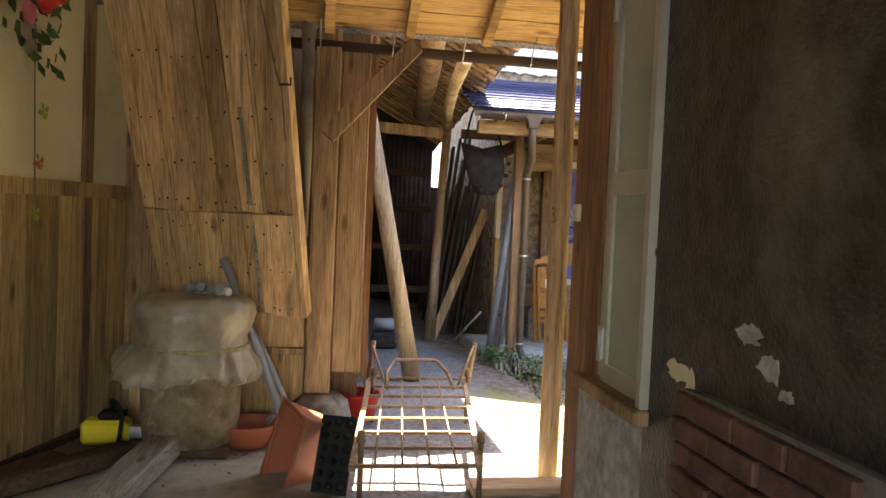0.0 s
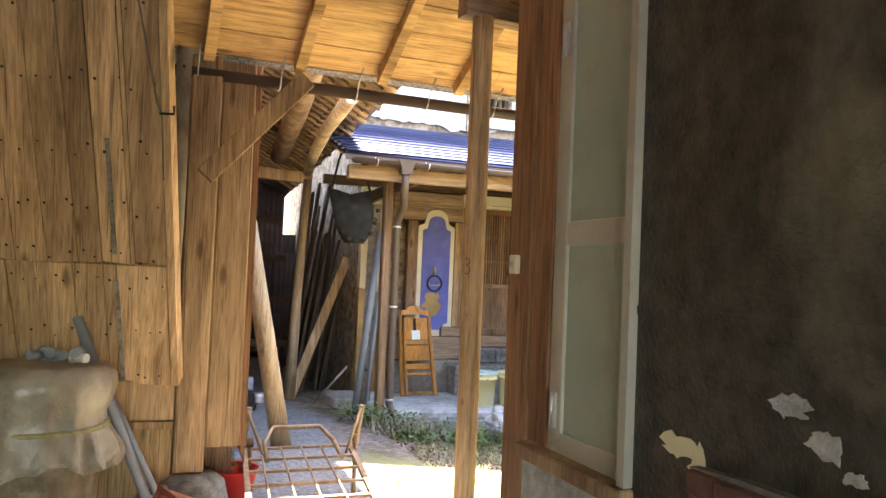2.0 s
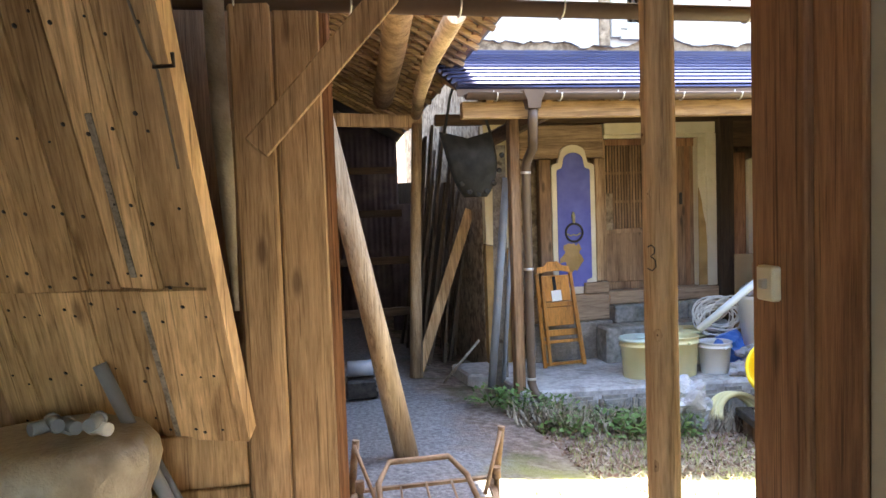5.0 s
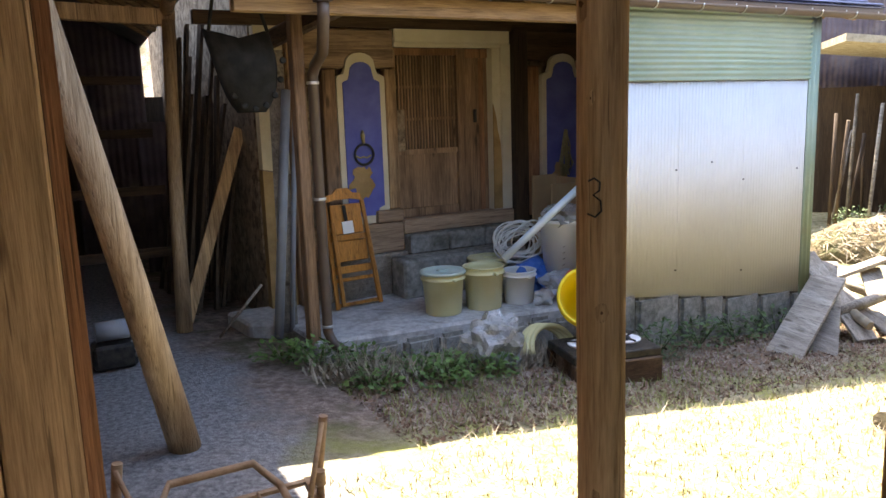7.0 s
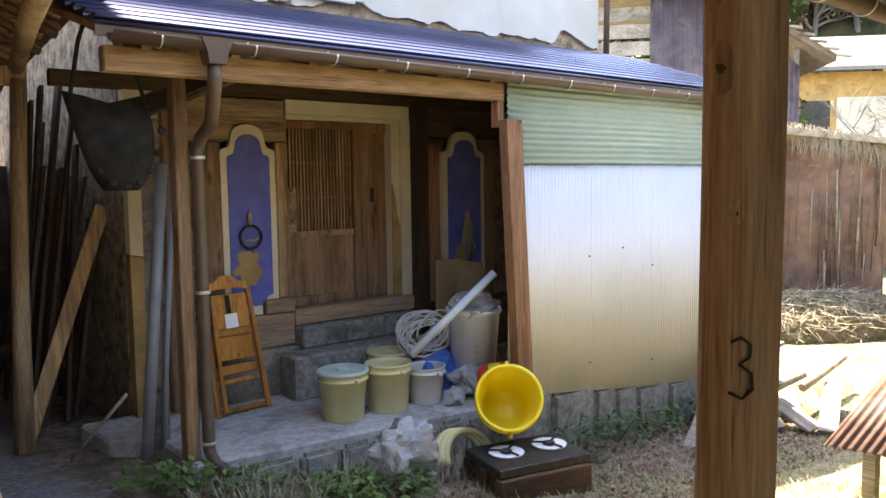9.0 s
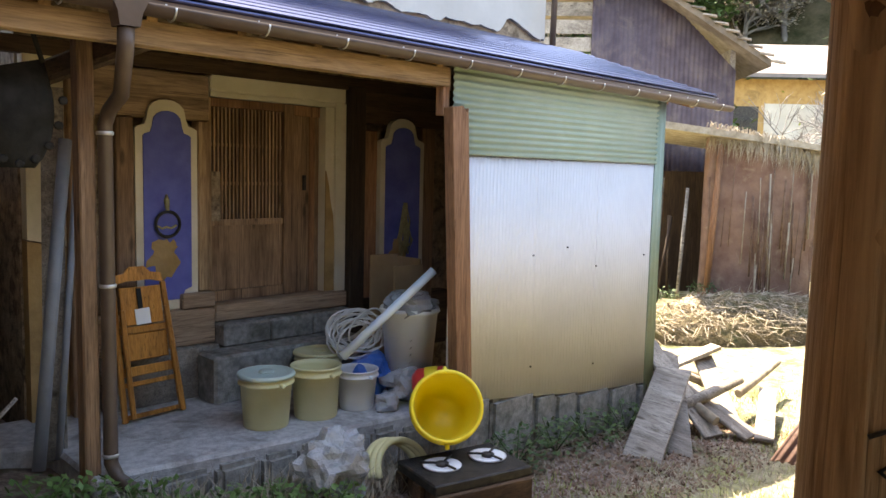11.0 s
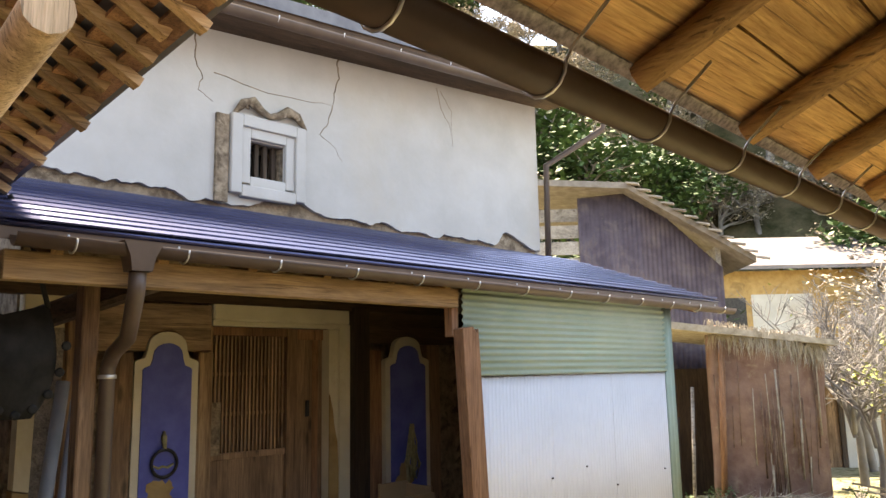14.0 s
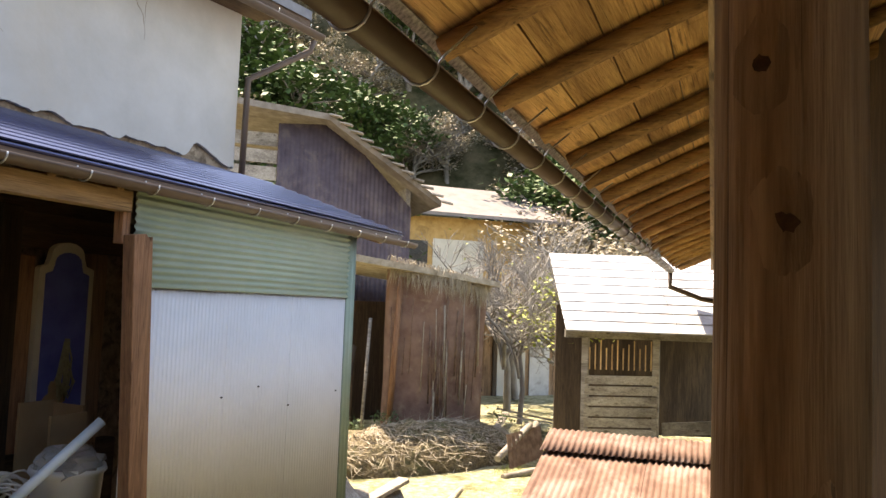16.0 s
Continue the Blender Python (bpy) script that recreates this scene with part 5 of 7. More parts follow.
sackt = thing("sack_drum", (-0.55, 3.96, 0.19), "dusty drum wrapped in a torn plastic sack, pipe fittings on top", "drum")
bm = bmesh.new()
m = Matrix.Translation((-0.55, 3.96, 0.15))
lathe(bm, [(0.24, 0.0), (0.255, 0.1), (0.262, 0.3), (0.275, 0.5), (0.27, 0.55)], 28, m)
part("drum", bm, "sack", sackt)
bm = bmesh.new()
lathe(bm, [(0.345, 0.36), (0.33, 0.4), (0.31, 0.45), (0.288, 0.52), (0.284, 0.56), (0.3, 0.62), (0.31, 0.68), (0.305, 0.73), (0.28, 0.765), (0.2, 0.775), (0.1, 0.765), (0.02, 0.77)], 96, m)
for v in bm.verts:
    ax_ = Vector((-0.55, 3.96, v.co.z))
    ang_ = math.atan2(v.co.y - 3.96, v.co.x + 0.55)
    hz_ = (v.co.z - 0.19)
    low_ = 1 - smooth01(0.36, 0.52, hz_)
    pleat = 0.028 * math.sin(ang_ * 17 + 2 * noise.noise((ang_ * 2, hz_ * 6, 0))) * (0.3 + low_) + 0.06 * noise.noise((math.cos(ang_) * 3, math.sin(ang_) * 3, hz_ * 7))
    v.co += (v.co - ax_) * (pleat + 0.16 * low_ * noise.noise((math.cos(ang_) * 1.4 + 3, math.sin(ang_) * 1.4, 1)) + (0.22 * low_ if math.cos(ang_ - 3.4) > 0.75 else 0))
    v.co.z += low_ * (0.1 * noise.noise((math.cos(ang_) * 4, math.sin(ang_) * 4, 2.2)) + 0.05 * noise.noise((math.cos(ang_) * 13, math.sin(ang_) * 13, 5)))
    if hz_ > 0.74:
        v.co.z += 0.02 * noise.noise((v.co.x * 11, v.co.y * 11, 1.0))
part("plastic_cover", bm, "film", sackt, "crumpled translucent plastic cover")
bm = bmesh.new()
lathe(bm, [(0.298, 0.5), (0.302, 0.505), (0.302, 0.515), (0.298, 0.52)], 28, m)
part("tie_cord", bm, "rope", sackt)
solid("stand_block", built(span, (-0.76, 3.74, 0.1), (-0.33, 4.16, 0.15)), "dark_x", "dark timber block under the drum", "block", bevel=0.01)
rng = random.Random(6)
for i in range(7):
    a = rng.uniform(0, 3)
    px, py = -0.48 + rng.uniform(-0.08, 0.13), 3.88 + rng.uniform(-0.08, 0.08)
    ff = thing("pipe_fitting", (px, py, 0.98), "small grey plastic pipe fitting on the sack", "pipe fitting", group="fittings on the drum")
    d = Vector((math.cos(a), math.sin(a), 0))
    cpt = Vector((px, py, 0.955 + 0.012 * (i % 3)))
    part("socket", built(tube, [cpt - d * 0.04, cpt + d * 0.03], 0.021, 10), "cable" if i == 0 else "pvc", ff)
    part("collar", built(tube, [cpt + d * 0.028, cpt + d * 0.045], 0.026, 10), "cable" if i == 0 else "pvc", ff)
for p, q, r in (((-0.42, 4.06, 1.12), (-0.02, 4.02, 0.13), 0.024), ((-0.3, 4.1, 0.85), (0.05, 3.98, 0.13), 0.014)):
    solid("leaning_pipe", built(tube, [p, q], r, 12), "pvc", "dark grey pipe leaning against the boards", "pipe", group="leaning pipes")
bowl = thing("red_bowl", (-0.25, 3.98, 0.1), "dark red plastic wash bowl on the floor", "bowl")
part("bowl_body", built(lathe, [(0.08, 0.1), (0.1, 0.105), (0.14, 0.15), (0.165, 0.22), (0.17, 0.235), (0.16, 0.235), (0.135, 0.16), (0.095, 0.12), (0.02, 0.115)], 28, Matrix.Translation((-0.25, 3.98, 0))), "terracotta", bowl)
solid("stick", built(tube, [(-0.5, 3.86, 0.43), (-0.3, 3.98, 0.17)], 0.013, 8), "grey", "short grey stick resting in the bowl", "stick")
pl = thing("planter_box", (0.05, 3.46, 0.1), "terracotta-coloured plastic planter lying on its side", "planter")
mpl = pose(0.05, 3.46, 0.22, 78, 10, -62)
bm = bmesh.new()
w0, l0, h0 = 0.1, 0.2, 0.2
bot = [(-w0 * 0.75, -l0 * 0.9), (w0 * 0.75, -l0 * 0.9), (w0 * 0.75, l0 * 0.9), (-w0 * 0.75, l0 * 0.9)]
top = [(-w0 * 1.25, -l0 * 1.1), (w0 * 1.25, -l0 * 1.1), (w0 * 1.25, l0 * 1.1), (-w0 * 1.25, l0 * 1.1)]
lv = []
for pts, z, k in ((bot, 0.0, 1.0), (top, h0, 1.0), (top, h0, 0.9), (bot, 0.02, 0.88)):
    lv.append([bm.verts.new(mpl @ Vector((x * k, y * k, z - 0.1))) for x, y in pts])
for a, b in zip(lv, lv[1:]):
    for i in range(4):
        bm.faces.new((a[i], a[(i + 1) % 4], b[(i + 1) % 4], b[i]))
bm.faces.new(lv[0])
bm.faces.new(lv[-1])
part("planter_body", bm, "terracotta", pl, bevel=0.006)
bm = bmesh.new()
rim = [mpl @ Vector((x, y, h0 - 0.1)) for x, y in top]
tube(bm, rim + [rim[0], rim[1]], 0.012, 8)
part("rim", bm, "terracotta", pl)
tray = thing("seedling_tray", (0.21, 3.4, 0.1), "black plastic seedling tray tipped against the planter", "tray")
mt = pose(0.21, 3.3, 0.26, 68, 0, -20)
bm = bmesh.new()
box(bm, mt @ Vector((0, 0, 0)), (0.17, 0.36, 0.012), mt.to_3x3())
part("tray_plate", bm, "black", tray)
for i in range(3):
    for j in range(6):
        part("cell", built(lathe, [(0.018, 0.0), (0.012, 0.03), (0.006, 0.035)], 8, mt @ Matrix.Translation((-0.055 + i * 0.055, -0.145 + j * 0.058, 0.006))), "black", tray)
bag = bmesh.new()
bmesh.ops.create_icosphere(bag, subdivisions=3, radius=0.12, matrix=Matrix.Translation((-0.04, 4.16, 0.18)))
for v in bag.verts:
    d = v.co - Vector((-0.04, 4.16, 0.18))
    v.co = Vector((-0.04, 4.16, 0.18)) + d * (1 + 0.5 * noise.noise(v.co * 16)) * Vector((1.0, 0.8, 0.7)).length / 1.5
    v.co.z = max(v.co.z, 0.103)
solid("white_bag", bag, "clear", "crumpled white plastic bag on the floor", "bag")
saw = thing("chainsaw", (-0.980, 3.970, 0.1), "yellow chainsaw with a black handle on the floor", "chainsaw")
part("housing", built(span, (-1.100, 3.900, 0.12), (-0.860, 4.040, 0.25)), "yellow", saw, bevel=0.02)
part("engine_cover", built(span, (-1.020, 3.920, 0.25), (-0.900, 4.030, 0.29)), "black", saw, bevel=0.012)
part("front_handle", built(tube, [(-0.900, 3.890, 0.15), (-0.880, 3.880, 0.3), (-0.930, 3.950, 0.34), (-0.980, 4.050, 0.33), (-0.980, 4.070, 0.16)], 0.012, 8), "black", saw, "black tube handle")
part("guide_bar", built(span, (-0.860, 3.950, 0.15), (-0.630, 3.960, 0.21)), "clip", saw)
for p, q, w, h, mt_ in (((-0.74, 2.95, 0.16), (-0.64, 3.8, 0.17), 0.17, 0.11, "grey"), ((-1.25, 3.2, 0.15), (-0.8, 3.75, 0.15), 0.13, 0.08, "dark_y"), ((-1.42, 3.0, 0.15), (-1.1, 3.6, 0.15), 0.12, 0.08, "dark_y")):
    solid("floor_beam", built(bar, p, q, w, h), mt_, "heavy old beam lying on the floor", "beam", group="beams on the floor", bevel=0.012)
rng = random.Random(12)
deb = bmesh.new()
for i in range(90):
    x, y = rng.gauss(-0.55, 0.25), rng.gauss(3.95, 0.25)
    if y < 4.25 and x < 0.2:
        box(deb, (x, y, 0.106), (rng.uniform(0.005, 0.025), rng.uniform(0.004, 0.012), 0.006), Euler((0, 0, rng.uniform(0, 3))).to_matrix())
solid("floor_debris", deb, "litter", "scattered crumbs and bark on the floor", "debris", kind="stuff")
solid("loose_board", built(span, (0.86, 3.2, 0.08), (1.45, 3.36, 0.13)), "brown_x", "flat brown board lying at the threshold", "board", bevel=0.005)
rm = thing("red_crate", (0.37, 4.62, 0.1), "red plastic basin behind the bed frame", "basin")
part("basin_body", built(lathe, [(0.11, 0.1), (0.14, 0.24), (0.15, 0.26), (0.135, 0.25), (0.1, 0.13), (0.02, 0.125)], 20, Matrix.Translation((0.37, 4.62, 0))), "red", rm)
fern = bmesh.new()
rng = random.Random(14)
for i in range(700):
    a, r, h = rng.uniform(0, 6.28), rng.uniform(0, 0.12), rng.uniform(0.0, 0.24)
    p = Vector((0.31 + r * math.cos(a) * (1.2 - h * 2), 4.72 + r * math.sin(a), 0.1 + h))
    q = p + Vector((rng.uniform(-0.03, 0.03), rng.uniform(-0.03, 0.03), rng.uniform(0.0, 0.03)))
    s = Vector((rng.uniform(-1, 1), rng.uniform(-1, 1), 0)).normalized() * 0.006
    fern.faces.new([fern.verts.new(p - s), fern.verts.new(p + s), fern.verts.new(q)])
gp = thing("bright_green_bush", (0.31, 4.72, 0.1), "dense bright green garden brush plant by the wall", "plant")
part("foliage", fern, plain("vivid_green_leaf", (0.06, 0.3, 0.03), (0.12, 0.42, 0.06), 8, 0.5), gp)
part("stem", built(tube, [(0.31, 4.72, 0.05), (0.31, 4.72, 0.2)], 0.01, 6), "bark", gp)

# artificial flowers on the plaster
fl = thing("artificial_flowers", (-1.6, 4.45, 2.5), "spray of red and pink artificial flowers on the wall", "flowers")
rng = random.Random(41)
FC = L0 + U * 7.25 + Vector((0, 0, 2.28))
for i in range(7):
    c = FC + U * rng.uniform(-0.22, 0.12) + Vector((0, 0, rng.uniform(-0.1, 0.3))) + NL * rng.uniform(0.04, 0.1)
    bm = bmesh.new()
    for j in range(7):
        a = 2 * math.pi * j / 7
        d = (U * math.cos(a) + Vector((0, 0, math.sin(a)))) * 0.06
        s = (U * -math.sin(a) + Vector((0, 0, math.cos(a)))) * 0.034
        bm.faces.new([bm.verts.new(c), bm.verts.new(c + d * 0.6 + s + NL * 0.012), bm.verts.new(c + d + NL * 0.02), bm.verts.new(c + d * 0.6 - s + NL * 0.012)])
    part("blossom", bm, "red" if i % 3 else plain("pink_petal", (0.6, 0.12, 0.16), (0.7, 0.25, 0.28), 9, 0.6), fl)
bm = bmesh.new()
for i in range(60):
    c = FC + U * rng.uniform(-0.3, 0.2) + Vector((0, 0, rng.uniform(-0.25, 0.35))) + NL * rng.uniform(0.01, 0.08)
    d = (U * rng.uniform(-1, 1) + Vector((0, 0, rng.uniform(-1, 0.5))) + NL * 0.3).normalized() * 0.085
    s = d.cross(NL).normalized() * 0.028
    bm.faces.new([bm.verts.new(c), bm.verts.new(c + d * 0.5 + s), bm.verts.new(c + d), bm.verts.new(c + d * 0.5 - s)])
part("leaves", bm, "leaf_dark", fl, "dusty dark leaves")
for k_, (du, dz) in enumerate(((0.05, -0.45), (0.02, -0.7), (0.0, -0.95))):
    c = FC + U * du + Vector((0, 0, dz)) + NL * 0.05
    bm = bmesh.new()
    for j in range(4):
        a = 1.57 * j + 0.4
        d = (U * math.cos(a) + Vector((0, 0, math.sin(a)))) * 0.045
        s = (U * -math.sin(a) + Vector((0, 0, math.cos(a)))) * 0.018
        bm.faces.new([bm.verts.new(c), bm.verts.new(c + d * 0.6 + s + NL * 0.01), bm.verts.new(c + d), bm.verts.new(c + d * 0.6 - s)])
    part("hanging_leaf", bm, "leaf_yellow" if k_ != 1 else "terracotta", fl, "faded hanging leaf")
part("stem", built(tube, [FC + NL * 0.03 + Vector((0, 0, 0.3)), FC + NL * 0.03, FC + U * 0.03 + NL * 0.03 + Vector((0, 0, -0.95))], 0.004, 5), "bark", fl)

# ---- things on the ledge ----
ch = thing("folded_high_chair", (2.66, 7.75, 0.06), "folded orange-brown wooden high chair leaning on the shutter", "chair")
CH = Vector((2.66, 8.03, 0.06))
sx_, sz_ = Vector((0.97, 0.1, 0)).normalized(), Vector((-0.045, 0.18, 1)).normalized()


def cpt(a, h, o_=0.0):
    n_ = sx_.cross(sz_).normalized()
    return CH + sx_ * a + sz_ * h - n_ * o_


def cbar(nm, a0, h0_, a1, h1, w, d, o_=0.0, label=""):
    bm = built(bar, cpt(a0, h0_, o_), cpt(a1, h1, o_), w, d, sx_.cross(sz_))
    return part(nm, bm, "chairwood", ch, label, bevel=0.004)


for s in (-1, 1):
    cbar("front_leg", s * 0.2, 0.0, s * 0.17, 0.86, 0.035, 0.025, -0.03)
    cbar("rear_leg", s * 0.165, 0.02, s * 0.15, 0.7, 0.03, 0.025, -0.075)
cbar("foot_bar", -0.2, 0.03, 0.2, 0.03, 0.03, 0.025, -0.03)
cbar("rung", -0.18, 0.23, 0.18, 0.23, 0.03, 0.02, -0.03)
cbar("foot_rest", -0.17, 0.31, 0.17, 0.31, 0.06, 0.018, -0.04)
st_ = cbar("seat", -0.15, 0.46, 0.15, 0.46, 0.17, 0.02, -0.03)
cbar("cross_bar", -0.17, 0.57, 0.17, 0.57, 0.045, 0.025, -0.05)
bk = cbar("backrest", -0.14, 0.72, 0.14, 0.72, 0.24, 0.016, -0.04)
bm = built(prism, [(-0.17, 0.86), (-0.16, 0.92), (-0.09, 0.93), (-0.05, 0.97), (0.05, 0.97), (0.09, 0.93), (0.16, 0.92), (0.17, 0.86), (0.08, 0.88), (-0.08, 0.88)], CH - sx_.cross(sz_) * -0.02, sx_, sz_, -sx_.cross(sz_), -0.022)
part("top_rail", bm, "chairwood", ch)
bm = built(bar, cpt(-0.01, 0.6, -0.062), cpt(-0.01, 0.7, -0.062), 0.1, 0.003, sx_.cross(sz_))
part("label_sheet", bm, "paper", bk, "white paper label")
bm = built(bar, cpt(-0.02, 0.7, -0.066), cpt(-0.02, 0.83, -0.066), 0.03, 0.006, sx_.cross(sz_))
part("strap", bm, "black", bk, "black safety strap")


def bucket_prof(rt, rb, h):
    return [(rb, 0.0), (rb + 0.004, 0.01), (rt * 0.97, h * 0.82), (rt * 1.06, h * 0.83), (rt * 1.06, h * 0.86), (rt, h * 0.87), (rt, h * 0.96), (rt * 1.05, h * 0.97), (rt * 1.05, h), (rt * 0.95, h), (rt * 0.94, h * 0.9), (rb * 0.95, 0.02), (0.01, 0.02)]


def bucket(x, y, z, rt, rb, h, mat, lid_mat, label, tilt=None):
    b_ = thing("bucket", (x, y, z), label, "bucket", group="buckets on the platform")
    m_ = tilt if tilt is not None else Matrix.Translation((x, y, z))
    body = part("bucket_body", built(lathe, bucket_prof(rt, rb, h), 36, m_), mat, b_)
    for s in (-1, 1):
        lug = part("lug", built(lathe, [(0.014, 0), (0.014, 0.03), (0.008, 0.035)], 8, m_ @ pose(0, s * rt * 1.02, h * 0.86, -90 * s, 0, 0)), mat, body)
    if lid_mat:
        l_ = part("lid", built(lathe, [(rt * 1.09, h * 0.96), (rt * 1.1, h * 1.0), (rt * 1.06, h * 1.03), (rt * 0.9, h * 1.035), (rt * 0.86, h * 1.01), (rt * 0.4, h * 1.015), (0.02, h * 1.02)], 36, m_), lid_mat, b_, "round plastic lid")
        part("lid_grip", built(lathe, [(0.05, h * 1.015), (0.045, h * 1.05), (0.02, h * 1.055)], 16, m_), lid_mat, l_)
    else:
        bm_ = bmesh.new()
        tube(bm_, [m_ @ Vector((rt * 1.04 * math.cos(a), rt * 1.04 * math.sin(a), h * 0.86 - 0.06 * math.sin(a))) for a in [math.pi * j / 12 for j in range(13)]], 0.003, 5)
        part("handle", bm_, "clip", b_, "thin wire handle")
    return b_


bucket(3.127, 7.43, 0.06, 0.165, 0.135, 0.33, "bucket", "lid", "pale yellow pickle bucket with a pale green lid")
bucket(3.475, 7.39, 0.06, 0.16, 0.135, 0.34, "bucket", None, "pale yellow bucket standing open")
bucket(3.79, 7.36, 0.06, 0.14, 0.11, 0.27, "bucket_white", None, "small white bucket standing open")
bucket(3.8, 7.82, 0.06, 0.17, 0.14, 0.3, "bucket", "bucket", "dull yellow bucket with its lid on")
bucket(3.95, 6.7, 0.0, 0.21, 0.15, 0.38, "yellow", None, "bright yellow bucket tipped on its side", pose(3.95, 6.7, 0.12, 62, 0, -38) @ Matrix.Translation((0, 0, -0.02)))
rng = random.Random(51)
for i in range(3):
    bm = bmesh.new()
    c = Vector((3.62 - 0.03 * i, 6.62, -0.14))
    tube(bm, [c + Vector((0.19 * math.cos(a), 0.05 + 0.02 * i + 0.1 * math.sin(a), 0.1 * math.sin(a) + 0.06 * math.sin(a))) for a in [math.pi * (j / 16) for j in range(17)]], 0.022, 8)
    solid("yellow_hoop", bm, "bucket", "pale yellow plastic hoop leaning by the stove", "hoop", group="plastic hoops")
# basket of odds and ends
bk_ = thing("waste_basket", (4.1, 7.3, 0.0), "tall white ribbed basket full of rubbish", "basket")
part("basket_body", built(lathe, [(0.15, 0.0), (0.2, 0.6), (0.22, 0.62), (0.21, 0.65), (0.19, 0.64), (0.14, 0.03), (0.02, 0.03)], 24, Matrix.Translation((4.25, 7.35, 0.06))), "bucket_white", bk_)
for i in range(6):
    bm = bmesh.new()
    box(bm, (4.13 + 0.002 * i, 7.2, 0.25 + i * 0.05), (0.09 - 0.01 * (i % 2), 0.004, 0.012), Euler((0.07, 0, 0.6)).to_matrix())
    part("print_line", bm, "concrete", bk_, "faint printed line")
bm = bmesh.new()
bmesh.ops.create_icosphere(bm, subdivisions=3, radius=0.18, matrix=Matrix.Translation((4.24, 7.33, 0.74)))
for v in bm.verts:
    d = v.co - Vector((4.24, 7.33, 0.74))
    v.co = Vector((4.24, 7.33, 0.72)) + Vector((d.x, d.y, d.z * 0.6)) * (1 + 0.5 * noise.noise(v.co * 13))
part("rubbish", bm, "clear", bk_, "crumpled plastic film")
cb = thing("cardboard_box", (4.15, 7.6, 0.7), "open brown cardboard box behind the basket", "box")
for p, q in (((4.34, 7.62, 0.06), (4.62, 7.64, 0.96)), ((4.34, 7.9, 0.06), (4.62, 7.92, 1.02)), ((4.6, 7.64, 0.06), (4.62, 7.9, 1.0))):
    part("panel", built(span, p, q), "cardboard", cb)
solid("long_pipe", built(tube, [(3.58, 7.25, 0.46), (4.2, 7.06, 1.0)], 0.03, 14), "white_pvc", "pale blue plastic pipe lying across the basket", "pipe")
coil = thing("cable_coil", (3.97, 7.62, 0.06), "tangled coil of white cable on the platform", "cable")
rng = random.Random(61)
for i in range(16):
    c = Vector((3.97 + rng.uniform(-0.05, 0.08), 7.62 + rng.uniform(-0.1, 0.1), 0.5 + rng.uniform(-0.05, 0.05)))
    a0, r1, r2, ti = rng.uniform(0, 6), rng.uniform(0.14, 0.22), rng.uniform(0.12, 0.2), rng.uniform(-0.5, 0.5)
    bm = bmesh.new()
    tube(bm, [c + Vector((r1 * math.cos(a0 + t), 0.08 * math.sin(t + ti), r2 * math.sin(a0 + t) * 0.8)) for t in [6.28 * j / 20 for j in range(21)]], 0.007, 5)
    part("loop", bm, "cable", coil)
bags = thing("rubbish_bags", (3.9, 7.35, 0.06), "blue and printed plastic rubbish bags on the platform", "bags")
for c, r, mt_, nm in (((4.03, 7.5, 0.22), 0.17, "blue", "blue_bag"), ((4.1, 7.22, 0.2), 0.13, "clear", "clear_bag"), ((3.9, 7.16, 0.12), 0.08, "clear", "small_bag")):
    bm = bmesh.new()
    bmesh.ops.create_icosphere(bm, subdivisions=3, radius=r, matrix=Matrix.Translation(c))
    for v in bm.verts:
        d = v.co - Vector(c)
        v.co = Vector(c) + Vector((d.x * 1.1, d.y, d.z * 0.85)) * (1 + 0.55 * noise.noise(v.co * 15))
        v.co.z = max(v.co.z, 0.062)
    part(nm, bm, mt_, bags)
sn = thing("snack_bag", (4.0, 7.0, 0.06), "crumpled red and yellow printed packet", "packet")
part("packet", built(lathe, [(0.09, 0.0), (0.13, 0.04), (0.13, 0.22), (0.1, 0.25)], 14, pose(4.06, 7.08, 0.2, 80, 20, 40)), "red", sn)
part("print_band", built(lathe, [(0.132, 0.09), (0.134, 0.1), (0.134, 0.17), (0.132, 0.18)], 14, pose(4.06, 7.08, 0.2, 80, 20, 40)), "yellow", sn)
stv = thing("gas_stove", (3.75, 6.3, -0.25), "old two-ring gas stove with white enamel burners on a rotten base", "stove")
ms = pose(3.78, 6.32, -0.06, 0, 0, -13)
bm = bmesh.new()
box(bm, ms @ Vector((0, 0, 0)), (0.66, 0.44, 0.06), ms.to_3x3())
part("hob", bm, "iron", stv, "black iron hob", bevel=0.008)
for i in range(5):
    bm = bmesh.new()
    box(bm, ms @ Vector((0.0 + 0.01 * (i % 2), -0.2 + 0.1 * i, -0.12)), (0.66 - 0.03 * (i % 2), 0.08, 0.18), ms.to_3x3())
    part("rotten_board", bm, "dark_x", stv, "rotten dark board", bevel=0.01)
for s in (-1, 1):
    mm = ms @ Matrix.Translation((s * 0.16 + 0.02, 0.02, 0.03))
    d_ = part("burner_dish", built(lathe, [(0.11, 0.0), (0.115, 0.012), (0.1, 0.016), (0.06, 0.004), (0.03, 0.004)], 24, mm), "enamel", stv, "white enamel burner dish")
    part("burner_cap", built(lathe, [(0.035, 0.004), (0.04, 0.02), (0.02, 0.026)], 16, mm), "iron", d_)
    bm = bmesh.new()
    for a in (0.6, 2.7, 4.8):
        bar(bm, mm @ Vector((0.03 * math.cos(a), 0.03 * math.sin(a), 0.02)), mm @ Vector((0.13 * math.cos(a), 0.13 * math.sin(a), 0.025)), 0.008, 0.012)
    part("pan_support", bm, "iron", d_)
bm = bmesh.new()
bmesh.ops.create_icosphere(bm, subdivisions=4, radius=0.2, matrix=Matrix.Translation((3.12, 6.72, 0.0)))
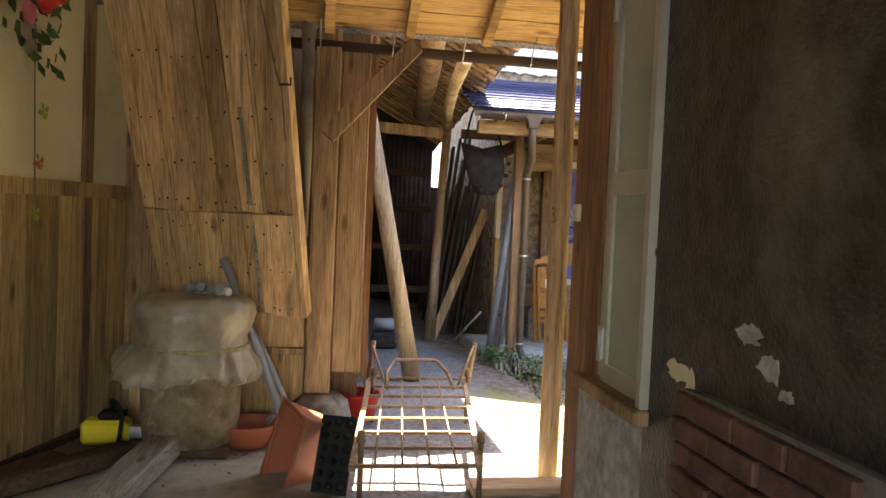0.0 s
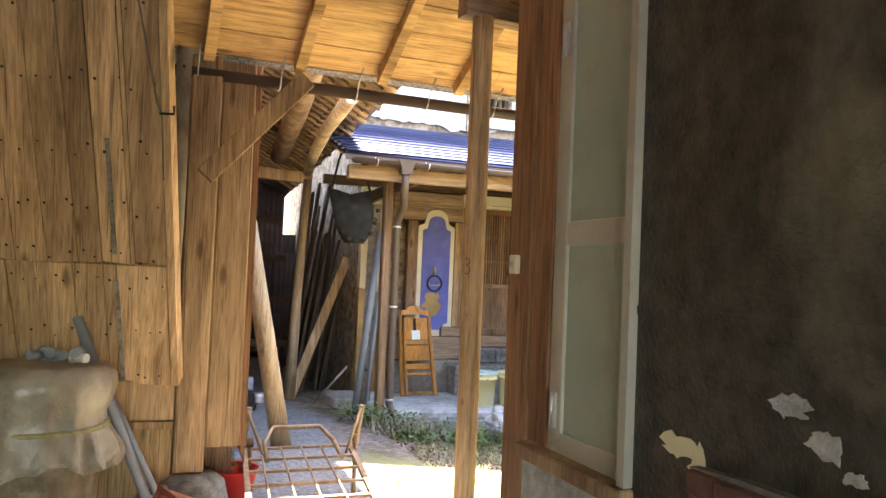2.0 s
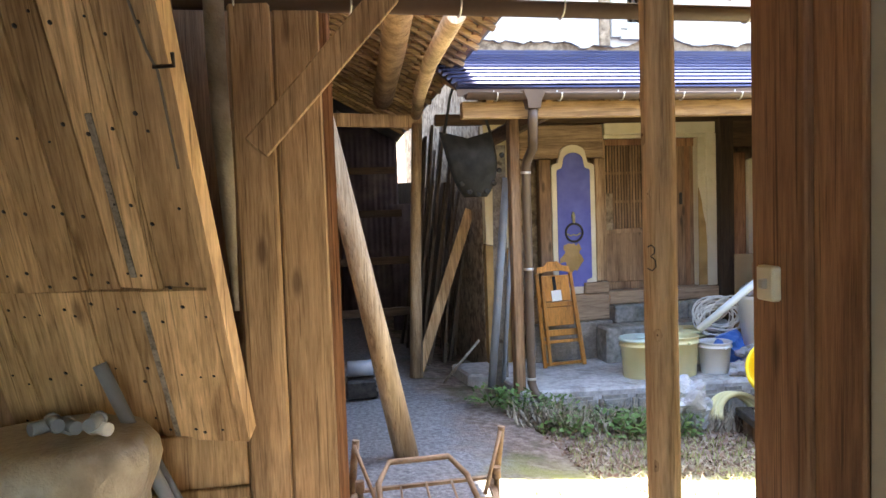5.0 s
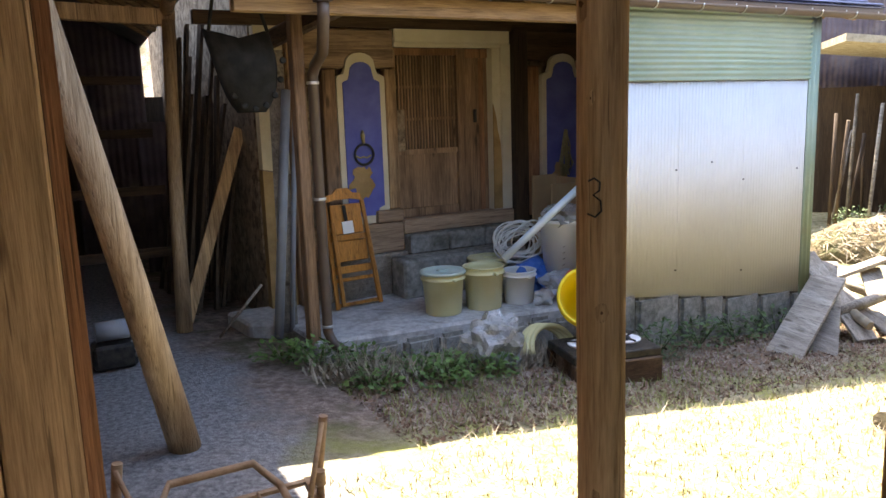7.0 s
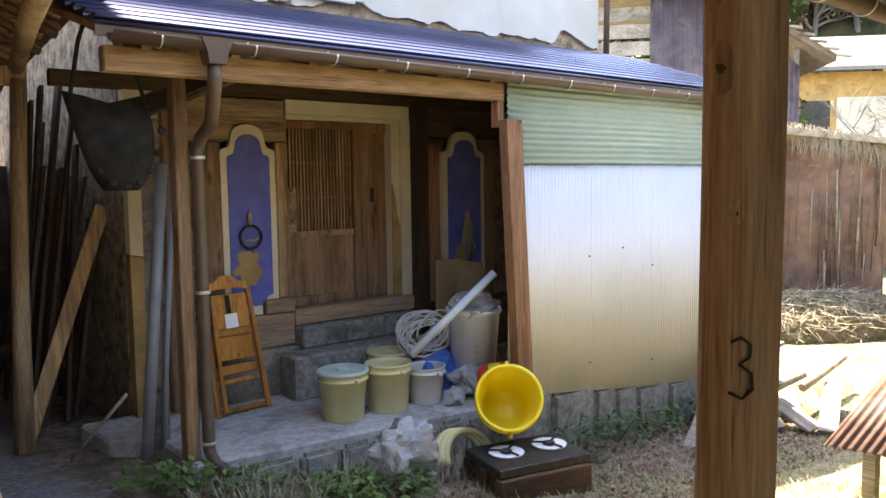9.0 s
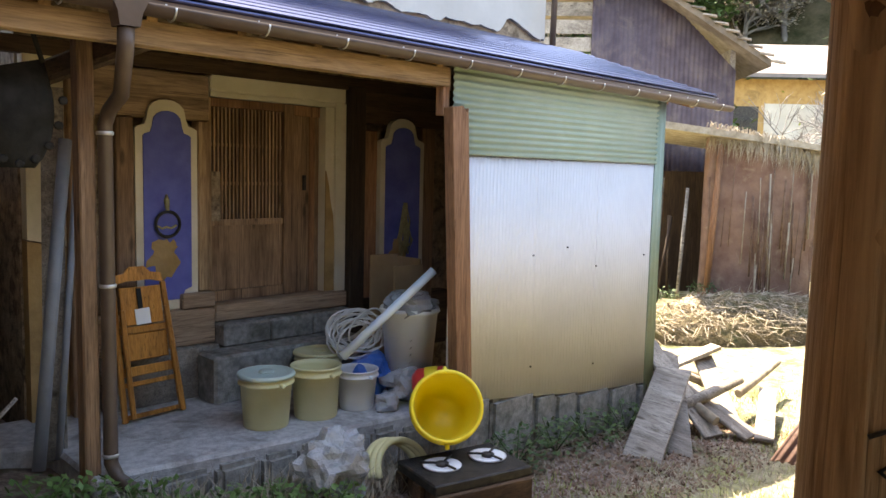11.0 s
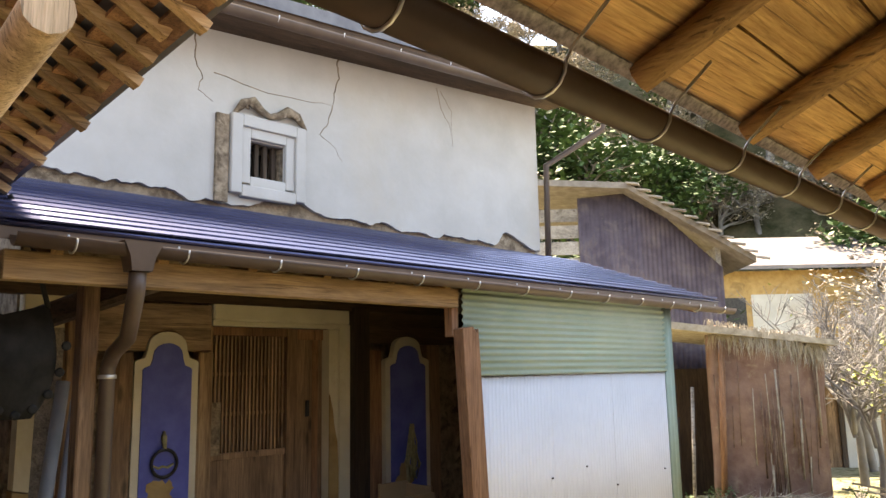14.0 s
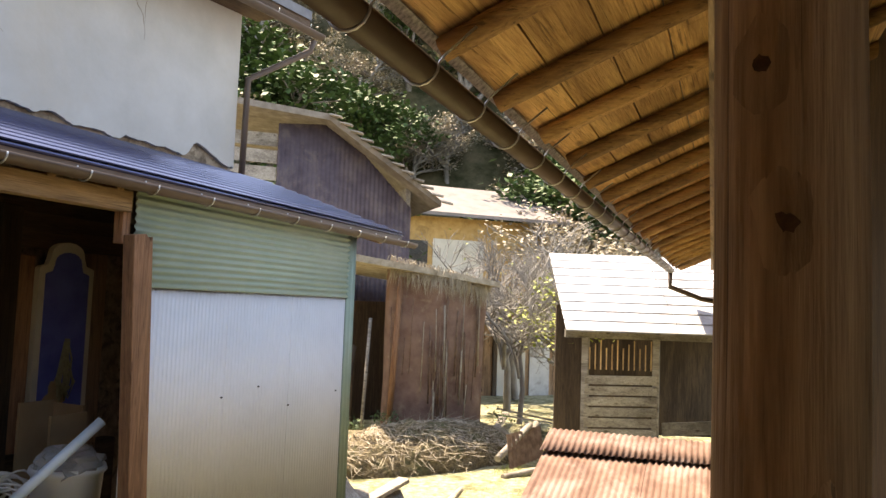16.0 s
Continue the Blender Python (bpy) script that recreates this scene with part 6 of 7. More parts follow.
for v in bm.verts:
    d = v.co - Vector((3.12, 6.72, 0.0))
    v.co = Vector((3.12, 6.72, 0.0)) + Vector((d.x * 1.1, d.y * 0.8, d.z * 1.05)) * (0.95 + 0.6 * noise.noise(v.co * 12))
    v.co.z = max(v.co.z, ground_z(3.12, 6.72) + 0.005)
solid("clear_bag", bm, "clear", "crumpled clear plastic bag against the ledge", "bag")

# leaning bits by the downpipe
for p, q, r, mt_ in (((1.88, 7.7, 0.0), (2.14, 7.95, 1.8), 0.036, "pvc"), ((2.0, 7.75, 0.02), (2.22, 8.0, 1.7), 0.02, "pvc")):
    solid("leaning_pipe", built(tube, [p, q], r, 12), mt_, "grey plastic pipe leaning by the downpipe", "pipe", group="leaning pipes")
solid("leaning_board", built(bar, (2.0, 7.8, 0.0), (2.12, 8.1, 2.1), 0.12, 0.02, (0.3, 1, 0)), "grey", "pale board leaning by the downpipe", "board")
solid("short_stick", built(tube, [(1.5, 7.9, 0.03), (1.78, 7.7, 0.42)], 0.012, 6), "grey", "thin stick propped on the ground", "stick")

# black scalloped bag hanging at the lean-to corner
hb = thing("hanging_apron", (1.75, 7.3, 2.0), "black scalloped rubber apron hanging from the eave", "apron")
bm = bmesh.new()
rows = []
for i in range(11):
    f = i / 10
    z = 2.16 - 0.52 * f
    halfw = 0.2 * math.sqrt(max(0.02, 1 - (f * 0.93) ** 2.6)) + 0.01
    row_ = []
    for j in range(13):
        g = j / 12 * 2 - 1
        x = 1.63 + halfw * g + 0.07 * f
        y_ = 7.25 + 0.07 * g * g - 0.08 * math.sin(math.pi * f) + 0.006 * math.cos(j * math.pi)
        row_.append((x, y_, z - 0.04 * (1 - abs(g)) * (1 - f) * 1.5))
    rows.append(row_)
fr = [[bm.verts.new(p) for p in r_] for r_ in rows]
bkv = [[bm.verts.new((p[0], p[1] + 0.006, p[2])) for p in r_] for r_ in rows]
for i in range(10):
    for j in range(12):
        for g_ in (fr, bkv):
            f_ = bm.faces.new((g_[i][j], g_[i][j + 1], g_[i + 1][j + 1], g_[i + 1][j]))
            f_.smooth = True
for i in range(10):
    for j in (0, 12):
        bm.faces.new((fr[i][j], fr[i + 1][j], bkv[i + 1][j], bkv[i][j]))
for j in range(12):
    bm.faces.new((fr[10][j], fr[10][j + 1], bkv[10][j + 1], bkv[10][j]))
part("sheet", bm, "black", hb)
part("strap", built(tube, [(1.45, 7.27, 2.14), (1.51, 7.3, 2.42), (1.57, 7.25, 2.62)], 0.012, 6), "black", hb)
part("strap", built(tube, [(1.83, 7.3, 2.14), (1.74, 7.28, 2.42), (1.62, 7.25, 2.64)], 0.012, 6), "black", hb)
for i in range(9):
    a = math.pi * (0.05 + 0.9 * i / 8)
    part("scallop", built(lathe, [(0.022, 0), (0.022, 0.008), (0.01, 0.01)], 8, pose(1.7 + 0.2 * math.cos(a), 7.24, 2.02 - 0.36 * math.sin(a), 90, 0, 0)), "black", hb)
# small engine in the passage
eng = thing("old_engine", (0.75, 7.6, 0.03), "small old engine on the passage floor", "engine")
part("block", built(span, (0.62, 7.5, 0.04), (0.88, 7.72, 0.2)), "iron", eng, bevel=0.02)
part("tank", built(tube, [(0.65, 7.6, 0.28), (0.85, 7.6, 0.28)], 0.065, 14), "pvc", eng)
part("cylinder_head", built(lathe, [(0.05, 0.2), (0.06, 0.22), (0.05, 0.24), (0.06, 0.26), (0.05, 0.3)], 12, Matrix.Translation((0.9, 7.55, -0.1))), "clip", eng)


# ---- beyond the courtyard ----
rng = random.Random(90)
for i, (p, q, w, h) in enumerate((((5.5, 6.2, -0.5), (6.7, 6.6, 0.0), 0.3, 0.035), ((5.9, 6.1, -0.52), (6.9, 6.75, -0.12), 0.26, 0.03), ((6.2, 6.3, -0.5), (7.1, 6.9, 0.05), 0.2, 0.03), ((6.7, 6.2, -0.5), (6.9, 7.0, 0.15), 0.22, 0.03), ((7.0, 6.0, -0.52), (7.0, 7.1, 0.0), 0.25, 0.03), ((7.2, 6.3, -0.5), (7.8, 6.9, -0.1), 0.2, 0.03), ((7.0, 5.9, -0.52), (8.0, 6.3, -0.35), 0.16, 0.03), ((6.9, 7.2, -0.3), (7.9, 6.8, 0.0), 0.15, 0.04))):
    solid("scrap_board", built(bar, p, q, w, h), "grey", "weathered grey board in the scrap heap beside the tin screen", "board", group="scrap boards", bevel=0.006)
for i in range(11):
    a = rng.uniform(0, 3.1)
    c = Vector((rng.uniform(6.8, 8.2), rng.uniform(6.3, 7.5), -0.42 + 0.02 * i))
    d = Vector((math.cos(a), math.sin(a), rng.uniform(-0.2, 0.3))) * rng.uniform(0.3, 0.7)
    solid("split_log", built(tube, [c - d, c, c + d], [0.04, 0.05, 0.035], 7, True, 0.15, rng), "grey" if i % 2 else "straw", "split log in the scrap heap", "log", group="split logs")

# mud-walled shed
shed = thing("mud_shed", (12.4, 8.6, -0.4), "small mud-walled shed with ragged straw eaves", "shed")
A, B = Vector((11.85, 9.0, -0.4)), Vector((13.0, 7.85, -0.4))
UU = (B - A).normalized()
WW = Vector((-UU.y, UU.x, 0))
wl = (B - A).length
bm = bmesh.new()
n1, n2 = 26, 18
grid = []
for i in range(n1 + 1):
    f = i / n1
    col = []
    for j in range(n2 + 1):
        g = j / n2
        hgt = 2.85 - 0.35 * f + 0.06 * noise.noise((f * 6, 1, 0))
        bow = 0.18 * math.sin(math.pi * f)
        p = A + UU * (wl * f * (1.0 + 0.06 * g)) - WW * (bow + 0.05 * noise.noise((f * 5, g * 4, 2))) + Vector((0, 0, hgt * g))
        col.append(bm.verts.new(p))
    grid.append(col)
for i in range(n1):
    for j in range(n2):
        f_ = bm.faces.new((grid[i][j], grid[i + 1][j], grid[i + 1][j + 1], grid[i][j + 1]))
        f_.smooth = True
ret = bmesh.ops.extrude_face_region(bm, geom=bm.faces[:])
for v in [e for e in ret["geom"] if isinstance(e, bmesh.types.BMVert)]:
    v.co += WW * 0.2
part("mud_wall", bm, "mudwall", shed, "reddish cracked mud wall")
part("side_wall", built(prism, [(0, 0), (3, 0), (3, 2.3), (0, 2.3)], B + UU * 0.05, WW, (0, 0, 1), UU, -0.15), "mudwall", shed)
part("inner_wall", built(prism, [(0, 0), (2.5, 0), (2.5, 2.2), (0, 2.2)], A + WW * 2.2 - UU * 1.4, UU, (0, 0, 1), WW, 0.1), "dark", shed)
bm = bmesh.new()
for i in range(900):
    f = rng.random()
    p = A + UU * (wl * (f * 1.1 - 0.04)) - WW * (0.05 + 0.18 * math.sin(math.pi * min(1, max(0, f))) + rng.uniform(-0.05, 0.12)) + Vector((0, 0, 2.85 - 0.35 * f + rng.uniform(-0.08, 0.1)))
    q = p + Vector((rng.uniform(-0.12, 0.12), rng.uniform(-0.12, 0.12), rng.uniform(-0.45, 0.05)))
    s = UU * 0.008
    bm.faces.new([bm.verts.new(p - s), bm.verts.new(p + s), bm.verts.new(q)])
part("straw_eaves", bm, "straw", shed, "ragged straw along the eaves")["kind"] = "stuff"
for i in range(34):
    f = rng.uniform(0.02, 0.98)
    p = A + UU * (wl * f) - WW * (0.19 * math.sin(math.pi * f) + 0.05)
    z0 = rng.uniform(0.0, 1.2)
    part("wattle_stick", built(tube, [p + Vector((0, 0, z0)), p + UU * rng.uniform(-0.04, 0.04) - WW * 0.02 + Vector((0, 0, min(2.5, z0 + rng.uniform(0.5, 1.6))))], rng.uniform(0.006, 0.014), 5), "litter" if i % 3 else "straw", shed)
bm = bmesh.new()
prism(bm, [(-0.9, 2.82), (wl * 1.1, 2.5), (wl * 1.1, 2.58), (-0.9, 2.93)], A - WW * 0.35, UU, (0, 0, 1), WW, 2.8)
part("thatch_roof", bm, "straw", shed, "flat straw roof")
part("corner_post", built(tube, [A + UU * 0.02 - WW * 0.1, A + UU * 0.14 - WW * 0.12 + Vector((0, 0, 2.6))], 0.05, 8), "redwood", shed, "rust-red corner pipe")
for i in range(7):
    p = A - UU * rng.uniform(0.1, 0.9) + WW * rng.uniform(-0.1, 1.2)
    part("pole", built(tube, [p, p + Vector((rng.uniform(-0.3, 0.3), rng.uniform(-0.3, 0.3), rng.uniform(1.4, 2.3)))], 0.03, 6), "grey" if i % 2 else "dark", shed)
md = bmesh.new()
bmesh.ops.create_icosphere(md, subdivisions=5, radius=1.0, matrix=Matrix.Translation((0, 0, 0)))
for v in md.verts:
    p = Vector((11.5 + v.co.x * 1.75 - v.co.y * 0.2, 8.15 + v.co.y * 1.0 - v.co.x * 0.7, -0.62 + max(v.co.z, -0.2) * 0.62))
    v.co = p + Vector((0.07, 0.07, 0.1)) * noise.noise(p * 2.6) + Vector((0, 0, 0.05)) * noise.noise(p * 9)
solid("straw_mound", md, "mound", "earthen mound matted with dry straw before the shed", "mound", kind="structure")
for p, q in (((11.2, 6.9, -0.35), (12.3, 6.75, 0.0)), ((11.0, 6.75, -0.55), (12.0, 6.2, -0.5)), ((12.3, 6.8, -0.3), (13.2, 6.9, -0.1))):
    solid("dry_log", built(tube, [p, q], 0.05, 8), "grey", "barkless dry log on the mound", "log", group="logs by the mound")
for i in range(9):
    c = Vector((11.4 + 0.13 * i, 6.75 - 0.02 * i, -0.5))
    solid("palisade_stick", built(bar, c, c + Vector((0.12, 0.1, 0.45)), 0.06, 0.02), "litter", "dark stick of a low palisade", "stick", group="palisade sticks")

rng = random.Random(123)
sv, sf = [], []
for i in range(2600):
    a, r = rng.uniform(0, 6.28), math.sqrt(rng.random())
    vx, vy = r * math.cos(a), r * math.sin(a)
    z = -0.62 + 0.62 * math.sqrt(max(0, 1 - r * r))
    p = Vector((11.5 + vx * 1.75 - vy * 0.2, 8.15 + vy * 1.0 - vx * 0.7, z + 0.03))
    d = Vector((rng.uniform(-1, 1), rng.uniform(-1.2, 0.2), rng.uniform(-0.5, 0.25))).normalized() * rng.uniform(0.12, 0.4)
    w = d.cross(Vector((rng.uniform(-1, 1), rng.uniform(-1, 1), 1))).normalized() * 0.006
    k_ = len(sv)
    sv += [p - w, p + w, p + d]
    sf.append((k_, k_ + 1, k_ + 2))
me = bpy.data.meshes.new("mound_straw")
me.from_pydata(sv, [], sf)
me.materials.append(M["straw"])
tagged(new("mound_straw", me), "dry straw and stalks matted over the mound", "straw", kind="stuff")

# upper barn with dark tin wall
barn = thing("tin_barn", (14, 11.3, 0), "tall barn with dull purple tin wall and slab roof", "barn")
BL, BR = Vector((13.15, 12.2, 0)), Vector((14.95, 10.15, 0))
bu = (BR - BL).normalized()
bw = Vector((-bu.y, bu.x, 0))
bl = (BR - BL).length
bm = built(ribbed, BL - bw * 0.05, bu, (0, 0, 1), bl, 4.9, 0.09, 0.012, 0.004, None, lambda a: 0.35 * (1 - abs(a / bl - 0.32) / 0.32 * 0.2) - (max(0, a / bl - 0.45) * 2.5))
part("tin_wall", bm, "purple_tin", barn, "dull purple corrugated wall")
part("side_wall", built(prism, [(0, -0.5), (5, -0.5), (5, 4.2), (0, 4.2)], BR, bw, (0, 0, 1), -bu, 0.1), "grey", barn)
for i in range(6):
    z0 = 3.2 + i * 0.33
    part("weatherboard", built(bar, BL - bu * 1.2 + Vector((0, 0, z0)), BL + Vector((0, 0, z0)), 0.03, 0.26), "grey", barn)
rp = [BL - bu * 1.3 + Vector((0, 0, 5.4)), BL + bu * 0.9 + Vector((0, 0, 5.25)), BR + bu * 0.5 + Vector((0, 0, 3.75))]
for a, b in zip(rp, rp[1:]):
    d = (b - a)
    nrm = d.normalized()
    bm = bmesh.new()
    lo = [bm.verts.new(a - bw * 0.5), bm.verts.new(b - bw * 0.5), bm.verts.new(b + bw * 5), bm.verts.new(a + bw * 5)]
    hi = [bm.verts.new(v.co + Vector((0, 0, 0.12))) for v in lo]
    bm.faces.new(lo)
    bm.faces.new(hi)
    for i in range(4):
        bm.faces.new((lo[i], hi[i], hi[(i + 1) % 4], lo[(i + 1) % 4]))
    part("roof_slab", bm, "bark", barn, "weathered slab roof")
for i in range(12):
    f = i / 11
    a = rp[1].lerp(rp[2], f) - bw * 0.52
    part("roof_shake", built(bar, a + Vector((0, 0, 0.1)), a + bu * 0.22 + Vector((0, 0, 0.05)) - bw * 0.08, 0.16, 0.03), "grey", barn)

# far house
hs = thing("far_house", (27, 13.5, 0), "distant farmhouse with pale tin roof and white wall", "house")
HU = Vector((27.6, 12.9, 0)) - Vector((25.6, 15.0, 0))
HU.normalize()
HW = Vector((-HU.y, HU.x, 0))
H0 = Vector((25.6, 15.0, 0)) - HU * 2.5
part("wall", built(prism, [(0, -0.5), (8, -0.5), (8, 5.0), (0, 5.0)], H0, HU, (0, 0, 1), HW, 0.2), "ochre", hs)
part("white_wall", built(prism, [(3.3, 2.2), (5.3, 2.2), (5.3, 4.2), (3.3, 4.2)], H0 - HW * 0.02, HU, (0, 0, 1), HW, 0.015), "white_plaster", hs, "white plaster panel")
part("dark_window", built(prism, [(2.2, 2.6), (3.1, 2.6), (3.1, 4.1), (2.2, 4.1)], H0 - HW * 0.03, HU, (0, 0, 1), HW, 0.02), "iron", hs, "dark window")
bm = bmesh.new()
lo = [bm.verts.new(H0 + HU * -0.6 - HW * 0.9 + Vector((0, 0, 4.95))), bm.verts.new(H0 + HU * 8.6 - HW * 0.9 + Vector((0, 0, 4.95))), bm.verts.new(H0 + HU * 8.6 + HW * 3 + Vector((0, 0, 6.5))), bm.verts.new(H0 - HU * 0.6 + HW * 3 + Vector((0, 0, 6.5)))]
hi = [bm.verts.new(v.co + Vector((0, 0, 0.12))) for v in lo]
bm.faces.new(lo)
bm.faces.new(hi)
for i in range(4):
    bm.faces.new((lo[i], hi[i], hi[(i + 1) % 4], lo[(i + 1) % 4]))
part("roof", bm, "dull_tin", hs, "dull grey-pink tin roof")
# hut with white door
ht = thing("door_hut", (20.8, 9.5, -0.5), "small dark hut with a white door", "hut")
DU = Vector((0.68, -0.73, 0)).normalized()
DW = Vector((-DU.y, DU.x, 0))
D0 = Vector((20.3, 10.0, -0.6))
part("wall", built(prism, [(-2.2, 0), (1.9, 0), (1.9, 2.2), (-2.2, 2.2)], D0, DU, (0, 0, 1), DW, 0.1), "brown", ht)
part("door_panel", built(prism, [(0.05, 0.02), (0.87, 0.02), (0.87, 1.95), (0.05, 1.95)], D0 - DW * 0.04, DU, (0, 0, 1), DW, 0.03), "white_plaster", ht, "white door")
part("door_frame", built(prism, [(-0.08, 0.0), (0.02, 0.0), (0.02, 2.1), (-0.08, 2.1)], D0 - DW * 0.06, DU, (0, 0, 1), DW, 0.05), "dark", ht)
part("grey_panel", built(prism, [(1.0, 0.0), (1.6, 0.0), (1.6, 2.0), (1.0, 2.0)], D0 - DW * 0.04, DU, (0, 0, 1), DW, 0.03), "pale_tin", ht)
part("roof", built(prism, [(-2.6, 2.2), (2.4, 2.2), (2.4, 2.35), (-2.6, 2.35)], D0 - DW * 0.7, DU, (0, 0, 1), DW, 3), "bark", ht)

# shed with pale tin roof
rb = thing("tin_roof_shed", (13, 5, -0.5), "open timber shed under a pale patched tin roof", "shed")
RU = Vector((13.3, 4.12, 0)) - Vector((12.55, 5.98, 0))
RU.normalize()
RW = Vector((-RU.y, RU.x, 0))
R0 = Vector((12.55, 6.0, 0.26))
for i in range(9):
    f0, f1 = i / 9, (i + 1) / 9
    for j in range(3):
        a0, a1 = -0.35 + j * 1.7, -0.35 + (j + 1) * 1.7 - 0.01
        bm = bmesh.new()
        P = [R0 + RU * a0 - RW * (0.45 - 2.2 * f0) + Vector((0, 0, 1.2 + 1.3 * f0)), R0 + RU * a1 - RW * (0.45 - 2.2 * f0) + Vector((0, 0, 1.2 + 1.3 * f0)), R0 + RU * a1 - RW * (0.45 - 2.2 * f1) + Vector((0, 0, 1.19 + 1.3 * f1)), R0 + RU * a0 - RW * (0.45 - 2.2 * f1) + Vector((0, 0, 1.19 + 1.3 * f1))]
        lo = [bm.verts.new(p) for p in P]
        hi = [bm.verts.new(p + Vector((0, 0, 0.02 if k < 2 else 0.012))) for k, p in enumerate(P)]
        bm.faces.new(lo)
        bm.faces.new(hi)
        for k in range(4):
            bm.faces.new((lo[k], hi[k], hi[(k + 1) % 4], lo[(k + 1) % 4]))
        part("roof_sheet", bm, "pale_tin", rb)
part("eave_beam", built(bar, R0 + RU * -0.3 + Vector((0, 0, 1.15)), R0 + RU * 4.5 + Vector((0, 0, 1.15)), 0.1, 0.12), "grey", rb)
for a in (0.02, 1.1, 2.2, 3.6):
    part("post", built(bar, R0 + RU * a + Vector((0, 0, -0.6)), R0 + RU * a + Vector((0, 0, 1.1)), 0.1, 0.1), "grey", rb)
for i in range(7):
    z0 = -0.5 + i * 0.16
    part("wall_board", built(bar, R0 + RU * 0.0 - RW * 0.05 + Vector((0, 0, z0)), R0 + RU * 1.1 - RW * 0.05 + Vector((0, 0, z0 + 0.02)), 0.03, 0.13), "grey", rb)
for i in range(12):
    part("slat", built(bar, R0 + RU * (0.08 + i * 0.085) - RW * 0.03 + Vector((0, 0, 0.62)), R0 + RU * (0.08 + i * 0.085) - RW * 0.03 + Vector((0, 0, 0.95 + 0.06 * (i % 3))), 0.035, 0.015), "plank", rb)
# dark colour here stands in for the shade inside the open shed
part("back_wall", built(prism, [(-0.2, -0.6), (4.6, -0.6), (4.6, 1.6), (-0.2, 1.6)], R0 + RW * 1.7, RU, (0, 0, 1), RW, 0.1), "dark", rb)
part("wall_board", built(bar, R0 + RU * 1.2 - RW * 0.02 + Vector((0, 0, -0.25)), R0 + RU * 3.4 - RW * 0.02 + Vector((0, 0, -0.1)), 0.03, 0.2), "grey", rb)

# low rusty tin roof
rs = thing("rusty_tin_roof", (7, 4.5, 0), "low lean-to roof of rusty corrugated tin", "tin roof")
C0 = Vector((7.42, 5.2, 0.68))
ru = (Vector((8.0, 3.84, 0.6)) - C0).normalized()
rd = (Vector((5.6, 5.1, 0.2)) - C0)
rl = rd.length
rd.normalize()
bm = built(ribbed, C0 + Vector((0, 0, 0.035)), ru, rd, 2.6, 0.45, 0.052, 0.009, 0.003)
part("tin_sheet", bm, "rust_tin", rs)
for j in range(3):
    bm = built(ribbed, C0 + ru * (0.02 + j * 0.85) + rd * 0.3 + Vector((0, 0, 0.006 * j)), ru, rd, 0.86, rl + 0.3, 0.052, 0.009, 0.003)
    part("tin_sheet", bm, "rust_tin", rs)
for a, b in ((0.1, 0.1), (0.1, 1.9), (2.3, 0.1), (2.3, 1.9)):
    p = C0 + ru * a + rd * b - Vector((0, 0, 0.03))
    part("post", built(bar, Vector((p.x, p.y, ground_z(p.x, p.y) - 0.05)), p, 0.08, 0.08), "grey", rs)
solid("fallen_log", built(tube, [(4.6, 4.8, ground_z(4.6, 4.8) + 0.05), (5.3, 5.0, ground_z(5.3, 5.0) + 0.06)], 0.06, 9), "grey", "short grey log lying in the grass", "log")
solid("tin_scrap", built(ribbed, (14.2, 7.4, -0.3), (0.7, -0.7, 0), (0.75, 0.2, -0.1), 0.35, 2.2, 0.08, 0.015, 0.003), "pale_tin", "bent pale tin strip on the path", "tin scrap")
for p, q in (((13.4, 7.6, 0.05), (15.6, 6.6, -0.45)), ((13.8, 7.9, -0.1), (16, 7.0, -0.5)), ((13.0, 7.0, -0.4), (13.9, 7.3, -0.3)), ((14.5, 8.0, -0.45), (16.0, 8.3, -0.35))):
    solid("scrap_board", built(bar, p, q, 0.14, 0.03), "grey", "weathered board lying by the path", "board", group="scrap boards")


# ---- plants ----
def blades(n, area, h, w, seed, dens=None, lean_=0.5):
    r = random.Random(seed)
    verts, faces = [], []
    while len(faces) < n:
        x, y_ = r.uniform(area[0], area[2]), r.uniform(area[1], area[3])
        if dens and r.random() > dens(x, y_):
            continue
        z0 = ground_z(x, y_)
        a = r.uniform(0, 6.28)
        hh = h * r.uniform(0.4, 1.2)
        l_ = lean_ * hh * r.uniform(0.2, 1.5)
        k_ = len(verts)
        dx, dy = math.cos(a), math.sin(a)
        verts += [(x - dy * w, y_ + dx * w, z0), (x + dy * w, y_ - dx * w, z0), (x + dx * l_, y_ + dy * l_, z0 + hh)]
        faces.append((k_, k_ + 1, k_ + 2))
    me = bpy.data.meshes.new("blades")
    me.from_pydata(verts, [], faces)
    return me


def stuff(name, me, mat, label, category):
    me.materials.append(M[mat])
    return tagged(new(name, me), label, category, kind="stuff")


def free(x, y_):
    return 0.0 if (2.0 < x < 4.3 and y_ > 7.0) or (4.1 < x < 6.8 and y_ > 6.85) or (x < 1.9 and y_ > 5.4) else 1.0


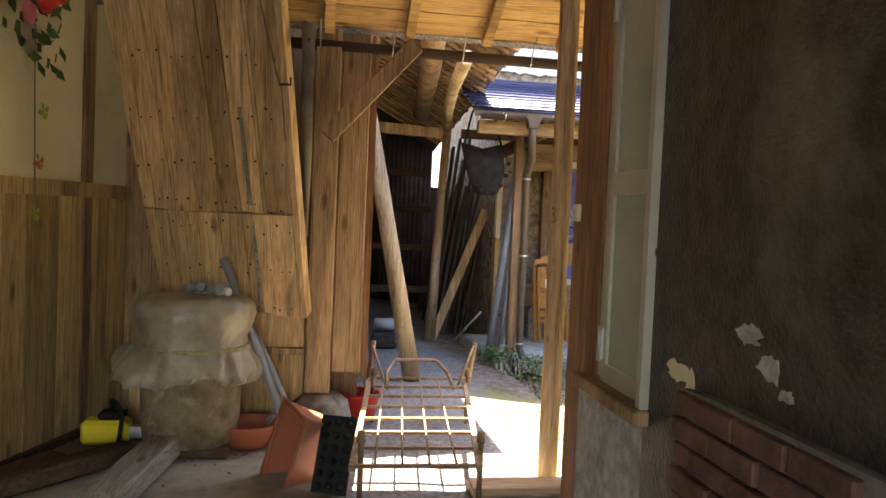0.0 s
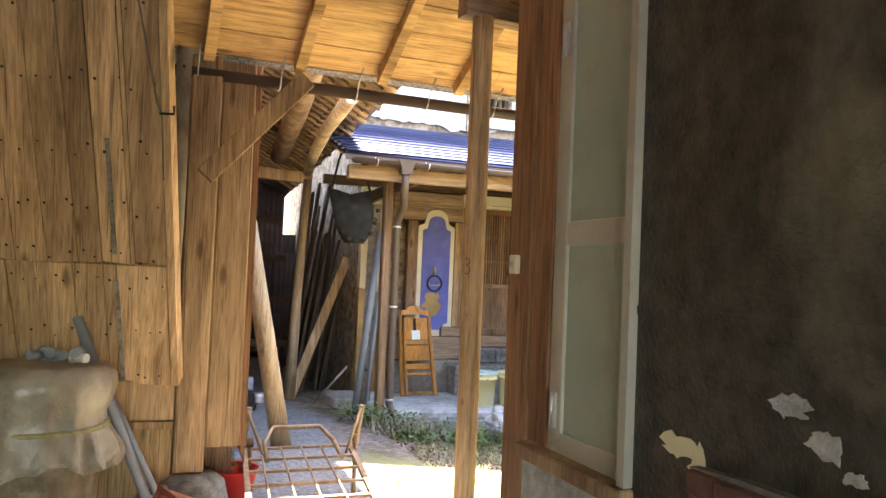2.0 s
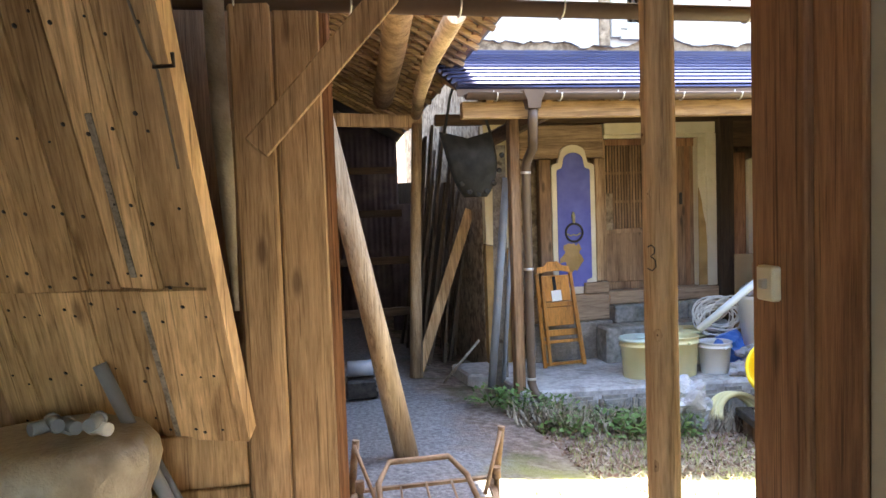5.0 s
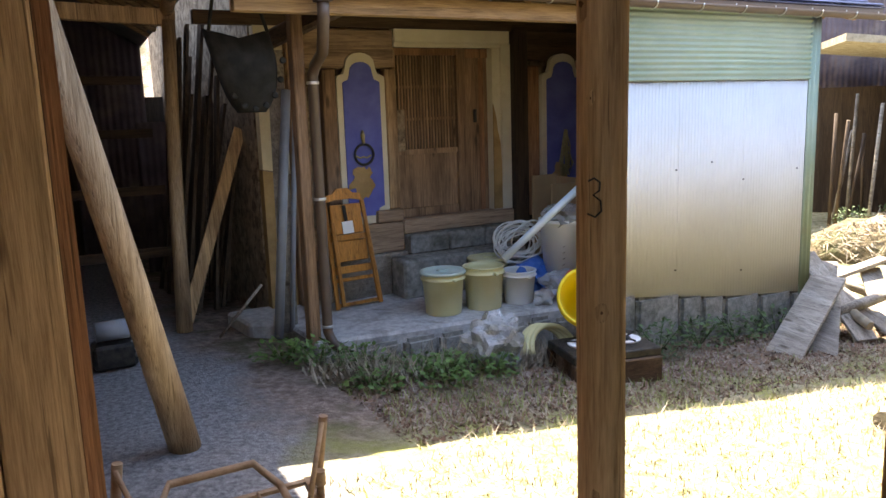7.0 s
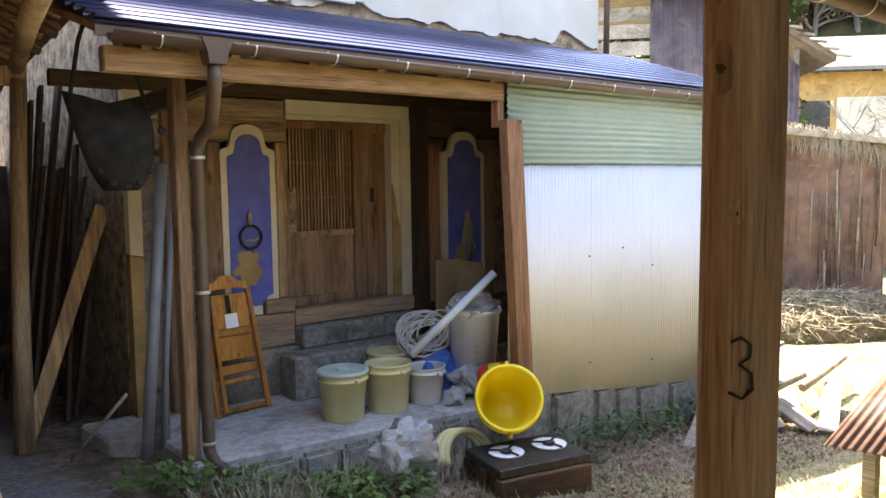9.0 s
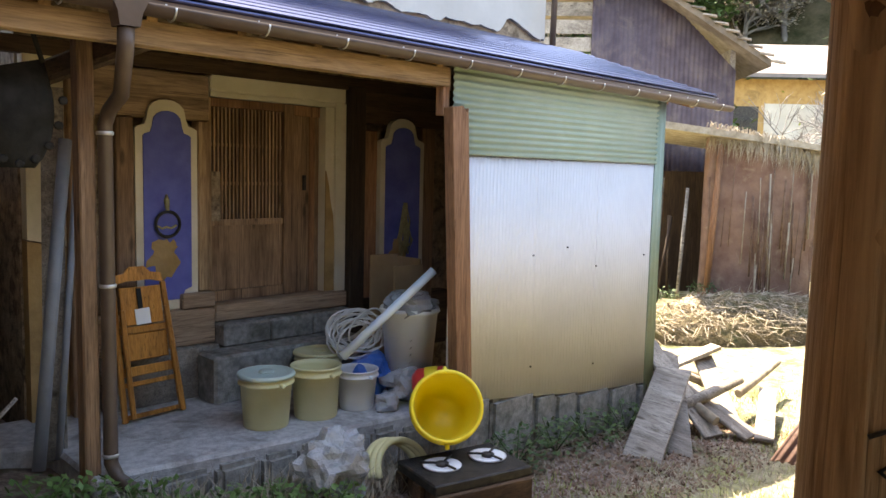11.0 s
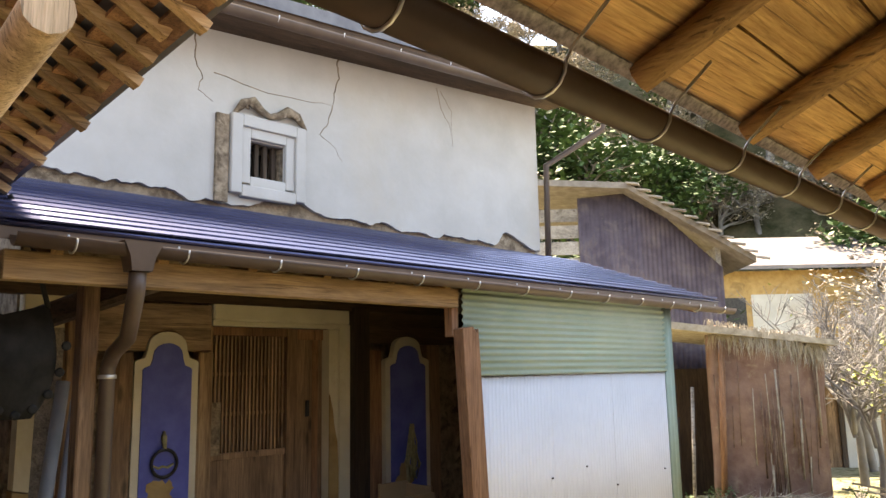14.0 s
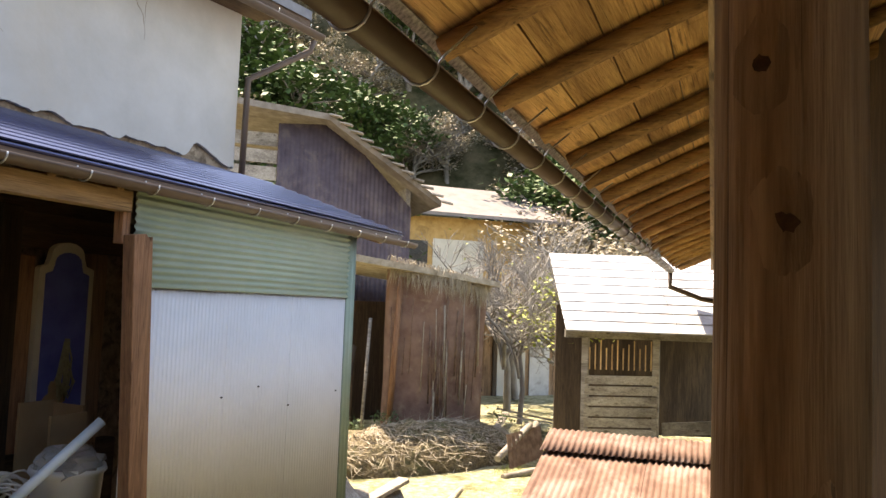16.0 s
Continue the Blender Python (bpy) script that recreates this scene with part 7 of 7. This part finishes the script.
stuff("dry_grass", blades(16000, (1.3, 3.6, 9.5, 6.6), 0.05, 0.004, 1, lambda x, y_: free(x, y_) * (1.0 if y_ < 5.9 + 0.3 * noise.noise((x, y_, 0)) else 0.25), 1.3), "straw", "dry straw-coloured grass in the sun", "grass")
stuff("green_grass", blades(9000, (1.3, 3.6, 14, 7.0), 0.06, 0.004, 2, lambda x, y_: free(x, y_) * max(0.05, noise.noise((x * 0.9, y_ * 0.9, 4)) * 1.6), 0.8), "grassblade", "tufts of fresh grass", "grass")
stuff("leaf_litter", blades(9000, (1.7, 5.6, 7.5, 7.0), 0.018, 0.014, 3, lambda x, y_: free(x, y_), 2.0), "litter", "fallen brown leaves", "leaf litter")
stuff("ledge_weeds", blades(1800, (1.8, 6.55, 4.4, 7.02), 0.16, 0.008, 4, lambda x, y_: max(0.1, noise.noise((x * 2.5, 3, 1)) + 0.4), 0.9), "straw", "dry weeds along the ledge", "weeds")


def leafy(name, spots, n, r, h, size, mat, label, seed):
    rg = random.Random(seed)
    for cx, cy, cz in spots:
        t_ = thing(name, (cx, cy, cz), label, "weed", group=name)
        bm_ = bmesh.new()
        for i in range(n):
            a, rr_ = rg.uniform(0, 6.28), r * math.sqrt(rg.random())
            p = Vector((cx + rr_ * math.cos(a), cy + rr_ * math.sin(a) * 0.8, cz + h * rg.random() * (1.1 - rr_ / r * 0.6)))
            d = Vector((rg.uniform(-1, 1), rg.uniform(-1, 1), rg.uniform(-0.3, 0.5))).normalized() * size * rg.uniform(0.6, 1.2)
            s = d.cross(Vector((rg.uniform(-0.4, 0.4), rg.uniform(-0.4, 0.4), 1))).normalized() * size * 0.33
            bm_.faces.new([bm_.verts.new(p), bm_.verts.new(p + d * 0.5 + s), bm_.verts.new(p + d), bm_.verts.new(p + d * 0.5 - s)])
        part("foliage", bm_, mat, t_)
        bm_ = bmesh.new()
        for i in range(5):
            a = rg.uniform(0, 6.28)
            tube(bm_, [(cx, cy, cz - 0.03), (cx + r * 0.6 * math.cos(a), cy + r * 0.5 * math.sin(a), cz + h * 0.8)], 0.004, 4)
        part("stems", bm_, mat, t_)["kind"] = "stuff"


leafy("weed_clump", [(1.75, 7.2, 0.0), (1.95, 7.05, -0.02), (2.2, 6.9, -0.06), (2.5, 6.75, -0.12), (2.75, 6.7, -0.14), (2.6, 6.5, -0.14), (2.1, 6.5, -0.08), (3.0, 6.55, -0.16)], 150, 0.2, 0.17, 0.05, "leaf", "low green weeds at the foot of the ledge", 70)
leafy("weed_clump", [(4.6, 6.6, -0.3), (5.1, 6.65, -0.35), (5.6, 6.7, -0.4), (6.1, 6.68, -0.42), (6.5, 6.6, -0.45), (11.2, 9.3, -0.2), (11.7, 8.9, -0.1), (13.5, 7.6, -0.2)], 170, 0.3, 0.25, 0.05, "leaf_dark", "dark green weeds along the foundation", 71)


# trees and hillside
def tree(name, base, h, seed, spread, leaf_mat, n_leaf, leaf_size, label, levels=4, bark="twig", r0=0.1, upright=0.6):
    rg = random.Random(seed)
    t_ = thing(name, base, label, "tree")
    bm_, tips = bmesh.new(), []

    def grow(p, d, ln, r, lv):
        q = p + d * ln
        mid = p + d * ln * 0.5 + Vector((rg.uniform(-1, 1), rg.uniform(-1, 1), rg.uniform(-1, 1))) * ln * 0.06
        tube(bm_, [p, mid, q], [r, r * 0.85, r * 0.65], 6 if lv < 2 else 3, cap=False)
        if lv >= levels:
            tips.append((mid, q, d))
            return
        for i in range(3 + (lv > 1) + (lv == 0) * 2):
            nd = (d * upright + Vector((rg.uniform(-1, 1), rg.uniform(-1, 1), rg.uniform(-0.35, 0.8))) * spread).normalized()
            grow(p.lerp(q, rg.uniform(0.45, 1.0)), nd, ln * rg.uniform(0.55, 0.82), r * 0.58, lv + 1)

    grow(Vector(base), Vector((rg.uniform(-0.1, 0.1), rg.uniform(-0.1, 0.1), 1)).normalized(), h * 0.34, r0, 0)
    part("trunk", bm_, bark, t_)
    if n_leaf:
        verts, faces = [], []
        for i in range(n_leaf):
            a, b, d = tips[rg.randrange(len(tips))]
            p = a.lerp(b, rg.uniform(0, 1.25)) + Vector((rg.gauss(0, 1), rg.gauss(0, 1), rg.gauss(0, 1))) * leaf_size * 1.3
            v = Vector((rg.uniform(-1, 1), rg.uniform(-1, 1), rg.uniform(-0.6, 0.6))).normalized() * leaf_size * rg.uniform(0.6, 1.3)
            s = v.cross(Vector((rg.uniform(-0.5, 0.5), rg.uniform(-0.5, 0.5), 1))).normalized() * leaf_size * 0.4
            k_ = len(verts)
            verts += [p, p + v * 0.5 + s, p + v, p + v * 0.5 - s]
            faces.append((k_, k_ + 1, k_ + 2, k_ + 3))
        me = bpy.data.meshes.new("crown")
        me.from_pydata(verts, [], faces)
        me.materials.append(M[leaf_mat])
        ob = new("crown", me)
        ob.parent = t_
        ob.location = -t_.location
    return t_


tree("bare_tree", (17.0, 8.6, -0.5), 5.5, 1, 0.75, "leaf_yellow", 0, 0.05, "bare pale-twigged tree by the path", 5, r0=0.09)
tree("bare_tree", (18.5, 7.6, -0.5), 5.2, 2, 0.8, "leaf_yellow", 0, 0.05, "bare pale-twigged tree behind the path", 5, r0=0.09)
tree("bare_tree", (16.8, 6.9, -0.5), 4.6, 9, 0.8, "leaf_yellow", 260, 0.1, "pale twigged tree with first leaves", 5, r0=0.07)
tree("young_tree", (15.2, 6.7, -0.5), 4.0, 3, 0.6, "leaf_yellow", 900, 0.09, "young tree in yellow-green spring leaf", 3, "bark", 0.05)
tree("bare_tree", (15.6, 7.9, -0.5), 4.6, 12, 0.85, "leaf_yellow", 0, 0.05, "small bare tree with tangled pale twigs", 5, r0=0.06)
tree("bare_tree", (19.6, 9.2, -0.5), 6.0, 13, 0.8, "leaf_yellow", 120, 0.08, "tall bare tree before the far house", 5, r0=0.1)
g1 = []
rg = random.Random(98)
for tries in range(420):
    an, di = (rg.uniform(8, 52), rg.uniform(31, 42)) if tries % 3 else (rg.uniform(-5, 65), rg.uniform(36, 58))
    x, y_ = di * math.cos(radians(an)), di * math.sin(radians(an))
    if len(g1) < 140 and not (19 < an < 33 and di < 41) and all(math.hypot(x - a_, y_ - b_) > 1.7 for a_, b_ in g1):
        g1.append((x, y_))
proto = tree("evergreen_tree", (0, 0, 0), 8.0, 7, 0.7, "leaf_dark", 5200, 0.22, "broadleaf evergreen on the hillside", 3, "bark", 0.2)
proto2 = tree("budding_tree", (0, 0, 0), 7.0, 8, 0.85, "straw", 4200, 0.12, "pale budding tree on the hillside", 4, "twig", 0.14)
rg = random.Random(99)
for i, (x, y_) in enumerate(g1):
    src = proto if i % 5 in (1, 3) else proto2
    m_ = pose(x, y_, ground_z(x, y_) - 0.3, 0, 0, rg.uniform(0, 360)) @ Matrix.Diagonal((1, 1, 1, 1))
    if i == 0:
        proto2.matrix_basis = m_
    elif i == 1:
        proto.matrix_basis = m_
    else:
        c_ = copy_thing(src, m_)
        s_ = rg.uniform(1.0, 1.6)
        c_.scale = (s_, s_, s_)
